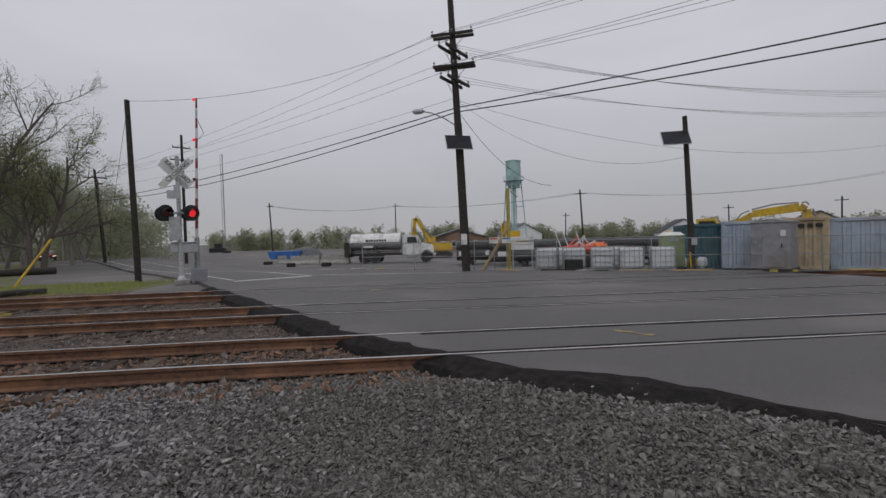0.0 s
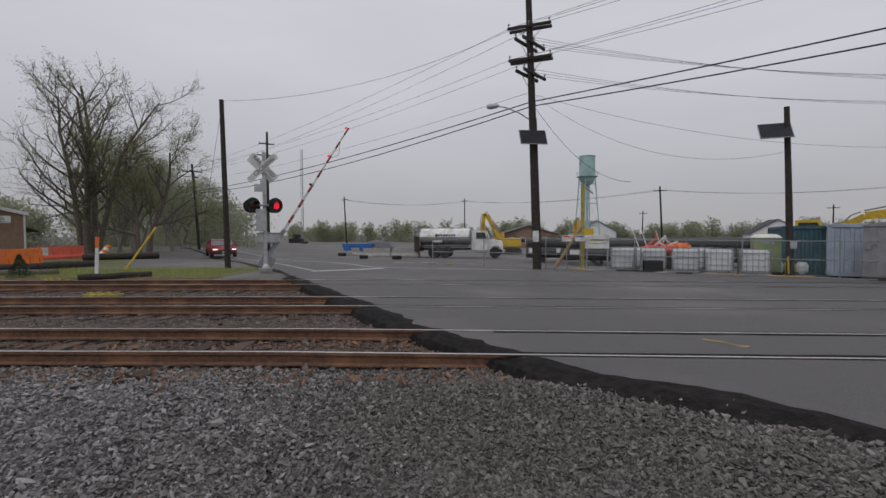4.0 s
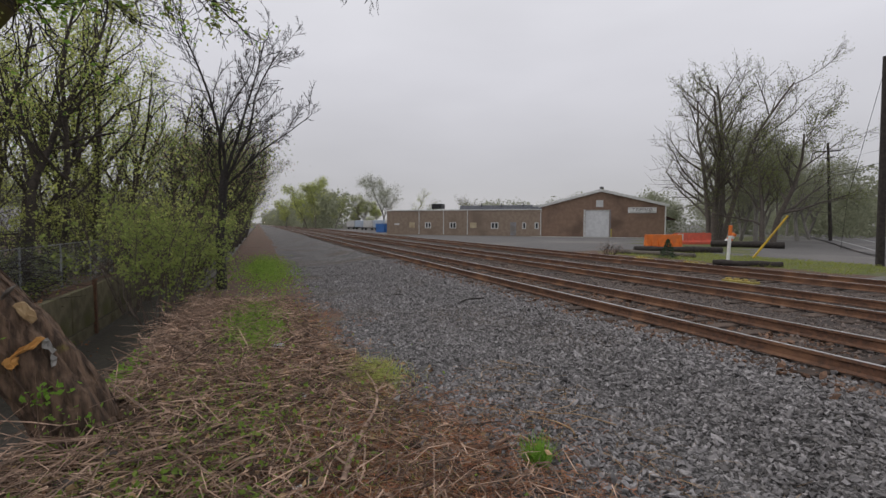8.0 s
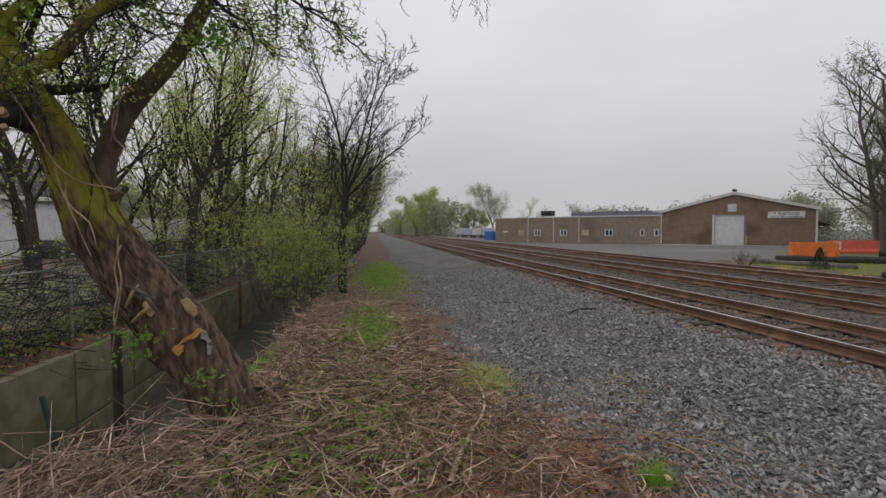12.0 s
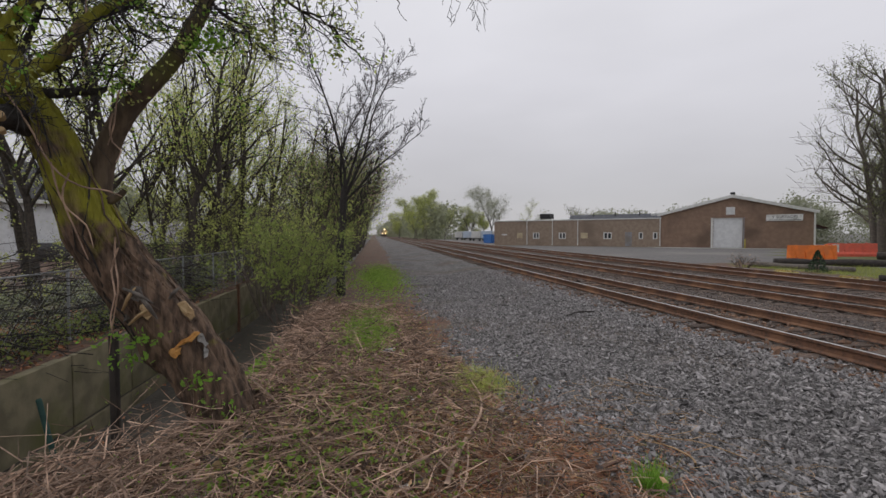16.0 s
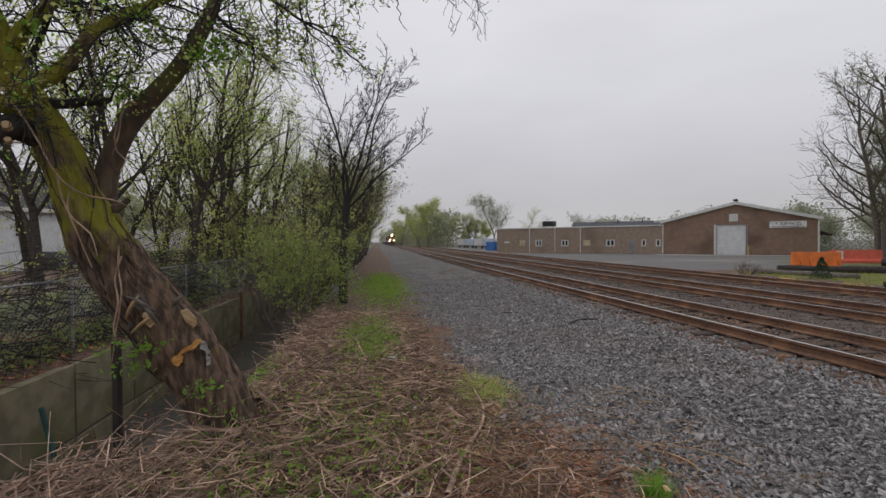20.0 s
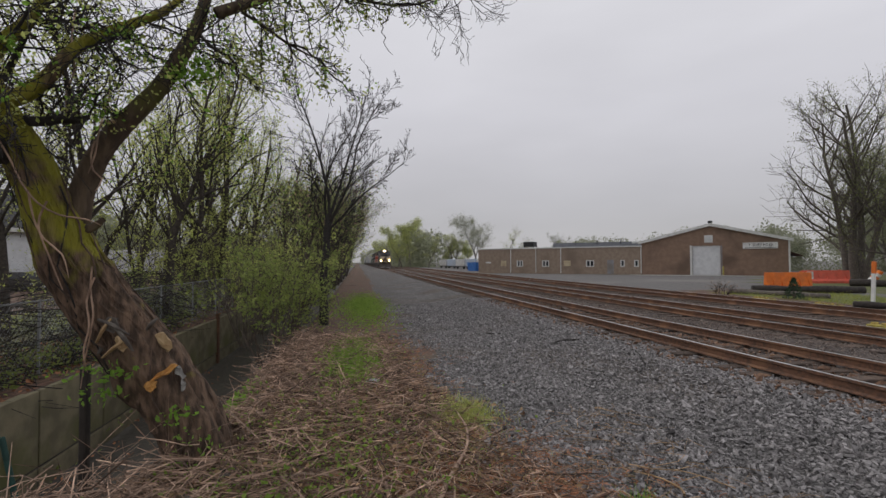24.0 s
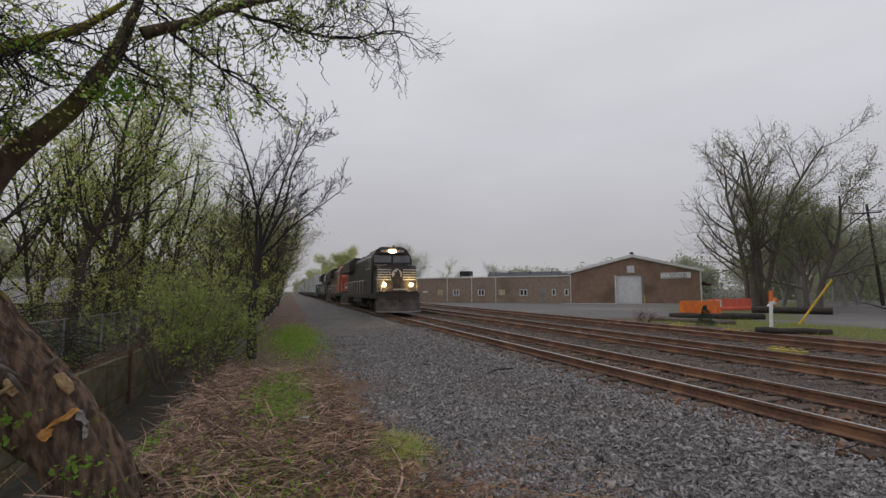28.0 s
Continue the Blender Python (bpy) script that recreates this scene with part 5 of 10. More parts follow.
    part("awning", Shape().add([(W, 1.0, 2.6), (W, 6.5, 2.6), (W + 1.2, 6.5, 2.15), (W + 1.2, 1.0, 2.15), (W, 1.0, 2.5), (W, 6.5, 2.5), (W + 1.2, 6.5, 2.05), (W + 1.2, 1.0, 2.05)], [(0, 1, 2, 3), (7, 6, 5, 4), (2, 6, 7, 3), (0, 3, 7, 4), (1, 5, 6, 2)]), M_MAROON, w, "dark red awning")
    part("awning", Shape().add([(W, 8.0, 2.6), (W, 12.5, 2.6), (W + 1.4, 12.5, 2.2), (W + 1.4, 8.0, 2.2), (W, 8.0, 2.5), (W, 12.5, 2.5), (W + 1.4, 12.5, 2.1), (W + 1.4, 8.0, 2.1)], [(0, 1, 2, 3), (7, 6, 5, 4), (2, 6, 7, 3), (0, 3, 7, 4), (1, 5, 6, 2)]), M_ROOFGREY, w)
    # The long flat-roofed wing.
    L = 22.93
    holes = [(-16.27, 0.95, 0.85, 2), (-12.45, 0.98, 0.88, 2), (-6.36, 1.05, 0.92, 2), (-2.28, 0.5, 0.9, 1), (-0.62, 0.5, 0.9, 1)]
    z0, z1 = 0.88, 1.72
    wall = Shape()
    xs = [-L] + [e for x, ww, *_ in holes for e in (x - ww / 2, x + ww / 2)] + [-0.0]
    for k in range(0, len(xs), 2):
        wall.box(((xs[k] + xs[k + 1]) / 2, 0.15, H / 2 - 0.15), (xs[k + 1] - xs[k], 0.3, H + 0.3))
    for x, ww, *_ in holes:
        wall.box((x, 0.15, (z0 - 0.3) / 2), (ww, 0.3, z0 + 0.3))
        wall.box((x, 0.15, (z1 + H) / 2), (ww, 0.3, H - z1))
    bm = bmesh.new()
    vs = [bm.verts.new(p) for p in wall.v]
    for f in wall.f:
        bm.faces.new([vs[i] for i in f])
    bmesh.ops.remove_doubles(bm, verts=bm.verts[:], dist=0.002)
    part("wing_wall", bm, M_BRICKW, w, "long tan brick wing wall")
    part("wing_end_wall", Shape().box((-L + 0.15, 6.2, H / 2 - 0.15), (0.3, 11.8, H + 0.3)), M_BRICKW, w)
    part("wing_back_wall", Shape().box((-L / 2, 12.2, H / 2 - 0.15), (L, 0.3, H + 0.3)), M_BRICKW, w)
    part("wing_roof", Shape().box((-L / 2, 6.1, H + 0.04), (L, 12.3, 0.08)), M_ROOFGREY, w)
    part("parapet_trim", Shape().box((-L / 2, -0.02, H + 0.04), (L + 0.1, 0.12, 0.14)), M_TRIM, w, "white metal parapet trim")
    for x in (-17.64, -13.84, -10.27, -0.06):
        sp = part("downspout", Shape().tube([(x, -0.08, H), (x, -0.08, 0.15), (x + 0.02, -0.25, 0.05)], 0.055, 8), M_TRIM, w, "white rain pipe")
    for x, ww, hh, n in holes:
        zc = (z0 + z1) / 2
        fr = Shape()
        for dx in (-ww / 2 + 0.05, ww / 2 - 0.05) + ((0,) if n == 2 else ()):
            fr.box((x + dx, 0.05, zc), (0.12, 0.14, z1 - z0))
        for dz in (z0 + 0.04, z1 - 0.04):
            fr.box((x, 0.05, dz), (ww, 0.14, 0.1))
        win = part("window_frame", fr, M_TRIM, w, "white window frame")
        for k in range(n):
            part("pane", Shape().box((x + (k - (n - 1) / 2) * ww / 2.1, 0.12, zc), (ww / n - 0.12, 0.02, z1 - z0 - 0.1)), M_GLASS, win)
    part("boarded_window", Shape().box((-18.8, -0.01, 1.32), (0.83, 0.05, 0.75), ch=0.01), M_TANBOX, w, "boarded-up window")
    part("boarded_window", Shape().box((-9.42, -0.01, 1.32), (0.92, 0.05, 0.75), ch=0.01), M_TANBOX, w, "boarded-up window")
    part("wall_notice", Shape().box((-21.27, -0.01, 1.45), (0.85, 0.03, 0.2)), M_WHITE, w)
    part("steel_door", Shape().box((-3.76, -0.01, 0.86), (0.8, 0.06, 1.8), ch=0.01), M_GREYBOX, w, "grey steel door")
    # Roof-top things.
    part("raised_roof", Shape().prism([(4.5, H + 0.05), (5.0, H + 0.85), (11.5, H + 0.95), (12, H + 0.05)], -13.0, 0.0, "x"), M_ROOFGREY, w, "raised grey roof section")
    for x in (-9.6, -6.6, -3.4):
        part("roof_pipe", Shape().tube([(x, 4.9, H + 0.4), (x, 4.9, H + 1.15)], 0.07, 8), M_BLACK, w)
    part("roof_unit", Shape().box((-16.8, 5.5, H + 0.8), (1.6, 1.6, 0.75), ch=0.03), M_BLACK, w, "black roof-top fan unit")
    for x in (-16.1, -17.5):
        part("unit_leg", Shape().box((x, 5.0, H + 0.25), (0.1, 0.1, 0.5)), M_BLACK, w)
    part("roof_unit", Shape().lathe([(0.45, 0), (0.5, 0.25), (0.2, 0.4)], 12, pose(-1.2, 3.2, H + 0.5)), M_TRIM, w)
    return w


warehouse()
tagged(sheet("pavement", [(-53.6, 33.6), (-52.6, 34.6), (-43.4, 44.9), (-42.2, 43.8), (-46, 38.0), (-50, 33.2)], 0.02 - 0.10, M_CONC_PALE, rough=0, skirt=0.05, cell=6), "pale concrete strip before the warehouse door", "pavement", kind="structure")


# ---- between the tracks and the road ----
def water_barrier(m, long, high, material, label):
    b = thing("plastic_barrier", label, "barrier", m, "plastic road barriers")
    sh = Shape()
    n = 5
    out = [(-0.26, 0), (-0.28, 0.18), (-0.16, 0.34), (-0.11, high), (0.11, high), (0.16, 0.34), (0.28, 0.18), (0.26, 0)]
    sh.prism(out, -long / 2, long / 2, "x")
    part("body", sh, material, b)
    for k in range(n):
        x = (k + 0.5) / n * long - long / 2
        part("rib", Shape().prism([(-0.30, 0.02), (-0.30, 0.16), (-0.15, 0.40), (-0.135, high - 0.08), (-0.09, high - 0.08), (-0.2, 0.1)], x - 0.05, x + 0.05, "x"), material, b)
    part("filler_cap", Shape().lathe([(0.07, 0), (0.07, 0.05)], 10, pose(long * 0.3, 0, high)), material, b)
    return b


water_barrier(pose(-21.5, 22.85, -0.12, 0, 0, 78), 2.35, 1.06, M_ORANGE, "bright orange water-filled plastic road barrier")
rb = water_barrier(pose(-29.0, 34.1, -0.12, 0, 0, 75), 3.2, 0.95, M_REDORANGE, "faded red plastic road barrier with a white notice")
part("notice", Shape().box((-1.2, -0.2, 0.6), (0.45, 0.02, 0.55)), M_WHITE, rb, "white notice")


def log(name, a, b, r, material, label, cat="log"):
    a, b = Vector(a), Vector(b)
    pts = [a.lerp(b, k / 6) + Vector((0, 0, 0.02 * math.sin(2.1 * k))) for k in range(7)]
    return tagged(part(name, Shape().tube(pts, [r * (1 + 0.06 * math.sin(1.7 * k)) for k in range(7)], 10), material, smooth=True), label, cat, "fallen poles")


log("log", (-21.8, 20.9, 0.05), (-19.6, 25.4, 0.05), 0.2, M_POLE, "old dark utility pole lying on the grass")
log("log", (-25.6, 32.0, 0.1), (-21.8, 34.5, 0.1), 0.24, M_POLE, "old dark utility pole lying on the grass")
log("log", (-13.9, 17.5, -0.02), (-12.2, 19.2, -0.02), 0.13, M_POLE, "short dark pole lying by the track")
log("log", (-21.5, 19.3, -0.02), (-17.2, 20.4, -0.02), 0.14, M_BARK_GREY, "grey weathered log on the verge")
post = thing("marker_post", "white marker post with an orange top leaning by the track", "marker post", pose(-14.6, 19.3, -0.12, 0, 3, 0))
part("shaft", Shape().box((0, 0, 0.55), (0.14, 0.06, 1.3), ch=0.01), M_WHITE, post)
part("orange_top", Shape().box((0, 0, 1.42), (0.15, 0.07, 0.45), ch=0.01), M_ORANGE, post)
guy = thing("guy_wire_marker", "yellow plastic guy wire marker slanting out of the grass", "guy marker", pose(-15.9, 22.8, -0.1))
part("sleeve", Shape().tube([(0, 0, 0), (1.0, 0.9, 2.1)], 0.05, 8), M_YELLOW, guy)
drum = thing("traffic_drum", "orange and white striped traffic drum tipped over", "traffic drum", pose(-25.3, 33.2, 0.05, 0, 35, 30))
for k in range(5):
    part("band", Shape().lathe([(0.26 - 0.02 * k, 0.2 * k), (0.245 - 0.02 * k, 0.2 * k + 0.2)], 14), M_ORANGE if k % 2 == 0 else M_WHITE, drum)
for n, (x, y) in enumerate(((-17.6, 17.45), (-14.6, 17.25), (-9.5, 13.1))):
    sw = thing("track_marker_board", "flat yellow painted board lying beside the rail", "track marker", pose(x, y, -0.14, 0, 0, 4), "yellow track boards")
    part("board", Shape().box((0, 0, 0.04), (0.95, 0.28, 0.07), ch=0.01), M_YTIMBER, sw)
    for k in range(4):
        part("block", Shape().box((-0.36 + 0.24 * k, 0, 0.10), (0.1, 0.16, 0.06), ch=0.01), M_YLINE, sw)
skip = thing("dumpster", "small blue metal dumpster by the warehouse end", "dumpster", pose(-84, 21.5, -0.1, 0, 0, 20))
part("body", Shape().prism([(-1.2, 0), (1.2, 0), (1.4, 1.5), (-1.4, 1.5)], -0.9, 0.9), M_BLUETARP, skip)
part("lid", Shape().box((0, 0, 1.56), (2.9, 1.9, 0.1), ch=0.02), M_BLUETARP, skip)
for k in range(5):
    x = -128 + 8.2 * k
    tr = thing("parked_trailer", "pale parked semi-trailer box far along the tracks", "trailer", pose(x, 24.5 + 0.6 * k, -0.1, 0, 0, 4), "parked trailers")
    part("box", Shape().box((0, 0, 1.5), (7.4, 2.3, 1.7), ch=0.04), M_CONTAINER_W if k % 2 == 0 else M_BLUEBOX, tr)
    for dx in (-2.6, 2.6):
        part("wheel", Shape().lathe([(0.45, -0.15), (0.45, 0.15)], 12, pose(dx, -0.9, 0.45, 90)), M_RUBBER, tr)
    part("chassis", Shape().box((0, 0, 0.58), (7.0, 0.9, 0.2)), M_UNDER, tr)


# ---- the houses and buildings far off ----
def far_house(x, y, turn, w, d, h, ridge, wall_mat, roof_mat, label, z=None, windows=2):
    b = thing("house", label, "house", pose(x, y, gz(x, y) if z is None else z, 0, 0, turn), "houses and sheds")
    part("wall_shell", Shape().prism([(-w / 2, -0.5), (w / 2, -0.5), (w / 2, h), (0, ridge), (-w / 2, h)], -d / 2, d / 2), wall_mat, b)
    for s in (-1, 1):
        part("roof_slope", Shape().prism([(0, ridge + 0.02), (s * (w / 2 + 0.35), h - (ridge - h) * 0.7 / w + 0.02), (s * (w / 2 + 0.35), h - (ridge - h) * 0.7 / w + 0.18), (0, ridge + 0.2)], -d / 2 - 0.3, d / 2 + 0.3), roof_mat, b)
    for k in range(windows):
        xx = (k + 1) / (windows + 1) * w - w / 2
        win = part("window_frame", Shape().box((xx, -d / 2 - 0.03, h * 0.55), (0.95, 0.08, 1.2)), M_TRIM, b)
        part("pane", Shape().box((xx, -d / 2 - 0.075, h * 0.55), (0.75, 0.02, 1.0)), M_GLASS, win)
    return b


far_house(14.5, 98, 0, 11, 9, 2.6, 4.2, M_BRICKT, M_ROOFGREY, "brown low building with a pale roof beyond the yard", windows=4)
far_house(40, 140, 5, 11, 9, 3.2, 6.2, M_SIDING, M_ROOFGREY, "white gabled house in the distance")
far_house(78, 118, -20, 11, 9, 3.4, 6.6, M_SIDING, M_SHINGLE, "white gabled house in the distance")
far_house(96, 96, -30, 12, 9, 3.6, 7.0, M_TANBOX, M_SHINGLE, "beige house in the distance")


# ---- the works yard behind the fence ----
FENCE = [(-1.0, 27.0), (4.6, 22.6), (8.2, 21.15), (11.9, 19.55), (14.6, 18.1), (17.6, 17.0), (21.6, 16.6), (31.5, 17.6), (40, 16.2)]


def fence():
    f = thing("chain_link_fence", "galvanised chain-link fence of panels on steel posts", "fence")
    for (ax, ay), (bx, by) in zip(FENCE, FENCE[1:]):
        n = max(1, round(math.hypot(bx - ax, by - ay) / 3.0))
        for k in range(n):
            x0, y0 = ax + (bx - ax) * k / n, ay + (by - ay) * k / n
            x1, y1 = ax + (bx - ax) * (k + 1) / n, ay + (by - ay) * (k + 1) / n
            z0, z1 = gz(x0, y0) - 0.1, gz(x1, y1) - 0.1
            part("fence_post", Shape().tube([(x0, y0, z0), (x0, y0, z0 + 1.5)], 0.024, 8), M_GALV, f)
            for h in (1.46, 0.75, 0.08):
                part("fence_rail", Shape().tube([(x0, y0, z0 + h), (x1, y1, z1 + h)], 0.018, 6), M_GALV, f)
            mesh = Shape()
            a, b = Vector((x0, y0, z0)), Vector((x1, y1, z1))
            long = (b - a).length
            m = int(long / 0.14)
            for q in range(-10, m):
                for up in (0, 1):
                    s0, s1 = q * 0.14, q * 0.14 + 1.36
                    c0, c1 = max(0.0, s0), min(long, s1)
                    if c1 <= c0:
                        continue
                    h0, h1 = 0.08 + (c0 - s0), 0.08 + (c1 - s0)
                    if up:
                        h0, h1 = 1.52 - h0, 1.52 - h1
                    mesh.tube([a.lerp(b, c0 / long) + Vector((0, 0, h0)), a.lerp(b, c1 / long) + Vector((0, 0, h1))], 0.0016, 3, False)
            tagged(part("wire_mesh", mesh, M_GALV, f, "woven wire mesh"), kind="stuff")
    return f


fence()


def ibc_tote(m, material=M_PLASTIC):
    t = thing("ibc_tote", "white plastic liquid tote in a galvanised wire cage", "liquid tote", m, "row of liquid totes")
    part("tank", Shape().box((0, 0, 0.62), (0.96, 0.96, 0.92), ch=0.09), material, t, "translucent white plastic tank")
    part("cap", Shape().lathe([(0.11, 0), (0.11, 0.06)], 12, pose(0, 0, 1.08)), M_RED, t)
    part("pallet", Shape().box((0, 0, 0.08), (1.05, 1.05, 0.12), ch=0.01), M_GALV, t)
    for z in (0.2, 0.45, 0.7, 0.95, 1.1):
        part("cage_hoop", Shape().tube([(-0.51, -0.51, z), (0.51, -0.51, z), (0.51, 0.51, z), (-0.51, 0.51, z), (-0.51, -0.51, z)], 0.011, 5), M_GALV, t)
    for k in range(6):
        x = -0.51 + 1.02 * k / 5
        for y in (-0.51, 0.51):
            part("cage_bar", Shape().tube([(x, y, 0.12), (x, y, 1.12)], 0.011, 5), M_GALV, t)
    for y in (-0.3, 0.1):
        for x in (-0.51, 0.51):
            part("cage_bar", Shape().tube([(x, y, 0.12), (x, y, 1.12)], 0.011, 5), M_GALV, t)
    return t


tote = ibc_tote(pose(8.0, 21.9, gz(8, 21.9) - 0.1, 0, 0, -25))
for k in range(1, 5):
    x, y = 8.0 + 1.12 * k, 21.9 - 0.54 * k
    copy_thing(tote, pose(x, y, gz(x, y) - 0.1, 0, 0, -25 + (k % 3)))
copy_thing(tote, pose(9.2, 23.3, gz(9.2, 23.3) - 0.1, 0, 0, -20))
copy_thing(tote, pose(11.6, 22.2, gz(11.6, 22.2) - 0.1, 0, 0, -28))


def stack_thing(name, label, cat, m, shapes, group=""):
    """A thing of several plain-named parts: (part name, shape, material, label)."""
    t = thing(name, label, cat, m, group)
    for pn, sh, mt, lb in shapes:
        part(pn, sh, mt, t, lb)
    return t


def ring(r, q, z, n=24):
    return [(r * math.cos(2 * math.pi * k / n), r * math.sin(2 * math.pi * k / n), z) for k in range(n + 1)]


stack_thing("hose_coil", "red-orange hose coiled against the totes", "hose", pose(12.75, 20.0, 0.38, 72, 0, -25), [("loop", Shape().tube(ring(0.33 - 0.02 * k, 0, 0.05 * k), 0.045, 8), M_REDPLASTIC, "") for k in range(4)])
stack_thing("black_crate", "black plastic crate leaning on the fence", "crate", pose(8.9, 20.9, gz(9, 21) - 0.1, 0, 0, -20), [("body", Shape().box((0, 0, 0.3), (0.8, 0.5, 0.55), ch=0.03), M_BLACK, ""), ("lid", Shape().box((-0.45, -0.1, 0.45), (0.06, 0.6, 0.95), ch=0.01), M_GALV, "leaning grey board")])
rng = random.Random(3)
stack_thing("orange_netting", "crumpled bundle of orange safety netting and cones", "safety netting", pose(10.4, 23.4, gz(10, 23) - 0.1), [("fold", Shape().tube([(rng.uniform(-1.2, 1.2), rng.uniform(-0.4, 0.4), rng.uniform(0.7, 1.2)) for _ in range(5)], [0.02, 0.09, 0.14, 0.08, 0.02], 6), M_REDORANGE, "") for _ in range(9)]
            + [("stake", Shape().tube([(x, 0, 0.4), (x - 0.5, 0.1, 1.9)], 0.025, 5), M_WHITE, "white stake") for x in (-0.9, -0.5, 0.2)] + [("pallet_base", Shape().box((0, 0.2, 0.4), (2.2, 0.9, 0.75), ch=0.05), M_UNDER, "")]
            + [("barricade_rail", Shape().box((0, 0, 0), (1.1, 0.03, 0.09), pose(rng.uniform(-0.9, 0.5), rng.uniform(-0.2, 0.3), rng.uniform(0.85, 1.25), 0, rng.uniform(-70, 70), rng.uniform(-30, 30))), M_WHITE if q % 2 else M_REDORANGE, "") for q in range(16)]
            + [("tipped_drum", Shape().lathe([(0.27, -0.4), (0.29, 0.0), (0.24, 0.4)], 14, pose(0.9, 0, 1.0, 0, 90, 20)), M_ORANGE, "tipped orange drum")])
john = thing("portable_toilet", "olive green portable toilet with a white roof", "portable toilet", pose(13.4, 20.45, gz(13, 21) - 0.1, 0, 0, -25))
part("cabin", Shape().box((0, 0, 1.05), (1.05, 1.1, 1.75), ch=0.03), M_GREENJOHN, john)
john.scale = (0.92, 0.92, 0.82)
part("skid", Shape().box((0, 0, 0.08), (1.15, 1.2, 0.14)), M_BLACK, john)
part("roof", Shape().add([(-0.56, -0.58, 1.92), (0.56, -0.58, 1.92), (0.56, 0.58, 1.92), (-0.56, 0.58, 1.92), (-0.35, -0.35, 2.1), (0.35, -0.35, 2.1), (0.35, 0.35, 2.1), (-0.35, 0.35, 2.1)], [(3, 2, 1, 0), (4, 5, 6, 7), (0, 1, 5, 4), (1, 2, 6, 5), (2, 3, 7, 6), (3, 0, 4, 7)]), M_WHITE, john, "white moulded roof")
part("door", Shape().box((0.0, -0.56, 1.05), (0.72, 0.04, 1.65), ch=0.01), M_GREENJOHN, john)
part("door_vent", Shape().box((0, -0.585, 1.7), (0.5, 0.02, 0.16)), M_GALV, john)
barrel = stack_thing("barrel", "pale green plastic barrel with a lid", "barrel", pose(12.9, 19.9, gz(13, 20) - 0.1), [("drum", Shape().lathe([(0.24, 0), (0.28, 0.25), (0.28, 0.5), (0.24, 0.78)], 16), M_YTIMBER, ""), ("lid", Shape().lathe([(0.25, 0.78), (0.25, 0.83)], 16), M_PLASTIC, "")])


def container(m, w, d, h, material, label, ribs="all", name="shipping_container", group="yard containers", doors=False):
    c = thing(name, label, "container", m, group)
    part("box", Shape().box((0, 0, h / 2 + 0.1), (w - 0.08, d - 0.08, h - 0.1)), material, c)
    n = int(w / 0.28)
    for k in range(n):
        x = (k + 0.5) / n * w - w / 2
        part("rib", Shape().prism([(x - 0.09, -d / 2 + 0.05), (x - 0.05, -d / 2 - 0.01), (x + 0.05, -d / 2 - 0.01), (x + 0.09, -d / 2 + 0.05)], 0.2, h - 0.1, "z"), material, c)
    n = int(d / 0.28)
    for k in range(n):
        y = (k + 0.5) / n * d - d / 2
        for s in (-1, 1):
            part("rib", Shape().prism([(s * (w / 2 - 0.05), y - 0.09), (s * (w / 2 + 0.01), y - 0.05), (s * (w / 2 + 0.01), y + 0.05), (s * (w / 2 - 0.05), y + 0.09)], 0.2, h - 0.1, "z"), material, c)
    for sx in (-1, 1):
        for sy in (-1, 1):
            part("corner_post", Shape().box((sx * (w / 2 - 0.05), sy * (d / 2 - 0.05), h / 2 + 0.06), (0.14, 0.14, h), ch=0.01), material, c)
    for z in (0.12, h + 0.02):
        for sy in (-1, 1):
            part("rail_beam", Shape().box((0, sy * (d / 2 - 0.03), z), (w, 0.1, 0.14), ch=0.01), material, c)
        for sx in (-1, 1):
            part("rail_beam", Shape().box((sx * (w / 2 - 0.03), 0, z), (0.1, d, 0.14), ch=0.01), material, c)
    return c


container(pose(17.2, 23.3, gz(17, 23.5) - 0.1, 0, 0, -28), 2.6, 6.0, 2.1, M_TEALBOX, "dark teal corrugated shipping container")
container(pose(16.6, 20.4, gz(16, 20) - 0.1, 0, 0, -35), 1.2, 2.4, 2.05, M_BLUEBOX, "narrow pale grey corrugated store box")
gb = thing("equipment_cabin", "grey sheet steel equipment cabin with a slightly gabled roof", "equipment cabin", pose(16.35, 17.95, gz(16, 18) - 0.06, 0, 0, -54), "yard containers")
part("body", Shape().box((0, 0, 1.05), (1.35, 1.35, 1.9), ch=0.02), M_GREYBOX, gb)
part("roof", Shape().prism([(-0.72, 1.98), (0.72, 1.98), (0.72, 2.02), (0, 2.14), (-0.72, 2.02)], -0.72, 0.72), M_GREYBOX, gb)
part("skid", Shape().box((0, 0, 0.06), (1.45, 1.45, 0.12)), M_UNDER, gb)
part("door", Shape().box((0.12, -0.685, 1.05), (0.8, 0.03, 1.75), ch=0.01), M_GREYBOX, gb)
part("door_handle", Shape().box((0.4, -0.715, 1.05), (0.04, 0.05, 0.16), ch=0.01), M_BLACK, gb)
part("notice", Shape().box((0.45, -0.705, 1.55), (0.18, 0.01, 0.24)), M_WHITE, gb)
part("lift_eye", Shape().box((-0.5, -0.69, 1.2), (0.16, 0.03, 0.12)), M_GALV, gb)
tan = container(pose(19.4, 19.7, gz(19, 19.5) - 0.1, 0, 0, -46), 1.75, 4.5, 2.15, M_TANBOX, "tan steel storage container")
for k, wd in enumerate((0.26, 0.14, 0.3, 0.22, 0.3)):
    part("faded_lettering", Shape().box((-0.62 + 0.3 * k, -2.28, 1.9), (wd * 0.8, 0.01, 0.16)), M_BLACK, tan, "faded dark lettering")
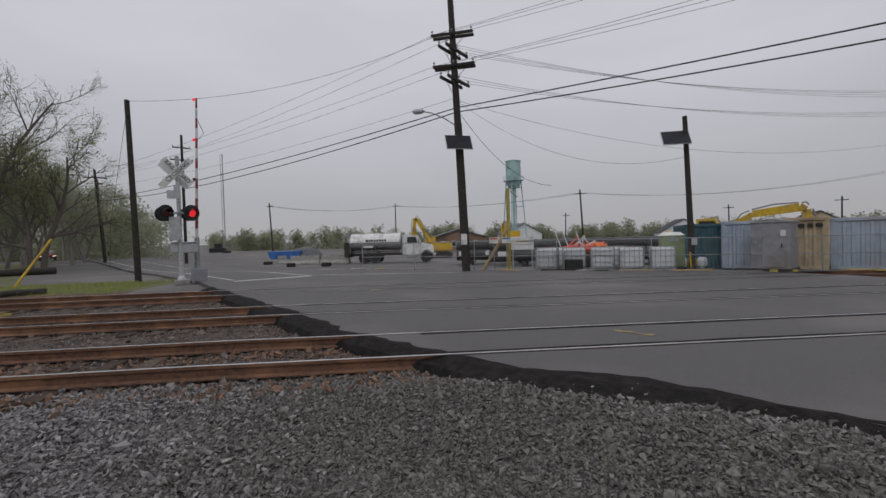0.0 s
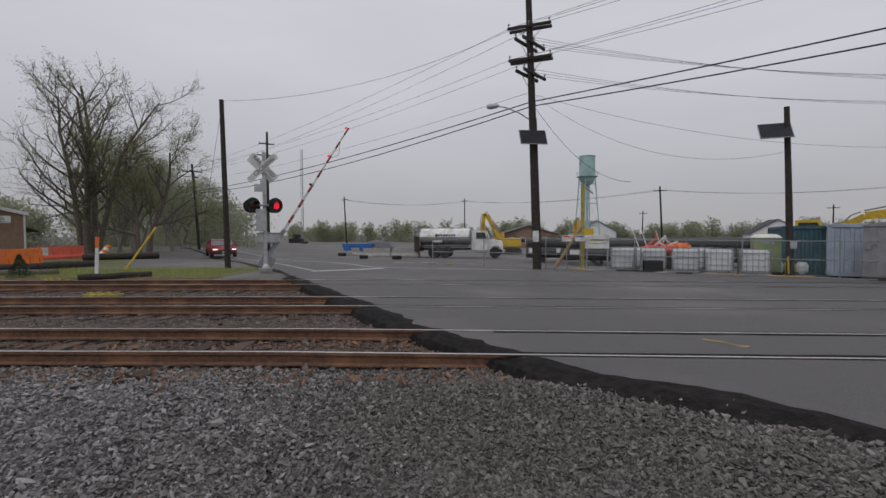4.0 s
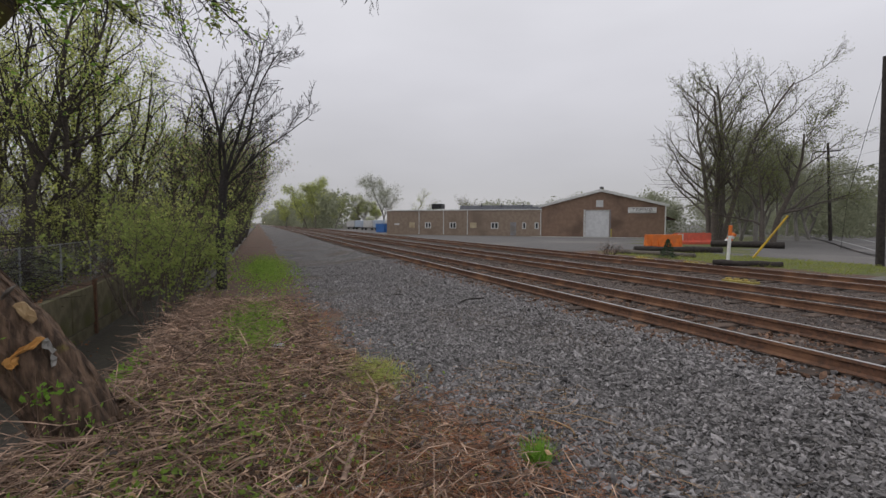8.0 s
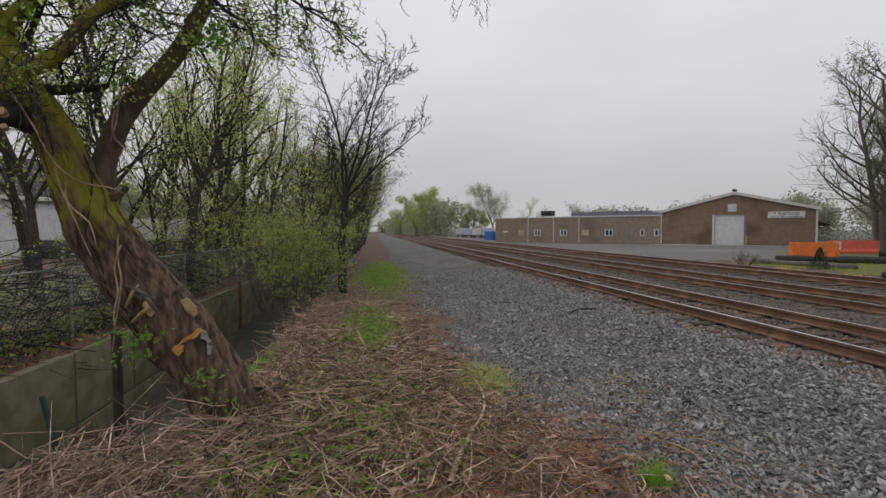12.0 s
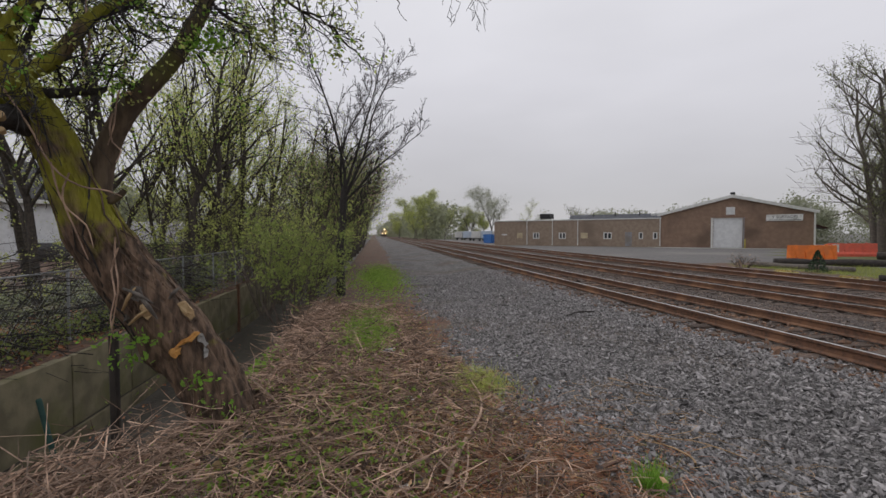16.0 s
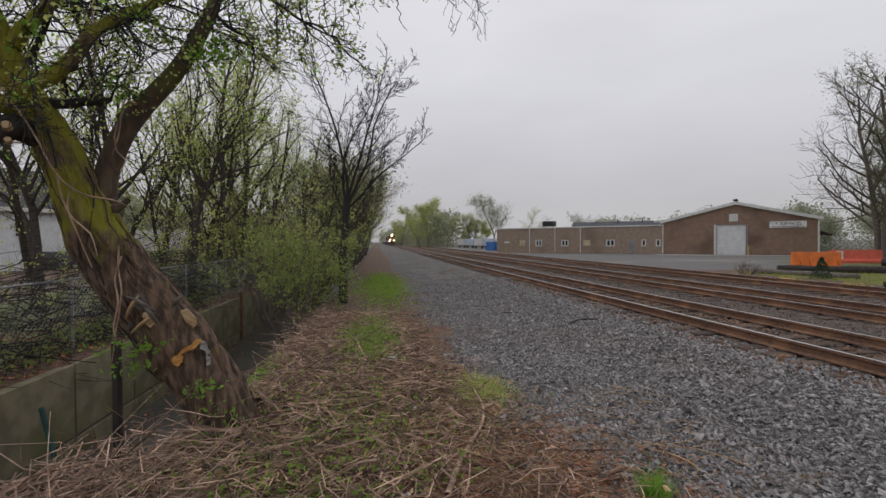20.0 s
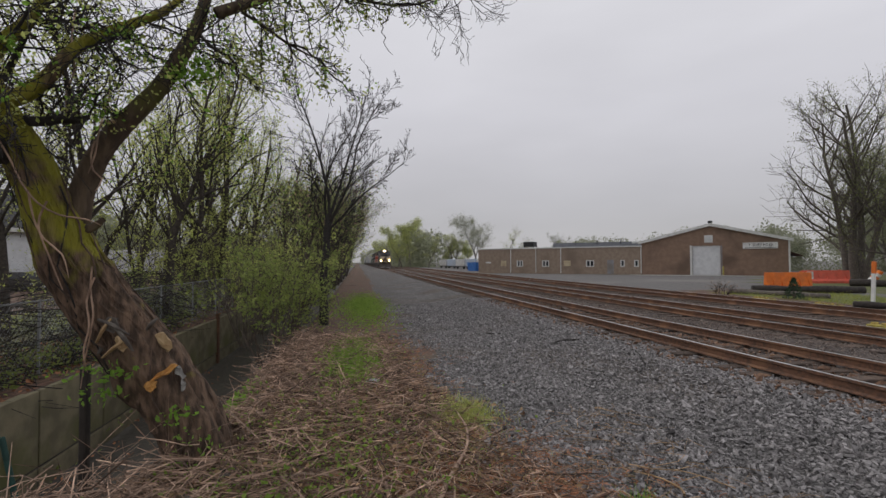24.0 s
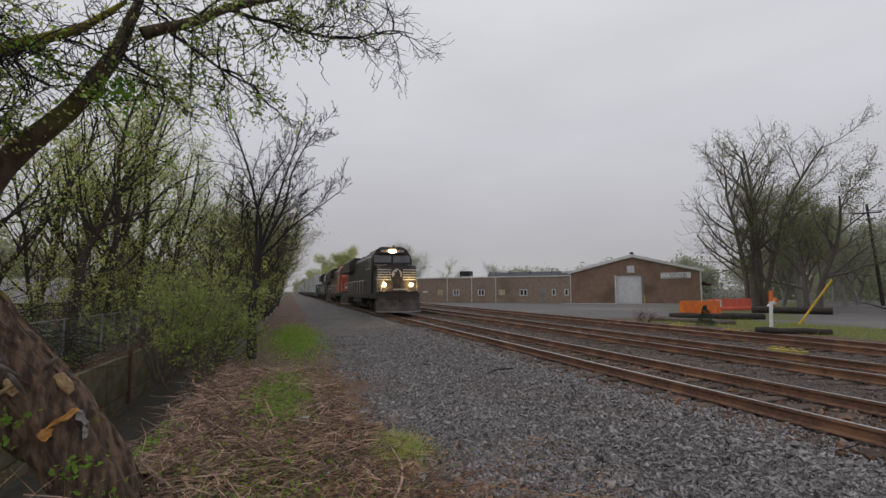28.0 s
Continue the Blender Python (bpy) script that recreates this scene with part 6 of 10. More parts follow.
container(pose(21.6, 18.9, gz(21, 18.9) - 0.1, 0, 0, -46), 2.3, 5.0, 2.1, M_BLUEBOX, "pale blue corrugated storage container")
container(pose(23.6, 20.2, gz(23.6, 20) - 0.1, 0, 0, -46), 1.6, 5.0, 2.1, M_BLUEBOX, "pale blue corrugated storage container")
for k in range(6):
    x, y = 14.5 + 0.42 * (k % 3), 21.4 - 0.16 * (k % 3) + 0.4 * (k // 3)
    stack_thing("sand_bag", "yellow and white filled bulk bag", "sack", pose(x, y, gz(x, y) - 0.1, 0, 0, 20 * k), [("bag", Shape().lathe([(0.2, 0), (0.27, 0.15), (0.28, 0.38), (0.2, 0.52), (0.08, 0.6)], 10), M_YTIMBER if k % 2 else M_PLASTIC, "")], "bulk bags")


# ---- office trailer ----
tr = thing("office_trailer", "white site office trailer with small windows on steel wheels", "site trailer", pose(37.4, 23.7, -0.80, 0, 1.0, -33.5))
part("body", Shape().box((0, 0, 1.72), (10.4, 3.0, 2.5), ch=0.03), M_TRAILER, tr)
part("roof", Shape().box((0, 0, 3.0), (10.5, 3.1, 0.08), ch=0.02), M_TRIM, tr)
part("chassis", Shape().box((0, 0, 0.38), (10.2, 1.4, 0.22)), M_UNDER, tr)
for k in range(26):
    part("siding_seam", Shape().box((-5.0 + 0.4 * k, -1.507, 1.72), (0.02, 0.016, 2.44)), M_TRAILER, tr)
for x in (-3.2, 0.3, 3.6):
    w = part("window_frame", Shape().box((x, -1.52, 1.95), (0.95, 0.05, 0.8), ch=0.01), M_GALV, tr)
    part("pane", Shape().box((x, -1.55, 1.95), (0.82, 0.02, 0.68)), M_GLASS, w)
for x in (-4.75, 0.3):
    part("badge", Shape().box((x, -1.52, 2.75), (0.42, 0.02, 0.42)), M_BLUETARP, tr, "small blue company badge")
part("end_door", Shape().box((-5.22, 0.3, 1.5), (0.04, 0.85, 1.95), ch=0.01), M_TRAILER, tr)
part("air_conditioner", Shape().box((-5.4, -0.8, 1.6), (0.35, 0.7, 0.8), ch=0.03), M_TANBOX, tr)
for x in (-3.9, -2.2, -0.6, 0.9, 2.4, 3.9):
    part("wheel", Shape().lathe([(0.34, -0.12), (0.36, 0), (0.34, 0.12)], 14, pose(x, -1.1, 0.34, 90)), M_RUBBER, tr)
    part("support", Shape().box((x + 0.7, -1.2, 0.25), (0.12, 0.12, 0.5)), M_CONC_PALE, tr)


# ---- vehicles and machines of the yard ----
def wheel(parent, x, y, z, r, w, side=-1, rim_mat=M_GALV):
    t = part("tyre", Shape().lathe([(r * 0.62, -w / 2), (r * 0.95, -w / 2), (r, -w / 3), (r, w / 3), (r * 0.95, w / 2), (r * 0.62, w / 2)], 22, pose(x, y, z, 90)), M_RUBBER, parent, "black tyre", smooth=False)
    part("rim", Shape().lathe([(r * 0.6, -w * 0.3), (r * 0.6, w * 0.42), (r * 0.3, w * 0.30), (r * 0.22, w * 0.46), (0.02, w * 0.46)], 16, pose(x, y, z, 90 if side < 0 else -90)), rim_mat, t, "steel rim")
    return t


def tank_truck():
    x, y = 0.9, 44.5
    t = thing("tank_truck", "white cab tank truck with a polished steel water tank", "truck", pose(x, y, gz(x, y) - 0.1, 0, 0, -8))
    part("chassis", Shape().box((-0.4, 0, 0.82), (7.0, 0.9, 0.24)), M_UNDER, t)
    n = 20
    sh = Shape()
    prof = [(math.cos(a) * 1.12, 1.95 + math.sin(a) * 0.78) for a in (2 * math.pi * k / n for k in range(n))]
    sh.prism(prof, -3.9, 0.75, "x")
    part("tank", sh, M_CHROME, t, "polished oval steel tank", smooth=False)
    cover = [(math.cos(a) * 1.135, 1.95 + math.sin(a) * 0.795) for a in (math.pi * (k / 12 * 1.0 + 0.0) for k in range(13))]
    part("tank_jacket", Shape().prism(cover, -3.85, 0.7, "x"), M_WHITE, t, "white upper half of the tank")
    for xx in (-3.9, -1.6, 0.75):
        part("tank_band", Shape().prism([(p * 1.015, 1.95 + (q - 1.95) * 1.02) for p, q in prof], xx - 0.05, xx + 0.05, "x"), M_GALV, t)
    part("tank_top_walkway", Shape().box((-1.6, 0, 2.76), (4.2, 0.6, 0.08)), M_WHITE, t)
    part("rear_platform", Shape().box((-4.2, 0, 1.3), (0.5, 2.0, 1.4), ch=0.04), M_UNDER, t)
    part("ladder", Shape().box((-4.0, -0.9, 1.9), (0.25, 0.08, 1.9)), M_GALV, t)
    for k, wd in enumerate((0.22, 0.16, 0.17, 0.16, 0.18, 0.15, 0.16, 0.17)):
        part("tank_lettering", Shape().box((-2.3 + 0.24 * k, -1.125, 2.1), (wd, 0.01, 0.26 if k == 0 else 0.2)), M_BLACK, t, "dark company lettering as bars")
    part("tank_badge", Shape().box((-2.2, -1.06, 1.55), (0.9, 0.01, 0.16)), M_WHITE, t)
    part("cab", Shape().prism([(1.0, 0.75), (2.5, 0.75), (2.5, 1.75), (2.25, 2.5), (1.0, 2.55)], -1.05, 1.05), M_WHITE, t, "white cab")
    part("bonnet", Shape().prism([(2.5, 0.75), (3.75, 0.8), (3.75, 1.35), (3.5, 1.6), (2.5, 1.75)], -0.85, 0.85), M_WHITE, t, "white sloping bonnet")
    part("side_window", Shape().prism([(1.4, 1.75), (2.35, 1.75), (2.18, 2.35), (1.4, 2.35)], -1.065, -1.05), M_GLASS, t)
    part("windscreen", Shape().prism([(2.5, 1.77), (2.52, 1.77), (2.28, 2.46), (2.26, 2.46)], -0.9, 0.9), M_GLASS, t)
    part("door_step", Shape().box((1.8, -0.95, 0.6), (1.0, 0.3, 0.3), ch=0.03), M_GALV, t)
    part("bumper", Shape().box((3.85, 0, 0.62), (0.2, 2.1, 0.3), ch=0.04), M_CHROME, t)
    part("front_mudguard", Shape().prism([(2.55, 0.65), (2.65, 1.1), (2.95, 1.3), (3.4, 1.3), (3.7, 1.0), (3.72, 0.8), (3.4, 1.12), (2.95, 1.12), (2.75, 0.95)], -1.12, -0.8), M_WHITE, t)
    part("mirror", Shape().box((2.45, -1.25, 1.95), (0.06, 0.16, 0.4), ch=0.02), M_BLACK, t)
    part("exhaust", Shape().tube([(0.9, -0.85, 0.8), (0.9, -0.85, 2.75)], 0.07, 8), M_CHROME, t)
    part("lower_tank_rail", Shape().box((-1.6, -1.0, 1.1), (4.6, 0.1, 0.12)), M_UNDER, t)
    for xx in (-2.6, -1.55):
        for yy in (-0.95, 0.95):
            wheel(t, xx, yy, 0.5, 0.5, 0.35, 1 if yy > 0 else -1)
    for yy in (-0.98, 0.98):
        wheel(t, 3.1, yy, 0.5, 0.5, 0.28, 1 if yy > 0 else -1)


tank_truck()


def excavator(m, label, arm):
    e = thing("excavator", label, "excavator", m, "yard machines")
    for y in (-1.1, 1.1):
        part("crawler_track", Shape().prism([(-1.9, 0.15), (-1.6, 0), (1.6, 0), (1.9, 0.15), (1.9, 0.6), (1.6, 0.8), (-1.6, 0.8), (-1.9, 0.6)], y - 0.28, y + 0.28), M_UNDER, e)
    part("house", Shape().box((-0.4, 0.15, 1.55), (2.9, 2.3, 1.1), ch=0.06), M_YELLOW, e, "yellow engine house")
    part("cab", Shape().prism([(0.2, 1.0), (1.7, 1.0), (1.7, 1.9), (1.3, 2.85), (0.2, 2.85)], -1.15, -0.2), M_YELLOW, e)
    part("cab_glass", Shape().prism([(0.35, 1.6), (1.62, 1.6), (1.62, 1.9), (1.25, 2.7), (0.35, 2.7)], -1.165, -1.15), M_GLASS, e)
    pts = [Vector(p) for p in arm]
    for k, (a, b) in enumerate(zip(pts, pts[1:])):
        d = b - a
        mid = 0.5 * (a + b)
        side = Vector((-d.z, 0, d.x)).normalized()
        w0, w1 = (0.22, 0.26) if k % 2 == 0 else (0.26, 0.16)
        sh = Shape()
        for y in (-0.16, 0.16):
            for p, w in ((a, w0), (b, w1)):
                sh.v += [tuple(p + side * w + Vector((0, y, 0))), tuple(p - side * w + Vector((0, y, 0)))]
        sh.f = [(0, 1, 3, 2), (6, 7, 5, 4), (0, 4, 5, 1), (2, 3, 7, 6), (0, 2, 6, 4), (1, 5, 7, 3)]
        part("boom" if k < 2 else "stick", sh, M_YELLOW, e, "yellow boom section")
        part("hydraulic_ram", Shape().tube([a + side * 0.3, mid + side * 0.42, b + side * 0.3], 0.05, 6), M_GALV, e)
    part("bucket", Shape().prism([(pts[-1].x - 0.3, pts[-1].z + 0.1), (pts[-1].x + 0.35, pts[-1].z), (pts[-1].x + 0.5, pts[-1].z - 0.7), (pts[-1].x + 0.0, pts[-1].z - 0.95), (pts[-1].x - 0.35, pts[-1].z - 0.4)], -0.5, 0.5), M_YELLOW, e, "yellow digging bucket")
    return e


excavator(pose(6.9, 63, gz(7, 63) - 0.1, 0, 0, 180), "yellow excavator with its boom raised in a peak", [(0.6, 0, 1.7), (2.6, 0, 5.2), (2.9, 0, 5.35), (3.1, 0, 3.4)])
excavator(pose(21.2, 30.0, gz(20.6, 30.4) - 0.1, 0, 0, -40), "yellow excavator with its arm stretched out behind the containers", [(0.7, 0, 1.7), (2.6, 0, 2.5), (3.3, 0, 3.05), (5.7, 0, 3.35), (6.05, 0, 3.2), (6.15, 0, 2.0)])
excavator(pose(12.2, 45, gz(14, 45) - 0.1, 0, 0, 90), "yellow and green excavator behind the pipes", [(0.7, 0, 1.9), (1.5, 0, 3.6), (2.4, 0, 3.4), (2.6, 0, 2.0)])
# Articulated dump truck.
dt = thing("dump_truck", "yellow articulated dump truck with a dark cab", "dump truck", pose(53.5, 24.2, gz(53.5, 24.2) - 0.1, 0, 0, 152), "yard machines")
part("bed", Shape().prism([(-4.2, 1.6), (-0.4, 1.4), (-0.2, 2.9), (-4.6, 2.6), (-5.2, 2.2)], -1.4, 1.4), M_YELLOW, dt, "yellow dump bed")
part("bonnet", Shape().prism([(2.0, 0.9), (4.0, 0.8), (4.0, 1.6), (3.6, 2.0), (2.0, 2.1)], -1.2, 1.2), M_YELLOW, dt)
part("cab", Shape().prism([(0.5, 0.9), (2.1, 0.9), (2.1, 2.2), (1.9, 3.2), (0.5, 3.2)], -0.9, 0.9), M_YELLOW, dt)
part("cab_glass", Shape().prism([(0.65, 2.0), (2.05, 2.0), (1.85, 3.0), (0.65, 3.0)], -0.93, 0.93), M_GLASS, dt)
part("frame", Shape().box((-0.6, 0, 1.0), (8.0, 0.9, 0.4)), M_UNDER, dt)
for x in (-3.6, -2.0, 2.9):
    for y in (-1.15, 1.15):
        wheel(dt, x, y, 0.8, 0.8, 0.55, 1 if y > 0 else -1, M_YELLOW)


# ---- pipes, sign, poles and odds and ends ----
def pipe_rack(m, long, n, r, label):
    t = thing("pipe_stack", label, "pipes", m, "stacked pipes")
    for k in range(n):
        z = r + (k % 2) * 1.65 * r + 0.35
        y = (k // 2) * 2.1 * r + (k % 2) * r
        sh = Shape()
        for q in range(17):
            a = 2 * math.pi * q / 16
            for rr in (r, r * 0.9):
                for x in (-long / 2, long / 2):
                    sh.v.append((x, y + rr * math.cos(a), z + rr * math.sin(a)))
        for q in range(16):
            i = 4 * q
            sh.f += [(i, i + 1, i + 5, i + 4), (i + 2, i + 6, i + 7, i + 3), (i, i + 4, i + 6, i + 2), (i + 1, i + 3, i + 7, i + 5)]
        part("pipe", sh, M_PIPE, t, "large black plastic pipe")
    for x in (-long * 0.3, long * 0.3):
        part("timber_bearer", Shape().box((x, 0.6, 0.18), (0.3, n * r * 1.4 + 1, 0.36)), M_POLE, t)
    for x in (-long * 0.42, -long * 0.1, long * 0.22, long * 0.45):
        part("tag", Shape().box((x, -r - 0.02, r + 0.5), (0.7, 0.02, 0.35)), M_WHITE, t, "white paper tag")
    return t


pipe_rack(pose(13.5, 31.0, gz(13.5, 31) - 0.1, 0, 0, -20), 12.5, 4, 0.42, "stack of large black plastic pipes on timber bearers")
pipe_rack(pose(9.0, 36.5, gz(9, 36.5) - 0.1, 0, 0, -8), 6.5, 3, 0.42, "stack of large black plastic pipes on timber bearers")
sg = thing("site_sign", "white site notice board on timber posts by the fence", "sign", pose(6.75, 21.75, gz(6.7, 21.7) - 0.1, 0, 0, -20))
part("board", Shape().box((0, 0, 1.35), (1.05, 0.04, 0.62), ch=0.01), M_WHITE, sg)
part("writing_line", Shape().box((0, -0.025, 1.42), (0.6, 0.006, 0.05)), M_YLINE, sg)
part("writing_line", Shape().box((0, -0.025, 1.28), (0.75, 0.006, 0.03)), M_GREYBOX, sg)
for x in (-0.45, 0.45):
    part("sign_post", Shape().box((x, 0.04, 0.55), (0.07, 0.07, 1.3)), M_GALV, sg)
sg2 = thing("small_sign", "small white notice plates wired to the fence", "sign", pose(5.75, 22.05, gz(5.7, 22) - 0.1, 0, 0, -22))
for x, mm in ((-0.3, M_WHITE), (0.3, M_WHITE)):
    part("plate", Shape().box((x, 0, 1.5), (0.42, 0.02, 0.28)), mm, sg2)
    part("band", Shape().box((x, -0.013, 1.58), (0.36, 0.004, 0.06)), M_REDPLASTIC if x < 0 else M_BLUETARP, sg2)
    part("stake", Shape().tube([(x, 0.02, 0), (x, 0.02, 1.66)], 0.02, 6), M_GALV, sg2)
tp = thing("timber_mast", "yellow-painted timber mast with a slanting prop behind the fence", "mast", pose(6.3, 22.5, gz(6.3, 22.5) - 0.1))
part("mast", Shape().box((0, 0, 2.0), (0.15, 0.15, 4.0), ch=0.02), M_YTIMBER, tp)
part("prop", Shape().tube([(-1.3, 0.2, 0), (-0.1, 0, 2.0)], 0.08, 6), M_CUTWOOD, tp)
part("bracket", Shape().tube([(0.1, 0, 3.9), (0.5, 0.1, 3.6)], 0.03, 6), M_GALV, tp)
tower = thing("water_tower", "pale teal elevated water tank on tall braced legs", "water tower", pose(30.0, 108.3, -1.4))
R, zb = 1.75, 13.8
part("tank", Shape().lathe([(0.1, zb), (0.9, zb + 0.25), (1.5, zb + 0.9), (R, zb + 1.9), (R, zb + 6.6)], 28), M_TEALTANK, tower, "teal riveted tank", smooth=False)
part("tank_roof", Shape().lathe([(R + 0.12, zb + 6.6), (R + 0.1, zb + 6.7), (0.1, zb + 7.15)], 28), M_TEALTANK, tower)
part("balcony", Shape().lathe([(R + 0.1, zb + 2.0), (R + 0.6, zb + 2.0), (R + 0.6, zb + 2.12), (R + 0.1, zb + 2.12)], 28), M_TEALTANK, tower)
part("balcony_rail", Shape().tube(ring(R + 0.58, 0, zb + 2.95), 0.05, 5), M_TEALTANK, tower)
for k in range(12):
    a = 2 * math.pi * k / 12
    part("balcony_post", Shape().tube([((R + 0.58) * math.cos(a), (R + 0.58) * math.sin(a), zb + 2.1), ((R + 0.58) * math.cos(a), (R + 0.58) * math.sin(a), zb + 2.95)], 0.04, 4), M_TEALTANK, tower)
legs = []
for k in range(4):
    a = math.pi / 4 + math.pi / 2 * k + 0.3
    lo, hi = (3.0 * math.cos(a), 3.0 * math.sin(a), 0), (1.75 * math.cos(a), 1.75 * math.sin(a), zb + 2.0)
    legs.append((Vector(lo), Vector(hi)))
    part("leg", Shape().tube([lo, hi], 0.13, 8), M_TEALTANK, tower)
for k in range(4):
    (a0, a1), (b0, b1) = legs[k], legs[(k + 1) % 4]
    for f in (0.3, 0.62, 0.9):
        part("strut", Shape().tube([a0.lerp(a1, f), b0.lerp(b1, f)], 0.06, 5), M_TEALTANK, tower)
    for f, g in ((0.0, 0.3), (0.3, 0.62), (0.62, 0.9)):
        part("tie_rod", Shape().tube([a0.lerp(a1, f), b0.lerp(b1, g)], 0.03, 4), M_TEALTANK, tower)
part("riser", Shape().tube([(0, 0, 0), (0, 0, zb + 0.2)], 0.28, 12), M_TEALTANK, tower)


def jersey(m, label="weathered grey concrete road barrier"):
    return stack_thing("concrete_barrier", label, "barrier", m, [("block", Shape().prism([(-0.3, 0), (0.3, 0), (0.3, 0.1), (0.12, 0.35), (0.08, 0.85), (-0.08, 0.85), (-0.12, 0.35), (-0.3, 0.1)], -1.4, 1.4, "x"), M_CONC_PALE, "")], "concrete barriers")


for x, y, a in ((-7.6, 46.5, -10), (-4.6, 45.6, -16), (-10.0, 52, 25)):
    jersey(pose(x, y, gz(x, y) - 0.1, 0, 0, a))
bt = stack_thing("covered_machine", "machine under a grey tarp with a blue skip beside it", "machine", pose(-10.5, 52.5, gz(-10, 52) - 0.1), [
    ("tarp_hump", Shape().lathe([(2.0, 0.3), (1.9, 0.8), (1.3, 1.4), (0.5, 1.6), (0.02, 1.65)], 14, pose(1.6, 2.0, 0)), M_ROOFGREY, "grey tarpaulin"),
    ("skip", Shape().prism([(-1.6, 0.5), (1.2, 0.5), (1.5, 1.3), (-1.9, 1.3)], -0.8, 0.8), M_BLUETARP, "blue steel skip")])
for x, y, mm in ((-4.8, 40.4, 0.42), (-7.9, 41.5, 0.38), (-11.8, 49.5, 0.45)):
    stack_thing("old_tyre", "old black tyre lying on the ground", "tyre", pose(x, y, gz(x, y) - 0.1), [("tyre", Shape().lathe([(mm * 0.6, 0.02), (mm * 0.95, 0.0), (mm, 0.1), (mm, 0.2), (mm * 0.95, 0.3), (mm * 0.6, 0.28)], 20), M_RUBBER, "")], "loose tyres")
rng = random.Random(11)
for k in range(16):
    x = rng.uniform(-3, 24)
    y = np.interp(x, [p[0] for p in FENCE], [p[1] for p in FENCE]) - rng.uniform(0.1, 0.8)
    stack_thing("timber_scrap", "scrap of sawn timber lying along the fence", "timber", pose(x, y, gz(x, y) - 0.06, 0, 0, rng.uniform(-60, 30)), [("plank", Shape().box((0, 0, 0.05), (rng.uniform(0.5, 2.0), rng.uniform(0.1, 0.3), rng.uniform(0.05, 0.12)), ch=0.01), rng.choice([M_CUTWOOD, M_CONC_PALE, M_POLE, M_YTIMBER]), "")], "scrap timber")
gen = stack_thing("small_loader", "dark compact loader far down the road", "loader", pose(-36, 105, gz(-36, 105) - 0.1), [("body", Shape().box((0, 0, 1.1), (3.0, 1.7, 1.0), ch=0.1), M_BLACK, ""), ("cab", Shape().box((0.2, 0, 2.0), (1.4, 1.3, 1.1), ch=0.08), M_BLACK, ""), ("loader_arm", Shape().box((1.9, 0, 0.7), (1.2, 1.6, 0.5), ch=0.05), M_UNDER, "")])


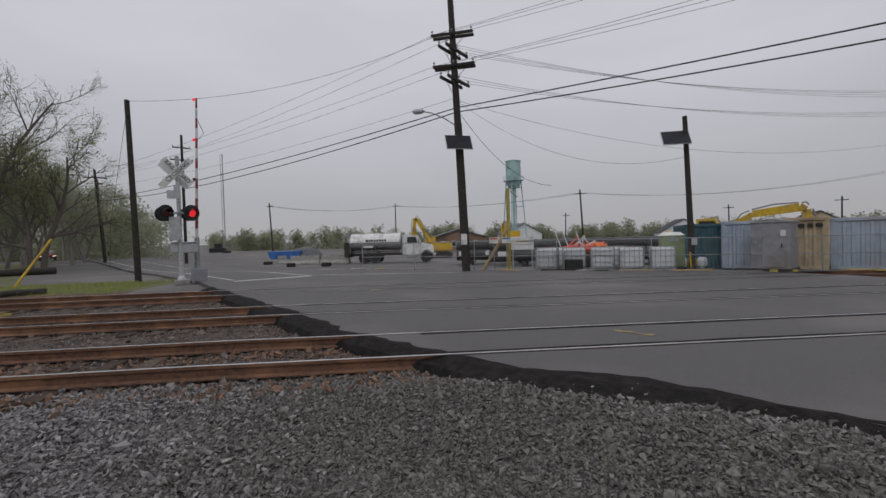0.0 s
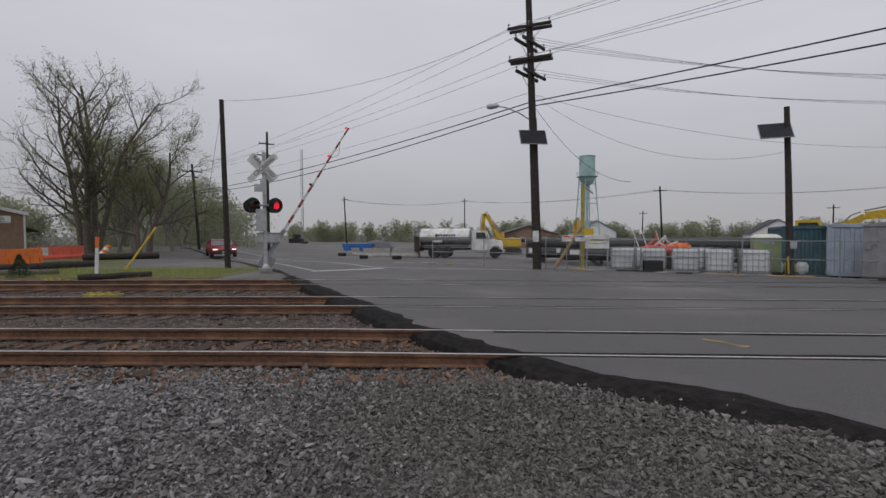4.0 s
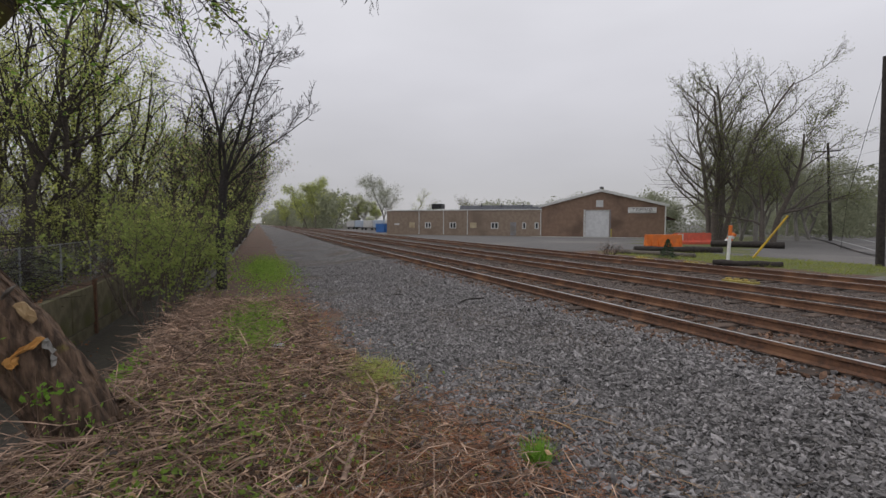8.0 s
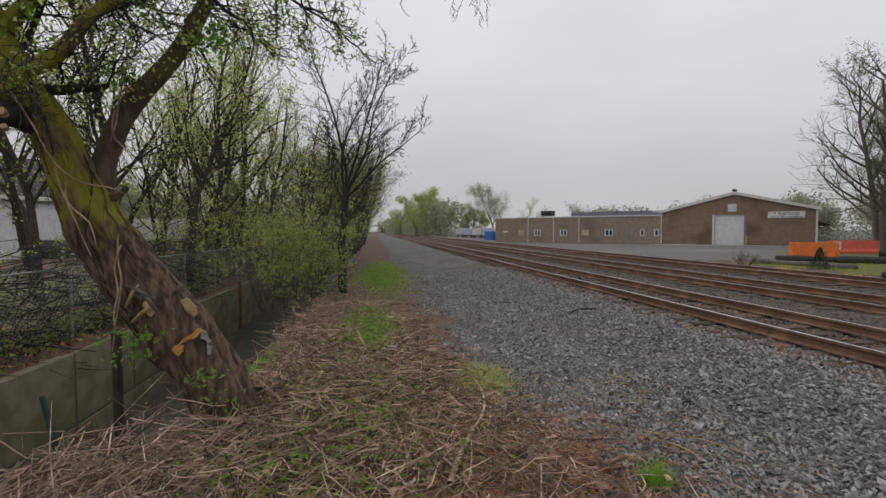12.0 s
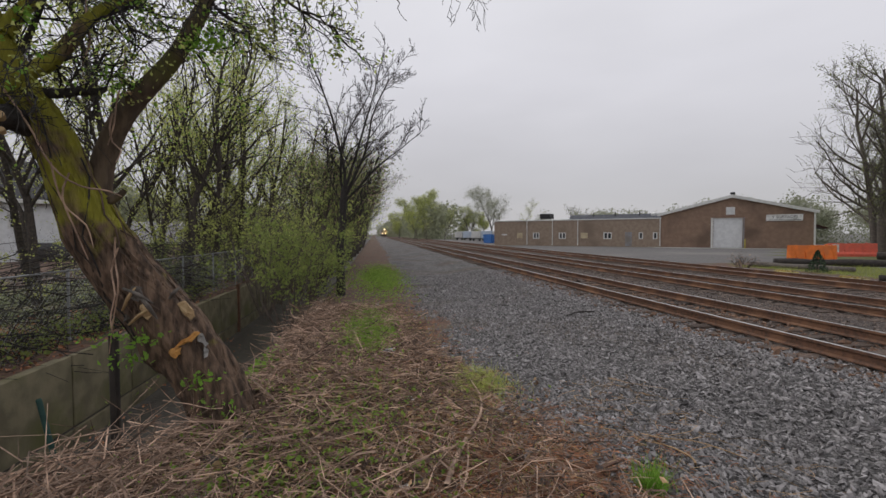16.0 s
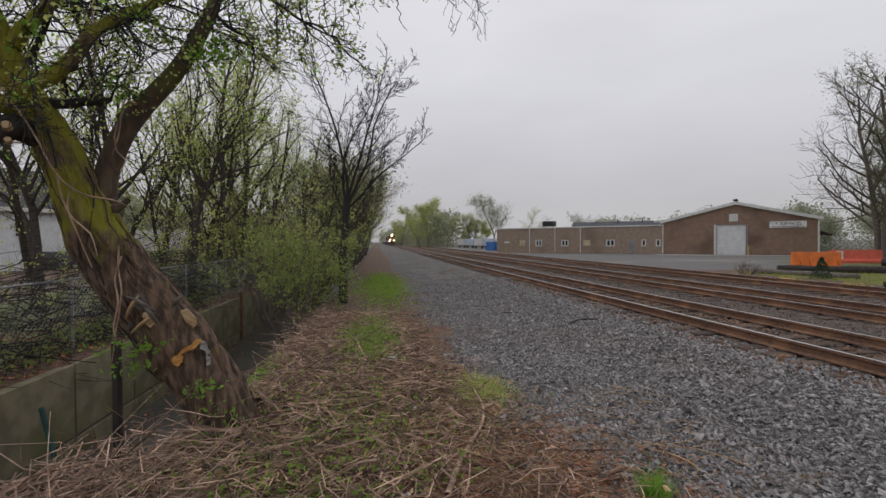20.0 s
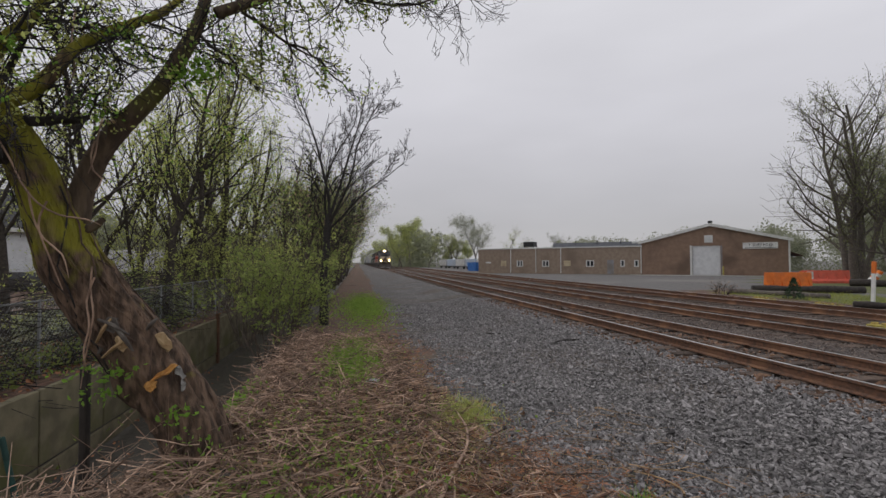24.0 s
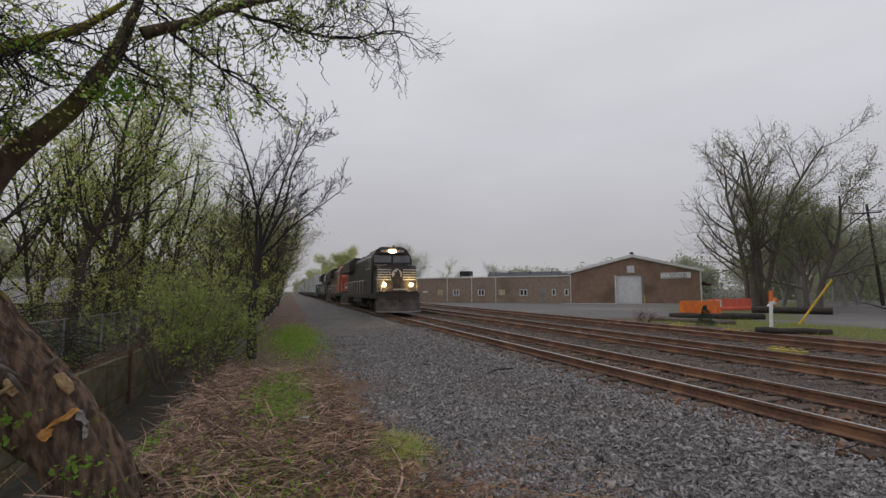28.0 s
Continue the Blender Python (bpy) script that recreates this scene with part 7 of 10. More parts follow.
# ---- the car park and restaurant east of the road ----
def car(name, m, paint, label, group, lit=False):
    c = thing(name, label, "car", m, group)
    side = [(-2.15, 0.35), (-2.2, 0.75), (-2.05, 0.98), (-1.2, 1.05), (1.0, 1.02), (1.9, 0.86), (2.2, 0.68), (2.22, 0.4), (2.0, 0.28), (-2.0, 0.28)]
    bm = bmesh.new()
    w = 0.88
    left = [bm.verts.new((x, -w * (0.93 if abs(x) > 2.1 else 1), z)) for x, z in side]
    right = [bm.verts.new((x, w * (0.93 if abs(x) > 2.1 else 1), z)) for x, z in side]
    bm.faces.new(left)
    bm.faces.new(right[::-1])
    for i in range(len(side)):
        j = (i + 1) % len(side)
        bm.faces.new((left[i], right[i], right[j], left[j]))
    bmesh.ops.recalc_face_normals(bm, faces=bm.faces[:])
    bmesh.ops.bevel(bm, geom=bm.edges[:], offset=0.06, segments=2, affect="EDGES")
    part("body", bm, paint, c, smooth=True)
    roof = [(-1.75, 1.0), (-1.1, 1.42), (-0.2, 1.50), (0.45, 1.42), (1.3, 1.0)]
    sh = Shape()
    for s in (-1, 1):
        sh.v += [(x, s * (0.80 - 0.32 * (z - 1.0)), z) for x, z in roof]
    n = len(roof)
    sh.f = [tuple(range(n)), tuple(range(2 * n - 1, n - 1, -1))] + [(i, n + i, n + i + 1, i + 1) for i in range(n - 1)]
    part("cabin", sh, M_GLASS, c, "dark tinted windows")
    top = Shape()
    for s in (-1, 1):
        top.v += [(x, s * (0.815 - 0.32 * (z - 1.0)), z + 0.018) for x, z in roof[1:4]]
    top.f = [(0, 3, 4, 1), (1, 4, 5, 2)]
    part("roof_panel", top, paint, c)
    for s in (-1, 1):
        for x0, x1 in ((-1.78, -1.1), (1.34, 0.45), (-0.32, -0.28)):
            z1 = 1.44 if x1 != -0.28 else 1.50
            part("pillar", Shape().tube([(x0, s * 0.81, 1.0), (x1, s * 0.68, z1)], 0.035, 6), paint, c)
        for x in (-1.35, 1.38):
            wheel(c, x, s * 0.80, 0.32, 0.32, 0.2, 1 if s > 0 else -1, M_ALU)
            arch = Shape().lathe([(0.37, -0.02), (0.37, 0.02)], 18, pose(x, s * 0.872, 0.34, 90))
            part("wheel_arch", arch, M_BLACK, c)
        part("door_seam", Shape().box((-0.3, s * 0.884, 0.68), (0.012, 0.006, 0.6)), M_BLACK, c)
        part("door_handle", Shape().box((-0.05, s * 0.89, 0.82), (0.16, 0.02, 0.03), ch=0.005), paint, c)
        part("mirror", Shape().box((0.95, s * 0.98, 1.02), (0.12, 0.2, 0.13), ch=0.03), paint, c)
        part("headlight", Shape().box((2.15, s * 0.64, 0.68), (0.14, 0.34, 0.075), ch=0.03), M_CARLAMP if lit else M_PLASTIC, c, "car headlight")
        part("tail_light", Shape().box((-2.14, s * 0.66, 0.8), (0.1, 0.26, 0.16), ch=0.03), M_REDLAMP_OFF, c)
    part("grille", Shape().box((2.2, 0, 0.55), (0.04, 0.9, 0.14), ch=0.01), M_BLACK, c)
    part("bumper", Shape().box((2.19, 0, 0.38), (0.1, 1.5, 0.16), ch=0.04), M_BLACK, c)
    part("plate", Shape().box((2.25, 0, 0.45), (0.01, 0.32, 0.12)), M_WHITE, c)
    return c


car("parked_car", pose(40.7, 2.75, gz(40.7, 2.7) - 0.12, 0, 0, 92), M_CARWHITE, "silver-white hatchback parked by the maroon fence", "cars")


def maroon_fence(a, b, high, label):
    f = thing("wooden_fence", label, "fence", None, "maroon fences")
    a, b = Vector(a), Vector(b)
    n = int((b - a).length / 0.18)
    turn = math.degrees(math.atan2(b.y - a.y, b.x - a.x))
    for k in range(n):
        p = a.lerp(b, (k + 0.5) / n)
        part("board", Shape().box((0, 0, high / 2), (0.168, 0.025, high), ch=0.004), M_MAROON, f).matrix_basis = pose(p.x, p.y, gz(p.x, p.y) - 0.12, 0, 0, turn)
    return f


maroon_fence((44.5, 6.2, 0), (43.0, -0.4, 0), 1.75, "maroon painted board fence behind the parked car")
maroon_fence((35.0, 0.4, 0), (34.0, -1.2, 0), 1.65, "short maroon board fence beside the dumpster")
# Iron railing with its posts before the car.
rl = thing("iron_railing", "thin dark iron railing before the parked car", "railing")
for k in range(22):
    y = 5.2 - 0.22 * k
    x = 36.6
    part("picket", Shape().tube([(x, y, gz(x, y) - 0.1), (x, y, gz(x, y) + 1.0)], 0.014, 5), M_MAROON, rl)
part("top_rail", Shape().tube([(36.6, 5.3, gz(36.6, 5) + 0.95), (36.6, 0.4, gz(36.6, 1) + 0.95)], 0.02, 6), M_MAROON, rl)
for y in (0.35, -0.6):
    part("railing_post", Shape().box((36.6, y, gz(36.6, y) + 0.75), (0.12, 0.12, 1.8)), M_MAROON, rl)
for y in (3.35, 2.45):
    b = stack_thing("wheelie_bin", "black wheeled rubbish bin on the grass", "bin", pose(37.4, y, gz(37.4, y) - 0.12, 0, 0, 5), [("body", Shape().prism([(-0.25, 0.05), (0.25, 0.05), (0.31, 0.98), (-0.31, 0.98)], -0.28, 0.28), M_BLACK, ""), ("lid", Shape().box((0, 0, 1.03), (0.68, 0.62, 0.08), ch=0.03), M_BLACK, ""), ("label", Shape().box((-0.29, 0.0, 0.5), (0.02, 0.25, 0.2)), M_WHITE, "white sticker")], "rubbish bins")
dp = thing("dumpster", "large dark maroon steel dumpster on the asphalt", "dumpster", pose(31.8, -2.45, gz(31.8, -2.4) - 0.1, 0, 0, -95))
part("body", Shape().prism([(-1.25, 0.12), (1.25, 0.12), (1.25, 1.25), (0.9, 1.5), (-0.8, 1.5), (-1.25, 1.15)], -0.8, 0.8), M_MAROON, dp)
part("lid", Shape().add([(-0.8, -0.82, 1.5), (0.9, -0.82, 1.5), (0.9, 0.82, 1.62), (-0.8, 0.82, 1.62), (-0.8, -0.82, 1.55), (0.9, -0.82, 1.55), (0.9, 0.82, 1.67), (-0.8, 0.82, 1.67)], [(0, 3, 2, 1), (4, 5, 6, 7), (0, 1, 5, 4), (1, 2, 6, 5), (2, 3, 7, 6), (3, 0, 4, 7)]), M_MAROON, dp)
for x in (-0.9, 0.9):
    part("fork_pocket", Shape().box((x, -0.86, 0.7), (0.5, 0.14, 0.22), ch=0.02), M_MAROON, dp)
    part("caster", Shape().box((x, 0, 0.06), (0.2, 1.4, 0.14)), M_BLACK, dp)


def restaurant():
    r = thing("restaurant", "low restaurant with a clay tile roof and pale fieldstone front", "restaurant", pose(40.9, -3.1, gz(41, -5) - 0.15, 0, 0, -62))
    # x runs along the front, y to the back.
    part("wall_core", Shape().box((6.0, 0.95, 1.55), (12.0, 1.5, 3.4)), M_MORTAR, r)
    part("rear_wing", Shape().box((7.8, 3.9, 1.5), (8.4, 4.4, 3.3)), M_MORTAR, r, "plain rendered rear wing")
    rng = random.Random(14)
    z = 0.05
    while z < 2.95:
        h = rng.uniform(0.16, 0.28)
        x = 1.9
        while x < 12:
            w = rng.uniform(0.22, 0.55)
            if not (4.4 < x + w / 2 < 5.5 and z < 2.0) and not (8.2 < x < 9.6 and z < 2.0):
                part("stone", Shape().box((x + w / 2, 0.17, z + h / 2), (w - 0.03, 0.1 + rng.uniform(0, 0.06), h - 0.03), ch=0.03), M_STONEWALL, r)
            x += w
        z += h
    # A black panel stands for the darkness inside an open doorway.
    part("dark_doorway", Shape().box((1.1, 0.17, 1.15), (0.95, 0.1, 2.2)), M_BLACK, r, "black panel for the unlit inside of an open doorway")
    part("arched_door", Shape().prism([(8.35, 0.0), (9.45, 0.0), (9.45, 1.55), (9.2, 1.9), (8.9, 2.0), (8.6, 1.9), (8.35, 1.55)], 0.1, 0.2), M_MAROON, r, "brown arched wooden door")
    part("step", Shape().box((5.0, -0.5, 0.12), (1.9, 1.2, 0.3)), M_CONC_PALE, r, "pale concrete steps")
    part("step", Shape().box((5.0, -0.2, 0.35), (1.3, 0.7, 0.3)), M_CONC_PALE, r)
    for x in (4.2, 5.8):
        part("railing", Shape().tube([(x, -1.0, 0.3), (x, -1.0, 1.0), (x, 0.1, 1.35)], 0.025, 6), M_BLACK, r)
    part("roof_deck", Shape().prism([(-0.7, 2.9), (0.3, 4.05), (0.75, 4.05), (1.75, 3.2)], -0.6, 12.4, "x"), M_SHINGLE, r)
    part("rear_roof", Shape().prism([(1.2, 3.3), (1.2, 3.95), (6.3, 3.8), (6.3, 3.15)], 3.4, 12.3, "x"), M_SHINGLE, r)
    for k in range(9):
        y = -0.72 + 0.125 * k
        zz = 2.92 + 0.145 * k
        for q in range(26):
            x = -0.55 + 0.5 * q
            part("roof_tile", Shape().box((x + 0.24, y + 0.04, zz + 0.04), (0.47, 0.16, 0.05), ch=0.012), M_CLAY, r)
    part("fascia", Shape().box((5.9, -0.74, 2.86), (13.0, 0.06, 0.14)), M_MAROON, r)
    part("chimney", Shape().box((8.2, 2.0, 4.0), (0.8, 0.8, 0.9), ch=0.03), M_MAROON, r)
    part("chimney_cap", Shape().lathe([(0.5, 0), (0.45, 0.25), (0.1, 0.45)], 12, pose(8.2, 2.0, 4.45)), M_MAROON, r)
    part("roof_fan", Shape().box((4.2, 2.2, 3.85), (0.9, 0.8, 0.5), ch=0.05), M_GALV, r)
    part("flue", Shape().tube([(-0.5, 1.2, 3.4), (-0.5, 1.2, 5.2)], 0.13, 10), M_GALV, r, "galvanised kitchen flue")
    part("annex", Shape().box((-0.55, 1.45, 1.65), (1.1, 2.1, 3.5)), M_SIDING, r, "white rendered annex")
    part("annex_roof", Shape().box((-0.55, 1.45, 3.45), (1.25, 2.3, 0.10)), M_TRIM, r)
    for y in (0.8, 1.45, 2.1):
        w = part("window_frame", Shape().box((-1.12, y, 2.2), (0.06, 0.44, 1.1)), M_TRIM, r)
        part("pane", Shape().box((-1.16, y, 2.2), (0.02, 0.32, 0.95)), M_GLASS, w)
    part("duct", Shape().prism([(2.5, 2.2), (3.5, 2.2), (3.5, 2.6), (2.5, 3.3)], -0.9, 0.2, "x"), M_SIDING, r, "sloping white vent hood")
    part("ladder", Shape().tube([(-1.45, 0.5, 0.4), (-1.25, 0.6, 3.2)], 0.03, 5), M_BLACK, r)
    return r


restaurant()
# Road bridge far down the line.
br = thing("road_bridge", "grey concrete road bridge over the tracks in the distance", "bridge", pose(150, 5, -2.2))
part("deck", Shape().box((0, 0, 4.4), (8, 90, 1.0)), M_BRIDGE, br)
part("parapet", Shape().box((-4.0, 0, 5.3), (0.3, 90, 0.8)), M_BRIDGE, br)
for y in (-30, -12, 0, 18, 34):
    part("pier", Shape().box((0, y, 1.6), (1.4, 1.2, 5.0), ch=0.05), M_BRIDGE, br)
for y in (-46, 46):
    part("abutment", Shape().box((0, y, 2.0), (9, 8, 5.2)), M_BRIDGE, br)
stack_thing("parked_wagon", "dark empty flat wagon beside the far tracks", "wagon", pose(95, 14.6, gz(95, 14) + 0.2, 0, 0, 0), [("deck", Shape().box((0, 0, 0.9), (9, 2.4, 0.4)), M_BLACK, ""), ("bogie", Shape().box((-3, 0, 0.4), (1.8, 2.0, 0.6)), M_UNDER, ""), ("bogie", Shape().box((3, 0, 0.4), (1.8, 2.0, 0.6)), M_UNDER, "")])


# ---- the creek wall and what lies behind it ----
wall = thing("retaining_wall", "stained concrete panel retaining wall along a narrow creek", "retaining wall", kind="structure")
me_panel = None
x = 1.0
k = 0
while x > -60:
    w = 1.9
    for tier, (z0, z1) in enumerate(((-1.62, WALL_TOP), (-2.6, -1.66))):
        sh_name = "panel"
        if me_panel is None:
            me_panel = {}
        if tier not in me_panel:
            o = part(sh_name, Shape().box((0, 0, 0), (w - 0.035, 0.16, z1 - z0), ch=0.012), M_CONC, wall)
            me_panel[tier] = o.data
        else:
            o = new(sh_name, me_panel[tier])
            o.parent = wall
        o.matrix_basis = pose(x - w / 2, WALL_Y - 0.02 + (0.012 if (k + tier) % 3 == 0 else 0), 0.5 * (z0 + z1), 0.4 * (k % 2), 0, 0.15 * ((k * 7) % 3 - 1))
    if k % 3 == 1:
        part("wall_post", Shape().box((x, WALL_Y + 0.09, -1.35), (0.13, 0.1, 2.2), ch=0.01), M_RAIL, wall, "rusty steel post")
    x -= w
    k += 1
st = thing("steel_post", "rusty steel post standing before the creek wall", "post", pose(-6.65, -3.38, 0.0))
part("shaft", Shape().box((0, 0, -0.85), (0.09, 0.07, 2.3), ch=0.012).box((0, 0.05, -0.85), (0.02, 0.05, 2.3)), M_UNDER, st)
pp = thing("teal_pipe", "short leaning teal plastic pipe by the creek wall", "pipe", pose(-6.42, -3.85, -1.75, 12, 0, 0))
part("shaft", Shape().lathe([(0.032, 0), (0.032, 1.3), (0.024, 1.31), (0.024, 1.2)], 12), M_TEALPIPE, pp)
tagged(part("creek_water", Shape().add([(2, WALL_Y + 0.05, -2.02), (-60, WALL_Y + 0.05, -2.02), (-60, -2.9, -2.02), (2, -2.9, -2.02)], [(0, 1, 2, 3)]), M_WATER), "still dark creek water below the wall", "water", kind="structure")
cf = thing("chain_link_fence", "old chain-link fence with vines along the creek wall", "fence")
for k in range(16):
    x0 = 1.0 - 2.6 * k
    part("fence_post", Shape().tube([(x0, -5.5, -0.6), (x0, -5.5, 0.95)], 0.025, 6), M_GALV, cf)
    part("fence_rail", Shape().tube([(x0, -5.5, 0.92), (x0 - 2.6, -5.5, 0.92)], 0.017, 5), M_GALV, cf)
    mesh = Shape()
    for q in range(-12, 22):
        for up in (0, 1):
            s0, s1 = q * 0.12, q * 0.12 + 1.45
            c0, c1 = max(0.0, s0), min(2.6, s1)
            if c1 <= c0:
                continue
            h0, h1 = c0 - s0 - 0.52, c1 - s0 - 0.52
            if up:
                h0, h1 = 0.40 - h0, 0.40 - h1
            mesh.tube([(x0 - c0, -5.5, h0), (x0 - c1, -5.5, h1)], 0.0025, 3, False)
    if k < 9:
        tagged(part("wire_mesh", mesh, M_GALV, cf, "woven wire mesh"), kind="stuff")


def siding_house(x, y, turn, w, d, h, ridge, label):
    b = thing("house", label, "house", pose(x, y, -0.55, 0, 0, turn), "houses and sheds")
    part("wall_shell", Shape().prism([(-d / 2, -0.5), (d / 2, -0.5), (d / 2, h), (0, ridge), (-d / 2, h)], -w / 2, w / 2, "x"), M_SIDING, b)
    drop = (ridge - h) / (d / 2)
    for s in (-1, 1):
        y0 = s * (d / 2 + 0.5)
        part("roof_slope", Shape().prism([(0, ridge + 0.02), (y0, h - 0.5 * drop + 0.02), (y0, h - 0.5 * drop + 0.18), (0, ridge + 0.2)], -w / 2 - 0.4, w / 2 + 0.4, "x"), M_SHINGLE, b, "dark shingle roof")
        part("fascia", Shape().box((0, y0, h - 0.5 * drop - 0.02), (w + 0.8, 0.06, 0.3)), M_TRIM, b, "white fascia board")
    for k in range(int(h / 0.16)):
        z = 0.16 * k
        part("siding_board", Shape().prism([(-d / 2 - 0.04, z), (-d / 2 - 0.008, z + 0.16), (-d / 2, z + 0.16), (-d / 2, z)], -w / 2, w / 2, "x"), M_SIDING, b)
        part("siding_board", Shape().prism([(w / 2 + 0.04, z), (w / 2 + 0.008, z + 0.16), (w / 2, z + 0.16), (w / 2, z)], -d / 2, d / 2), M_SIDING, b)
        part("siding_board", Shape().prism([(-w / 2 - 0.04, z), (-w / 2 - 0.008, z + 0.16), (-w / 2, z + 0.16), (-w / 2, z)], -d / 2, d / 2), M_SIDING, b)
    for xx in (-3.6, -0.7, 2.4):
        fr = part("window_frame", Shape().box((xx, -d / 2 - 0.05, h - 1.75), (1.5, 0.08, 1.3)), M_TRIM, b)
        for half in (-0.36, 0.36):
            for q in (-0.14, 0.14):
                for u in (-0.42, -0.14, 0.14, 0.42):
                    part("pane", Shape().box((xx + half + q, -d / 2 - 0.1, h - 1.75 + u), (0.23, 0.02, 0.23)), M_GLASS, fr)
    return b


siding_house(-40.2, -31.0, 140, 13.2, 9, 5.0, 8.0, "white vinyl-sided house with a dark shingle roof behind the trees")
stack_thing("parked_trailer", "long white box trailer parked behind the trees", "trailer", pose(-62, -29, -0.5, 0, 0, 70), [("box", Shape().box((0, 0, 2.3), (14, 2.5, 2.6), ch=0.04), M_TRAILER, ""), ("chassis", Shape().box((0, 0, 0.8), (13, 1.0, 0.3)), M_UNDER, "")] + [("wheel", Shape().lathe([(0.5, -0.2), (0.5, 0.2)], 14, pose(x, -0.9, 0.5, 90)), M_RUBBER, "") for x in (-5, -3.8, 5)], "parked trailers")
car("parked_car", pose(-40, -24.5, -0.55, 0, 0, 60), M_LOCO, "dark car parked beside the white house", "cars")


# ---- trees and plants ----
def grow(sh, tips, p, d, length, r, level, rng, o):
    """One limb and all that grows from it. o: wander, lift, split, fork angle, sides."""
    n = o["seg"][min(level, len(o["seg"]) - 1)]
    pts, rad = [Vector(p)], [r]
    d = Vector(d).normalized()
    for k in range(n):
        d = (d + Vector((rng.gauss(0, 1), rng.gauss(0, 1), rng.gauss(0, 1))) * o["wander"] + Vector((0, 0, o["lift"] if level else 0.02))).normalized()
        pts.append(pts[-1] + d * (length / n))
        rad.append(max(r * (1 - 0.75 * (k + 1) / n), o["thin"]))
    sh.tube(pts, rad, o["sides"][min(level, len(o["sides"]) - 1)], False)
    if level >= o["levels"]:
        tips += pts[1:]
        return
    kids = o["kids"][min(level, len(o["kids"]) - 1)]
    for k in range(kids):
        f = o["clear"] + (1 - o["clear"]) * (k + rng.random()) / kids if level == 0 else 0.2 + 0.8 * (k + rng.random()) / kids
        i = min(int(f * n), n - 1)
        q = pts[i].lerp(pts[i + 1], f * n - i)
        here = (pts[i + 1] - pts[i]).normalized()
        side = here.orthogonal()
        side.rotate(Matrix.Rotation(rng.uniform(0, 2 * math.pi), 3, here))
        a = radians(o["angle"] * rng.uniform(0.65, 1.3))
        nd = here * math.cos(a) + side.normalized() * math.sin(a)
        rr = rad[i] * rng.uniform(0.42, 0.65)
        grow(sh, tips, q, nd, length * o["shrink"] * rng.uniform(0.7, 1.2) * (1.15 - 0.5 * f if level == 0 else 1), max(rr, o["thin"]), level + 1, rng, o)
    tips.append(pts[-1])


BASE = dict(seg=(8, 6, 4, 3), wander=0.11, lift=0.07, thin=0.006, sides=(9, 6, 4, 3), levels=3, kids=(11, 7, 5), clear=0.3, angle=48, shrink=0.55)


def tree(name, label, m, seed, height, r, bark, leaf=None, leaf_n=0, leaf_s=0.1, stems=1, spread=0.25, group="", cat="tree", leaf2=None, jitter=0.25, **kw):
    o = {**BASE, **kw}
    rng = random.Random(seed)
    t = thing(name, label, cat, m, group)
    tips = []
    for s in range(stems):
        sh = Shape()
        a = 2 * math.pi * s / stems + rng.random()
        lean = Vector((math.cos(a) * spread, math.sin(a) * spread, 1)) if stems > 1 else Vector((rng.uniform(-0.05, 0.05), rng.uniform(-0.05, 0.05), 1))
        grow(sh, tips, Vector((math.cos(a), math.sin(a), 0)) * (r * 1.3 if stems > 1 else 0) - Vector((0, 0, 0.25)), lean, height * rng.uniform(0.82, 1.05), r * rng.uniform(0.8, 1.1), 0, rng, o)
        part("trunk", sh, bark, t, smooth=True)
    if leaf and leaf_n and tips:
        g = np.random.default_rng(seed)
        at = np.array([tuple(p) for p in tips])
        for mt, share in ((leaf, 0.7 if leaf2 else 1.0),) + (((leaf2, 0.3),) if leaf2 else ()):
            k = int(leaf_n * share)
            c = at[g.integers(0, len(at), k)] + g.normal(0, jitter, (k, 3))
            quads("foliage", c, leaf_s * g.uniform(0.6, 1.4, k), mt, t, seed)
    return t


# Bare tree on the creek bank.
def bank_tree():
    t = thing("bank_tree", "slender dark bare tree with a forked crown on the bank", "tree", pose(-15.9, -1.1, -0.5))
    rng = random.Random(4)
    stem = [(0, 0, -0.3), (0.02, 0.03, 0.6), (0.02, 0.0, 1.4), (0.04, 0.08, 2.3), (0.04, 0.12, 3.1), (0.04, 0.20, 3.65)]
    part("trunk", knotty(stem, [0.18, 0.14, 0.125, 0.115, 0.12, 0.10], 14, 0.06, 4), M_BARK_DARK, t, smooth=True)
    o = {**BASE, **dict(wander=0.13, lift=0.045, thin=0.006, kids=(13, 8, 5), clear=0.12, angle=42, shrink=0.33, levels=3)}
    for k, (dx, dy, ln, rr, z) in enumerate(((0.1, -0.30, 4.3, 0.085, 3.3), (0.0, -0.06, 4.9, 0.095, 3.5), (-0.25, 0.30, 4.7, 0.09, 3.5), (0.1, 0.55, 4.4, 0.085, 3.3), (0.2, 0.95, 3.6, 0.07, 3.1), (-0.2, -0.75, 2.8, 0.045, 3.0), (0.1, 1.2, 1.9, 0.035, 2.4))):
        sh, tips = Shape(), []
        grow(sh, tips, Vector((0.04, 0.05 + 0.15 * (z - 2.6), z)), Vector((dx, dy, 1)), ln, rr * 0.58, 0, random.Random(40 + k), o)
        part("limb", sh, M_BARK_DARK, t, smooth=True)
    return t


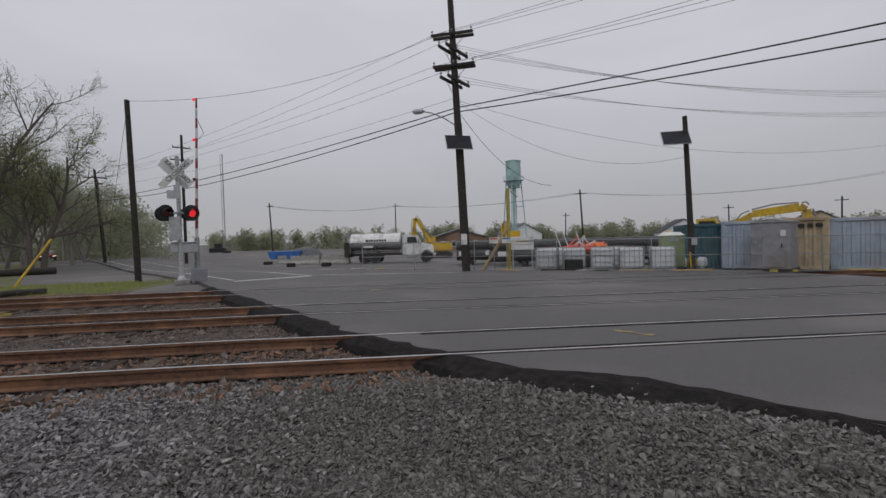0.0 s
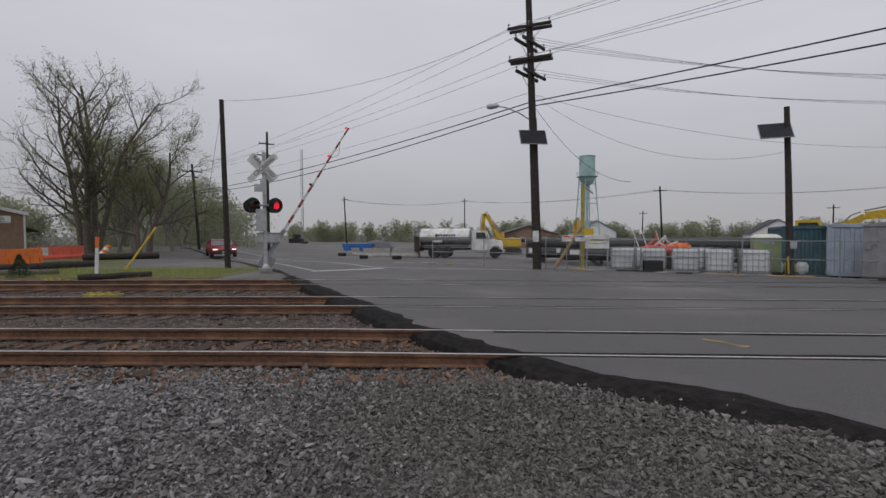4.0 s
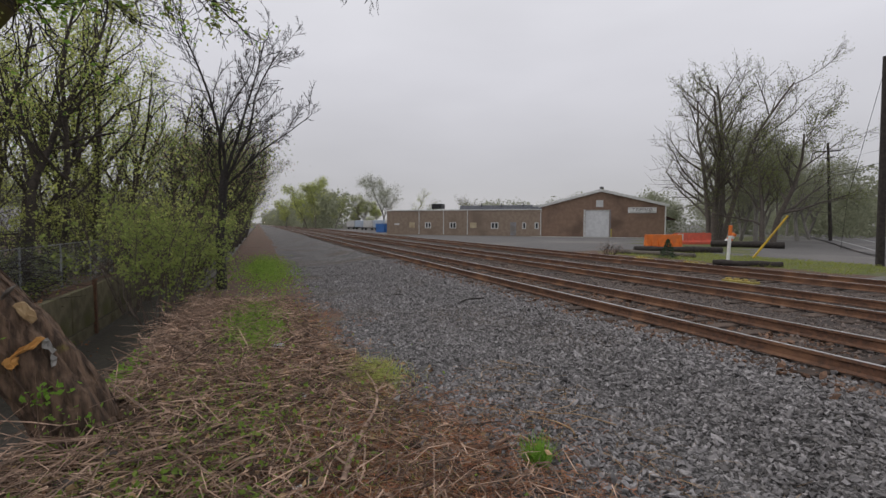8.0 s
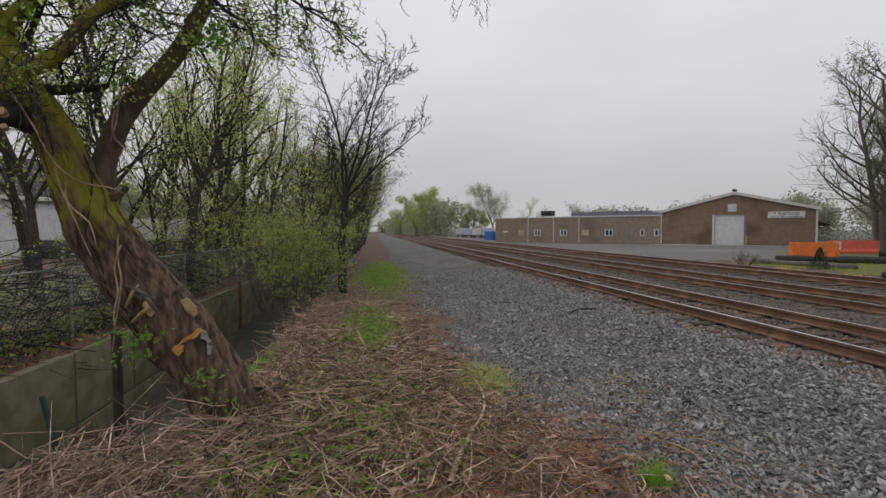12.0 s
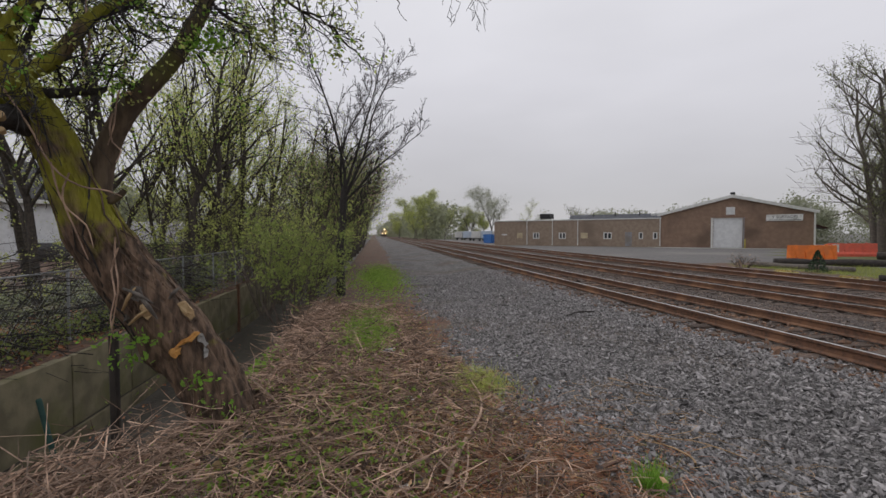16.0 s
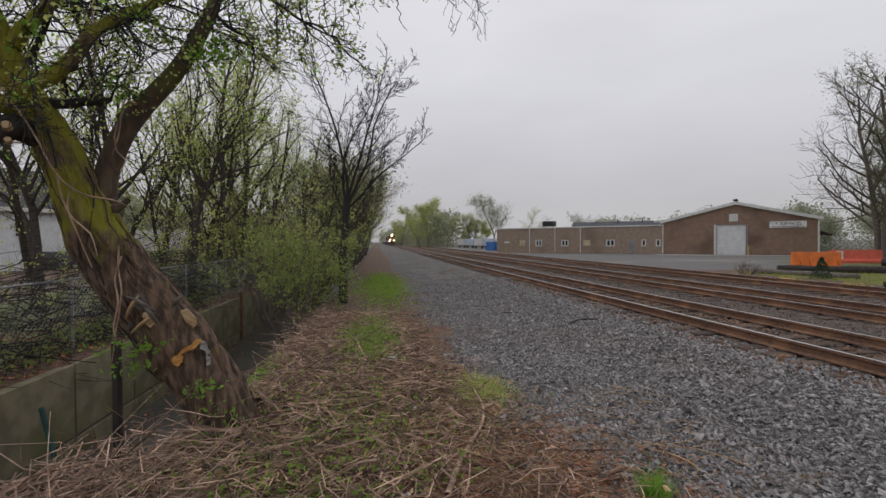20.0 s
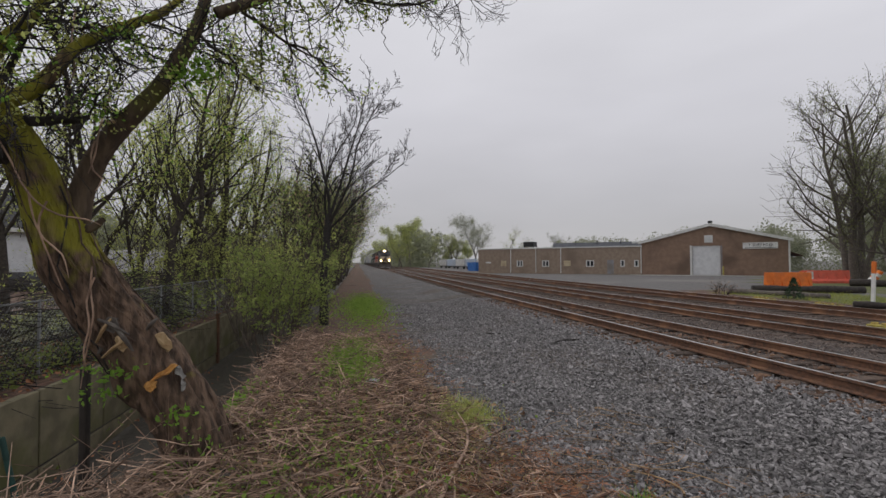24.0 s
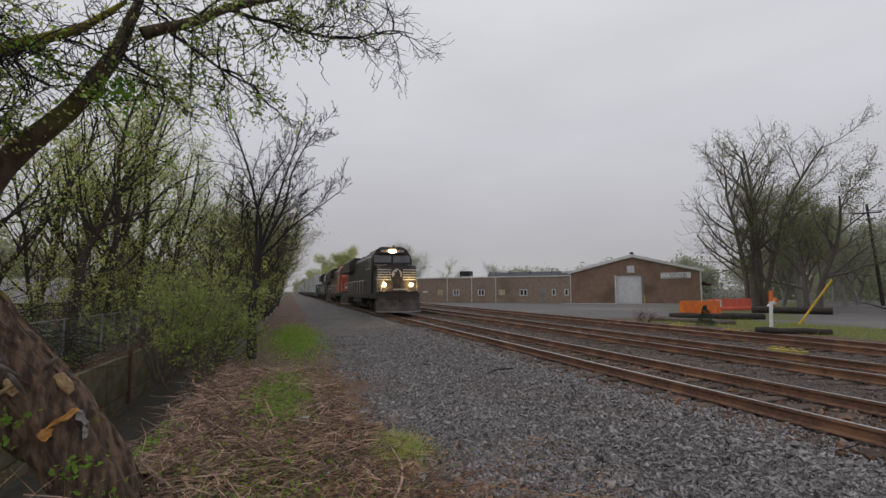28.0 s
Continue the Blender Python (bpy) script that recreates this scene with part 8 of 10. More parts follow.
def knotty(line, radii, sides, amp, seed, step=0.09, furrow=0.0):
    """A rough round limb through points: its skin swells and folds, and furrows run along it."""
    pts, rad = [], []
    line = [Vector(p) for p in line]
    for i in range(len(line) - 1):
        p0, p1, p2, p3 = line[max(i - 1, 0)], line[i], line[i + 1], line[min(i + 2, len(line) - 1)]
        n = max(1, int((p2 - p1).length / step))
        for k in range(n):
            f = k / n
            pts.append(0.5 * (2 * p1 + (p2 - p0) * f + (2 * p0 - 5 * p1 + 4 * p2 - p3) * f * f + (3 * p1 - p0 - 3 * p2 + p3) * f ** 3))
            rad.append(radii[i] + (radii[i + 1] - radii[i]) * f)
    pts.append(line[-1])
    rad.append(radii[-1])
    sh = Shape().tube(pts, rad, sides, False)
    out = []
    for j, p in enumerate(sh.v):
        k, a = j // sides, 2 * math.pi * (j % sides) / sides
        c = pts[k]
        e = amp * (noise.noise((2.6 * math.cos(a), 2.6 * math.sin(a) + seed, 0.10 * k)) + 0.6 * noise.noise((6 * math.cos(a), 6 * math.sin(a) + seed, 0.16 * k)) + 0.5 * noise.noise((1.1 * math.cos(a), 1.1 * math.sin(a), 0.22 * k + seed)))
        if furrow:
            e += furrow * (0.5 - 2 * abs(noise.noise((7.5 * math.cos(a), 7.5 * math.sin(a) + seed, 0.07 * k))))
        out.append(tuple(c + (Vector(p) - c) * (1 + 1.6 * e)))
    sh.v = out
    return sh


bank_tree()


def creek_tree():
    """The mossy tree that leans over the creek, with its limbs and torn scars."""
    t = thing("leaning_tree", "old mossy leaning tree with torn bark scars and vines", "tree")
    rng = random.Random(77)
    trunk = [(-5.35, -1.56, -0.95), (-5.32, -1.62, -0.36), (-5.28, -1.72, -0.03), (-5.26, -1.86, 0.22), (-5.24, -2.06, 0.54), (-5.19, -2.25, 0.85), (-5.13, -2.45, 1.15), (-5.05, -2.6, 1.44), (-4.97, -2.7, 1.72), (-4.88, -2.76, 1.99), (-4.78, -2.8, 2.24), (-4.7, -2.86, 2.49), (-4.61, -2.94, 2.72), (-4.52, -3.01, 2.94), (-4.43, -3.06, 3.14), (-4.36, -3.09, 3.35), (-4.26, -3.12, 3.53), (-4.17, -3.17, 3.75), (-4.08, -3.23, 3.99)]
    girth = [0.40, 0.33, 0.31, 0.305, 0.315, 0.30, 0.275, 0.26, 0.235, 0.20, 0.172, 0.162, 0.145, 0.132, 0.118, 0.106, 0.094, 0.08, 0.055]
    part("trunk", knotty(trunk, girth, 72, 0.075, 7, 0.035, 0.05), M_MOSSBARK, t, smooth=True)

    def skin(f, a, out=1.0):
        """A place on the bark: f runs up the trunk, a round it."""
        i = min(int(f), len(trunk) - 2)
        p = Vector(trunk[i]).lerp(Vector(trunk[i + 1]), f - i)
        ax = (Vector(trunk[i + 1]) - Vector(trunk[i])).normalized()
        u = ax.orthogonal().normalized()
        return p + (u * math.cos(a) + ax.cross(u) * math.sin(a)) * (girth[i] + (girth[i + 1] - girth[i]) * (f - i)) * out

    limb_b = [(-5.0, -2.69, 1.75), (-4.98, -2.61, 2.03), (-4.98, -2.58, 2.25), (-4.97, -2.5, 2.47), (-4.96, -2.4, 2.67), (-4.95, -2.25, 2.88), (-4.94, -2.03, 3.12), (-4.96, -1.85, 3.38), (-4.99, -1.72, 3.65), (-5.04, -1.61, 3.93), (-5.08, -1.54, 4.22), (-5.18, -1.47, 4.63)]
    part("limb", knotty(limb_b, [0.13, 0.105, 0.10, 0.10, 0.098, 0.094, 0.086, 0.08, 0.074, 0.066, 0.055, 0.03], 30, 0.07, 3, 0.045, 0.03), M_BARK_BROWN, t, "brown limb forking off the trunk", smooth=True)
    limb_c = [(-4.48, -2.94, 2.93), (-4.51, -2.75, 3.04), (-4.55, -2.61, 3.22), (-4.58, -2.49, 3.42), (-4.67, -2.37, 3.6), (-4.76, -2.21, 3.74), (-4.84, -2.05, 3.88), (-4.92, -1.85, 4.05), (-5.09, -1.58, 4.45)]
    part("limb", knotty(limb_c, [0.075, 0.068, 0.06, 0.056, 0.052, 0.048, 0.042, 0.036, 0.02], 18, 0.09, 5, 0.05, 0.03), M_MOSSBARK, t, smooth=True)
    limb_d = [(-4.4, -3.0, 3.24), (-4.44, -2.92, 3.4), (-4.48, -2.85, 3.53), (-4.53, -2.78, 3.66), (-4.62, -2.74, 3.86), (-4.73, -2.7, 4.2)]
    part("limb", knotty(limb_d, [0.075, 0.062, 0.055, 0.05, 0.04, 0.02], 16, 0.09, 6, 0.05, 0.03), M_MOSSBARK, t, smooth=True)
    limb_e = [(-4.62, -2.87, 2.82), (-4.66, -2.73, 2.83), (-4.69, -2.59, 2.87), (-4.73, -2.48, 2.88), (-4.75, -2.41, 2.92)]
    part("limb", knotty(limb_e, [0.05, 0.042, 0.04, 0.034, 0.02], 12, 0.14, 9, 0.03), M_BARK_DARK, t, "dead knobbly branch stump", smooth=True)
    limb_f = [(-4.58, -2.98, 2.68), (-4.49, -3.06, 2.74), (-4.4, -3.12, 2.76), (-4.32, -3.25, 2.77), (-4.19, -3.39, 2.81)]
    part("limb", knotty(limb_f, [0.09, 0.08, 0.075, 0.07, 0.06], 16, 0.10, 8, 0.05), M_MOSSBARK, t, smooth=True)
    limb_g = [(-4.63, -2.97, 2.54), (-4.49, -3.03, 2.57), (-4.4, -3.15, 2.52), (-4.32, -3.3, 2.46), (-4.18, -3.44, 2.41)]
    part("limb", knotty(limb_g, [0.12, 0.11, 0.105, 0.10, 0.09], 18, 0.12, 10, 0.05), M_BARK_DARK, t, smooth=True)
    limb_h = [(-4.54, -2.96, 3.14), (-4.59, -2.93, 3.31), (-4.64, -2.89, 3.51), (-4.69, -2.87, 3.66), (-4.74, -2.85, 3.89)]
    part("limb", knotty(limb_h, [0.032, 0.027, 0.024, 0.02, 0.014], 10, 0.08, 12, 0.05), M_BARK_DARK, t, smooth=True)
    part("limb_collar", knotty([(-4.98, -2.64, 1.88), (-4.96, -2.47, 1.92), (-4.95, -2.37, 2.0)], [0.07, 0.04, 0.022], 14, 0.12, 14, 0.03), M_BARK_BROWN, t, smooth=True)
    over = [(-5.01, -1.41, 4.11), (-5.08, -1.19, 4.25), (-5.2, -1.0, 4.41), (-5.37, -0.7, 4.72), (-5.6, -0.28, 5.05), (-5.89, 0.39, 5.47), (-6.12, 1.18, 5.95)]
    part("limb", knotty(over, [0.06, 0.055, 0.05, 0.045, 0.035, 0.025, 0.012], 10, 0.06, 11, 0.07), M_BARK_BROWN, t, smooth=True)
    over_low = [(-5.37, -0.7, 4.71), (-5.49, -0.44, 4.72), (-5.66, -0.14, 4.78), (-5.83, 0.26, 4.83), (-6.01, 0.7, 4.95), (-6.18, 1.27, 5.25), (-6.3, 1.63, 5.33)]
    part("limb", knotty(over_low, [0.026, 0.023, 0.020, 0.017, 0.014, 0.010, 0.006], 7, 0.06, 12, 0.07), M_BARK, t, smooth=True)
    droop = [(-5.11, -1.19, 4.2), (-5.2, -1.01, 4.13), (-5.31, -0.81, 4.03), (-5.43, -0.53, 3.93), (-5.54, -0.24, 3.89)]
    part("limb", knotty(droop, [0.02, 0.018, 0.015, 0.011, 0.006], 7, 0.06, 13, 0.07), M_BARK, t, smooth=True)
    spray = [(-5.03, -1.59, 3.91), (-5.06, -1.44, 3.77), (-5.09, -1.28, 3.69), (-5.13, -1.22, 3.54), (-5.13, -1.25, 3.33)]
    part("limb", knotty(spray, [0.02, 0.016, 0.013, 0.009, 0.004], 7, 0.06, 15, 0.05), M_BARK, t, smooth=True)
    for k, (px, py, ln) in enumerate(((-5.2, -1.0, 1.35), (-5.22, -0.93, 0.95), (-5.15, -0.62, 0.8), (-5.3, -0.2, 0.55), (-5.05, -1.3, 0.7), (-5.4, 0.35, 0.45))):
        pts = [Vector((px, py, 4.45))]
        for q in range(9):
            pts.append(pts[-1] + Vector((rng.gauss(0, 0.02), rng.gauss(0.015, 0.03), -ln / 9 * rng.uniform(0.8, 1.2))))
        part("hanging_shoot", Shape().tube(pts, [0.009 - 0.0007 * q for q in range(10)], 5, False), M_BARK, t, "thin drooping shoot")
    twigs, tips = Shape(), []
    o = {**BASE, "wander": 0.22, "lift": -0.03, "thin": 0.0032, "kids": (5, 4, 3), "levels": 2, "seg": (7, 5, 4), "angle": 50, "shrink": 0.55, "clear": 0.15, "sides": (5, 4, 3)}
    for line, count, ln in ((over, 22, 0.9), (over_low, 28, 0.75), (droop, 9, 0.6), (spray, 7, 0.5), (limb_b[6:], 14, 1.0), (limb_c, 20, 0.9), (limb_d, 13, 0.9), (limb_h, 9, 0.7), (limb_e, 8, 0.7), (limb_f, 7, 0.7), (trunk[11:], 15, 1.0)):
        for k in range(count):
            i = rng.randrange(1, len(line) - 1)
            p = Vector(line[i]).lerp(Vector(line[i + 1]), rng.random())
            w = Vector((rng.gauss(0, 0.8), rng.gauss(0.35, 0.8), rng.gauss(0.0, 0.7)))
            grow(twigs, tips, p, w, ln * rng.uniform(0.5, 1.2), rng.uniform(0.006, 0.015), 0, rng, o)
    part("twig_mass", twigs, M_BARK_DARK, t, "thin drooping twigs")
    g = np.random.default_rng(5)
    at = np.array([tuple(p) for p in tips])
    keep = (at[:, 2] > 2.7) & (at[:, 1] < -0.3 + 1.6 * g.uniform(0, 1, len(at)))
    at = at[keep]
    # Leaves sit in loose bunches along some of the twigs.
    hosts = at[g.integers(0, len(at), 700)]
    c = hosts[g.integers(0, len(hosts), 3600)] + g.normal(0, 0.05, (3600, 3))
    quads("foliage", c, 0.038 * g.uniform(0.5, 1.5, 3600), M_LEAF_Y, t, 6)
    hosts = at[g.integers(0, len(at), 260)]
    c = hosts[g.integers(0, len(hosts), 1100)] + g.normal(0, 0.05, (1100, 3))
    quads("foliage", c, 0.045 * g.uniform(0.5, 1.5, 1100), M_WEED_B, t, 7)
    far = at[(at[:, 1] > -1.2)]
    hosts = far[g.integers(0, len(far), 120)]
    c = hosts[g.integers(0, len(hosts), 1100)] + g.normal(0, 0.06, (1100, 3))
    quads("foliage", c, 0.05 * g.uniform(0.5, 1.5, 1100), M_LEAF, t, 17)
    for n, (q, k, r) in enumerate((((-4.87, -1.54, 3.44), 170, 0.10), ((-4.84, -1.69, 3.4), 40, 0.05), ((-4.72, -1.98, 3.52), 40, 0.07), ((-4.32, -2.78, 3.37), 35, 0.05), ((-4.76, -2.35, 3.04), 50, 0.07), ((-4.74, -2.11, 3.68), 40, 0.06))):
        quads("leaf_tuft", np.array(q) + g.normal(0, r, (k, 3)), 0.06 * g.uniform(0.5, 1.4, k), M_WEED_B, t, 8 + n)["kind"] = "stuff"
    # Bark plates, scars, cut ends and vines.
    for k in range(60):
        f0, a = rng.uniform(0.4, 10), rng.uniform(0, 2 * math.pi)
        pts = [skin(min(f0 + 0.45 * q, 15), a + 0.10 * math.sin(q + k), 1.0) for q in range(6)]
        part("bark_ridge", Shape().tube(pts, [0.003, 0.013, 0.018, 0.016, 0.011, 0.003], 4, False), M_MOSSBARK, t)
    for (px, py, pz), s, mt, turn in (((-5.02, -1.86, 0.81), (0.045, 0.03, 0.11), M_CUTWOOD, 28), ((-4.91, -1.81, 0.53), (0.025, 0.02, 0.14), M_TORN, -58), ((-4.89, -1.92, 0.41), (0.05, 0.03, 0.05), M_TORN, -30), ((-4.98, -1.7, 0.52), (0.03, 0.02, 0.09), M_CONC_PALE, 30), ((-4.99, -1.67, 0.38), (0.02, 0.02, 0.05), M_CONC_PALE, 10), ((-4.86, -2.25, 1.01), (0.06, 0.05, 0.07), M_BARK_GREY, 10), ((-4.85, -2.17, 0.83), (0.035, 0.04, 0.08), M_CUTWOOD, 30), ((-4.94, -2.35, 0.79), (0.03, 0.05, 0.09), M_BARK_GREY, -35), ((-5.01, -2.13, 0.36), (0.1, 0.06, 0.07), M_BARK_DARK, -30)):
        sh = Shape().lathe([(0.02, -0.04), (0.75, -0.02), (1.0, 0.0), (0.85, 0.02), (0.3, 0.03)], 11, pose(px, py, pz, 0, 78, 20) @ pose(0, 0, 0, 0, 0, turn) @ Matrix.Diagonal((s[2], s[0], s[1] * 8, 1)))
        rr = random.Random(int(1000 * pz))
        sh.v = [(x + rr.uniform(-0.012, 0.012), y + rr.uniform(-0.016, 0.016), z + rr.uniform(-0.018, 0.018)) for x, y, z in sh.v]
        part("scar", sh, mt, t, "torn wood on the trunk")
    part("burl", knotty([(-5.02, -2.17, 0.67), (-5.04, -2.21, 0.51), (-5.09, -2.17, 0.34), (-5.14, -2.07, 0.16)], [0.06, 0.12, 0.11, 0.05], 18, 0.18, 21, 0.03, 0.05), M_MOSSBARK, t, "dark swollen burl", smooth=True)
    for k, (a, b) in enumerate((((-4.83, -2.35, 1.06), (-4.75, -2.05, 0.92)), ((-4.82, -2.3, 0.71), (-4.75, -2.07, 0.88)), ((-4.77, -2.18, 0.99), (-4.76, -2.02, 0.77)), ((-4.83, -2.36, 0.85), (-4.79, -2.22, 1.07)), ((-4.86, -1.95, 0.95), (-4.89, -1.87, 1.05)))):
        m = Vector(a).lerp(Vector(b), 0.5) + Vector((0.05, 0.02, 0.02))
        part("torn_strip", knotty([a, m, b], [0.012, 0.02, 0.008], 7, 0.2, 30 + k, 0.03), M_CUTWOOD if k % 2 else M_BARK_GREY, t, "torn strip of bark", smooth=True)
    part("sawn_stub", Shape().tube([(-4.95, -2.25, 2.83), (-4.85, -2.27, 2.9)], [0.05, 0.042], 14), M_BARK_BROWN, t, "sawn branch stub")
    part("sawn_face", Shape().tube([(-4.85, -2.27, 2.9), (-4.84, -2.27, 2.92)], [0.042, 0.04], 14), M_CUTWOOD, t, "pale sawn branch end")
    for a, b, r in (((-4.29, -2.96, 2.52), (-4.24, -2.94, 2.54), 0.035), ((-4.28, -2.94, 2.4), (-4.24, -2.93, 2.42), 0.025)):
        part("sawn_face", Shape().tube([a, b], r, 12), M_CUTWOOD, t, "pale sawn branch end")
    vines = [[(-4.35, -3.06, 2.88), (-4.37, -2.91, 2.65), (-4.43, -2.81, 2.41), (-4.5, -2.79, 2.27), (-4.5, -2.67, 2.1), (-4.57, -2.54, 2.0), (-4.65, -2.37, 1.97), (-4.79, -2.32, 1.93)], [(-4.68, -2.33, 1.55), (-4.74, -2.37, 1.34), (-4.73, -2.34, 1.13), (-4.78, -2.39, 0.91), (-4.84, -2.45, 0.74), (-4.94, -2.54, 0.41)], [(-4.68, -2.31, 1.45), (-4.74, -2.4, 1.24), (-4.73, -2.37, 1.02), (-4.78, -2.44, 0.77), (-4.83, -2.43, 0.58)], [(-4.59, -2.45, 3.84), (-4.58, -2.47, 3.53), (-4.63, -2.47, 3.3), (-4.69, -2.57, 3.11), (-4.68, -2.55, 2.91)], [(-4.81, -2.39, 2.71), (-4.81, -2.42, 2.58), (-4.81, -2.4, 2.44), (-4.8, -2.32, 2.36), (-4.8, -2.37, 2.25)], [(-4.75, -2.24, 3.31), (-4.75, -2.26, 3.04), (-4.75, -2.32, 2.83), (-4.76, -2.36, 2.59), (-4.81, -2.44, 2.41)], [(-4.49, -2.73, 2.2), (-4.59, -2.74, 1.96), (-4.63, -2.68, 1.79), (-4.66, -2.56, 1.66), (-4.71, -2.53, 1.45)], [(-4.53, -2.61, 2.11), (-4.58, -2.7, 1.91), (-4.68, -2.66, 1.61), (-4.77, -2.61, 1.34)]]
    for line in vines:
        part("vine", knotty(line, [0.008] * (len(line) - 1) + [0.004], 6, 0.10, 5, 0.06), M_TWIG, t, "dry climbing vine", smooth=True)
    for k in range(12):
        a0 = rng.uniform(0, 6.28)
        f0 = rng.uniform(1, 7)
        pts = [skin(f0 + 0.6 * q, a0 + 0.22 * q * rng.uniform(0.5, 1.2), 1.05) for q in range(12)]
        part("vine", Shape().tube(pts, 0.005 + 0.004 * rng.random(), 5, False), M_TWIG_D if k % 3 else M_BARK_DARK, t, "dry climbing vine")
    for k in range(12):
        a = rng.uniform(-0.9, 2.6)
        p = Vector((-5.33, -1.58, -0.4)) + Vector((math.cos(a) * 0.32, math.sin(a) * 0.32, 0))
        part("root", Shape().tube([p + Vector((0, 0, 0.15)), p + Vector((math.cos(a) * 0.14, math.sin(a) * 0.14, -0.10)), p + Vector((math.cos(a) * 0.3, math.sin(a) * 0.3, -0.35))], [0.06, 0.045, 0.02], 7, False), M_MOSSBARK, t)
    sprout = np.concatenate([np.array(q) + g.normal(0, 1, (k, 3)) * np.array([0.05, 0.09, 0.04]) for q, k in (((-4.77, -1.64, 0.16), 40), ((-4.7, -2.18, 0.59), 45), ((-4.76, -2.28, 0.4), 40), ((-4.74, -2.51, 0.6), 14), ((-4.78, -1.36, -0.1), 10))])
    quads("leaf_tuft", sprout, 0.06 * g.uniform(0.6, 1.3, len(sprout)), M_WEED_B, t, 31)["kind"] = "stuff"
    return t


creek_tree()

# Woods behind the creek: a few kinds, repeated with their own turn and size.
WOOD = "woods behind the creek"
kinds = [
    tree("wood_tree", "slender spring tree with sparse yellow-green leaves", pose(-18.0, -6.57, -0.5), 11, 10.2, 0.15, M_BARK, M_LEAF_Y, 2000, 0.085, group=WOOD, leaf2=M_WEED_B, kids=(15, 6, 4), clear=0.30, angle=42, lift=0.05, shrink=0.29),
    tree("wood_tree", "many-stemmed bare spring tree with few leaves", pose(-19.6, -6.3, -0.5), 12, 9.6, 0.125, M_BARK, M_LEAF_Y, 1500, 0.09, stems=2, group=WOOD, kids=(13, 6, 4), clear=0.32, angle=38, lift=0.07, shrink=0.28),
    tree("wood_tree", "tall leafy young tree with pale green leaves", pose(-22.0, -7.0, -0.5), 13, 10.5, 0.12, M_BARK_GREY, M_LEAF_Y, 2700, 0.095, group=WOOD, leaf2=M_LEAF, kids=(14, 6, 4), clear=0.18, angle=42, lift=0.06, shrink=0.28),
]
dense = tree("bank_wood_tree", "dense twiggy brown-green tree leaning out over the bank", pose(-24.5, -2.7, -0.6), 17, 6.6, 0.10, M_BARK, M_LEAF_D, 3200, 0.10, stems=3, spread=0.2, group="trees along the bank", leaf2=M_TWIG, jitter=0.35, kids=(12, 6, 4), clear=0.30, angle=42, lift=0.08, shrink=0.40)
for k, (x, y, s) in enumerate(((-28.5, -2.6, 1.0), (-33, -2.5, 1.1), (-38.5, -2.4, 1.2), (-45, -2.3, 1.3), (-53, -2.3, 1.4), (-62, -2.2, 1.5), (-74, -2.2, 1.55), (-88, -2.2, 1.6), (-105, -2.4, 1.6))):
    c = copy_thing(dense, pose(x, y, -0.6, 0, 0, 57 * k))
    c.scale = [s] * 3
rng = random.Random(21)
spots = [(-15.0, -9.6), (-20.4, -8.8), (-22.4, -9.4), (-31.4, -9.2), (-22.6, -6.4), (-25.6, -6.6), (-29.2, -6.6), (-33.5, -6.4), (-27.0, -11.5), (-38, -6.6), (-44, -6.4), (-51, -7), (-24.6, -5.6), (-20.8, -7.2), (-23.6, -7.9), (-16.4, -8.6), (-18.6, -9.6), (-27.4, -7.6), (-12.8, -10.4), (-19.4, -7.9), (-21.4, -10.6), (-24.2, -9.0), (-17.4, -11.2), (-26.2, -5.7), (-30.2, -8.2)]
for k, (x, y) in enumerate(spots):
    c = copy_thing(kinds[k % 3], pose(x, y, -0.5, rng.uniform(-3, 3), rng.uniform(-3, 3), rng.uniform(0, 360)))
    c.scale = [rng.uniform(0.78, 1.12)] * 3


def shrub(label, m, seed, size, n, leaf, stems=9, leaf_s=0.07, group="bank shrubs", twig=M_TWIGTREE):
    """A bush of arching stems with small leaves in an uneven crown."""
    rng = random.Random(seed)
    g = np.random.default_rng(seed)
    t = thing("shrub", label, "shrub", m, group)
    sh, tips = Shape(), []
    o = {**BASE, "wander": 0.16, "lift": 0.0, "thin": 0.003, "kids": (5, 4), "levels": 2, "seg": (6, 4, 3), "angle": 42, "shrink": 0.5, "clear": 0.25, "sides": (5, 3, 3)}
    for k in range(stems):
        a = 2 * math.pi * k / stems + rng.random()
        grow(sh, tips, Vector((math.cos(a) * 0.15, math.sin(a) * 0.15, -0.1)), Vector((math.cos(a) * 0.5 * size[0] / size[2], math.sin(a) * 0.5 * size[1] / size[2], 1)), size[2] * rng.uniform(0.65, 1.05), 0.02, 0, rng, o)
    part("stem_mass", sh, twig, t, "thin woody stems")
    at = np.array([tuple(p) for p in tips])
    hosts = at[g.integers(0, len(at), max(30, n // 9))]
    c = hosts[g.integers(0, len(hosts), n)] + g.normal(0, 0.10, (n, 3))
    quads("foliage", c, leaf_s * g.uniform(0.5, 1.5, n), leaf, t, seed)
    return t


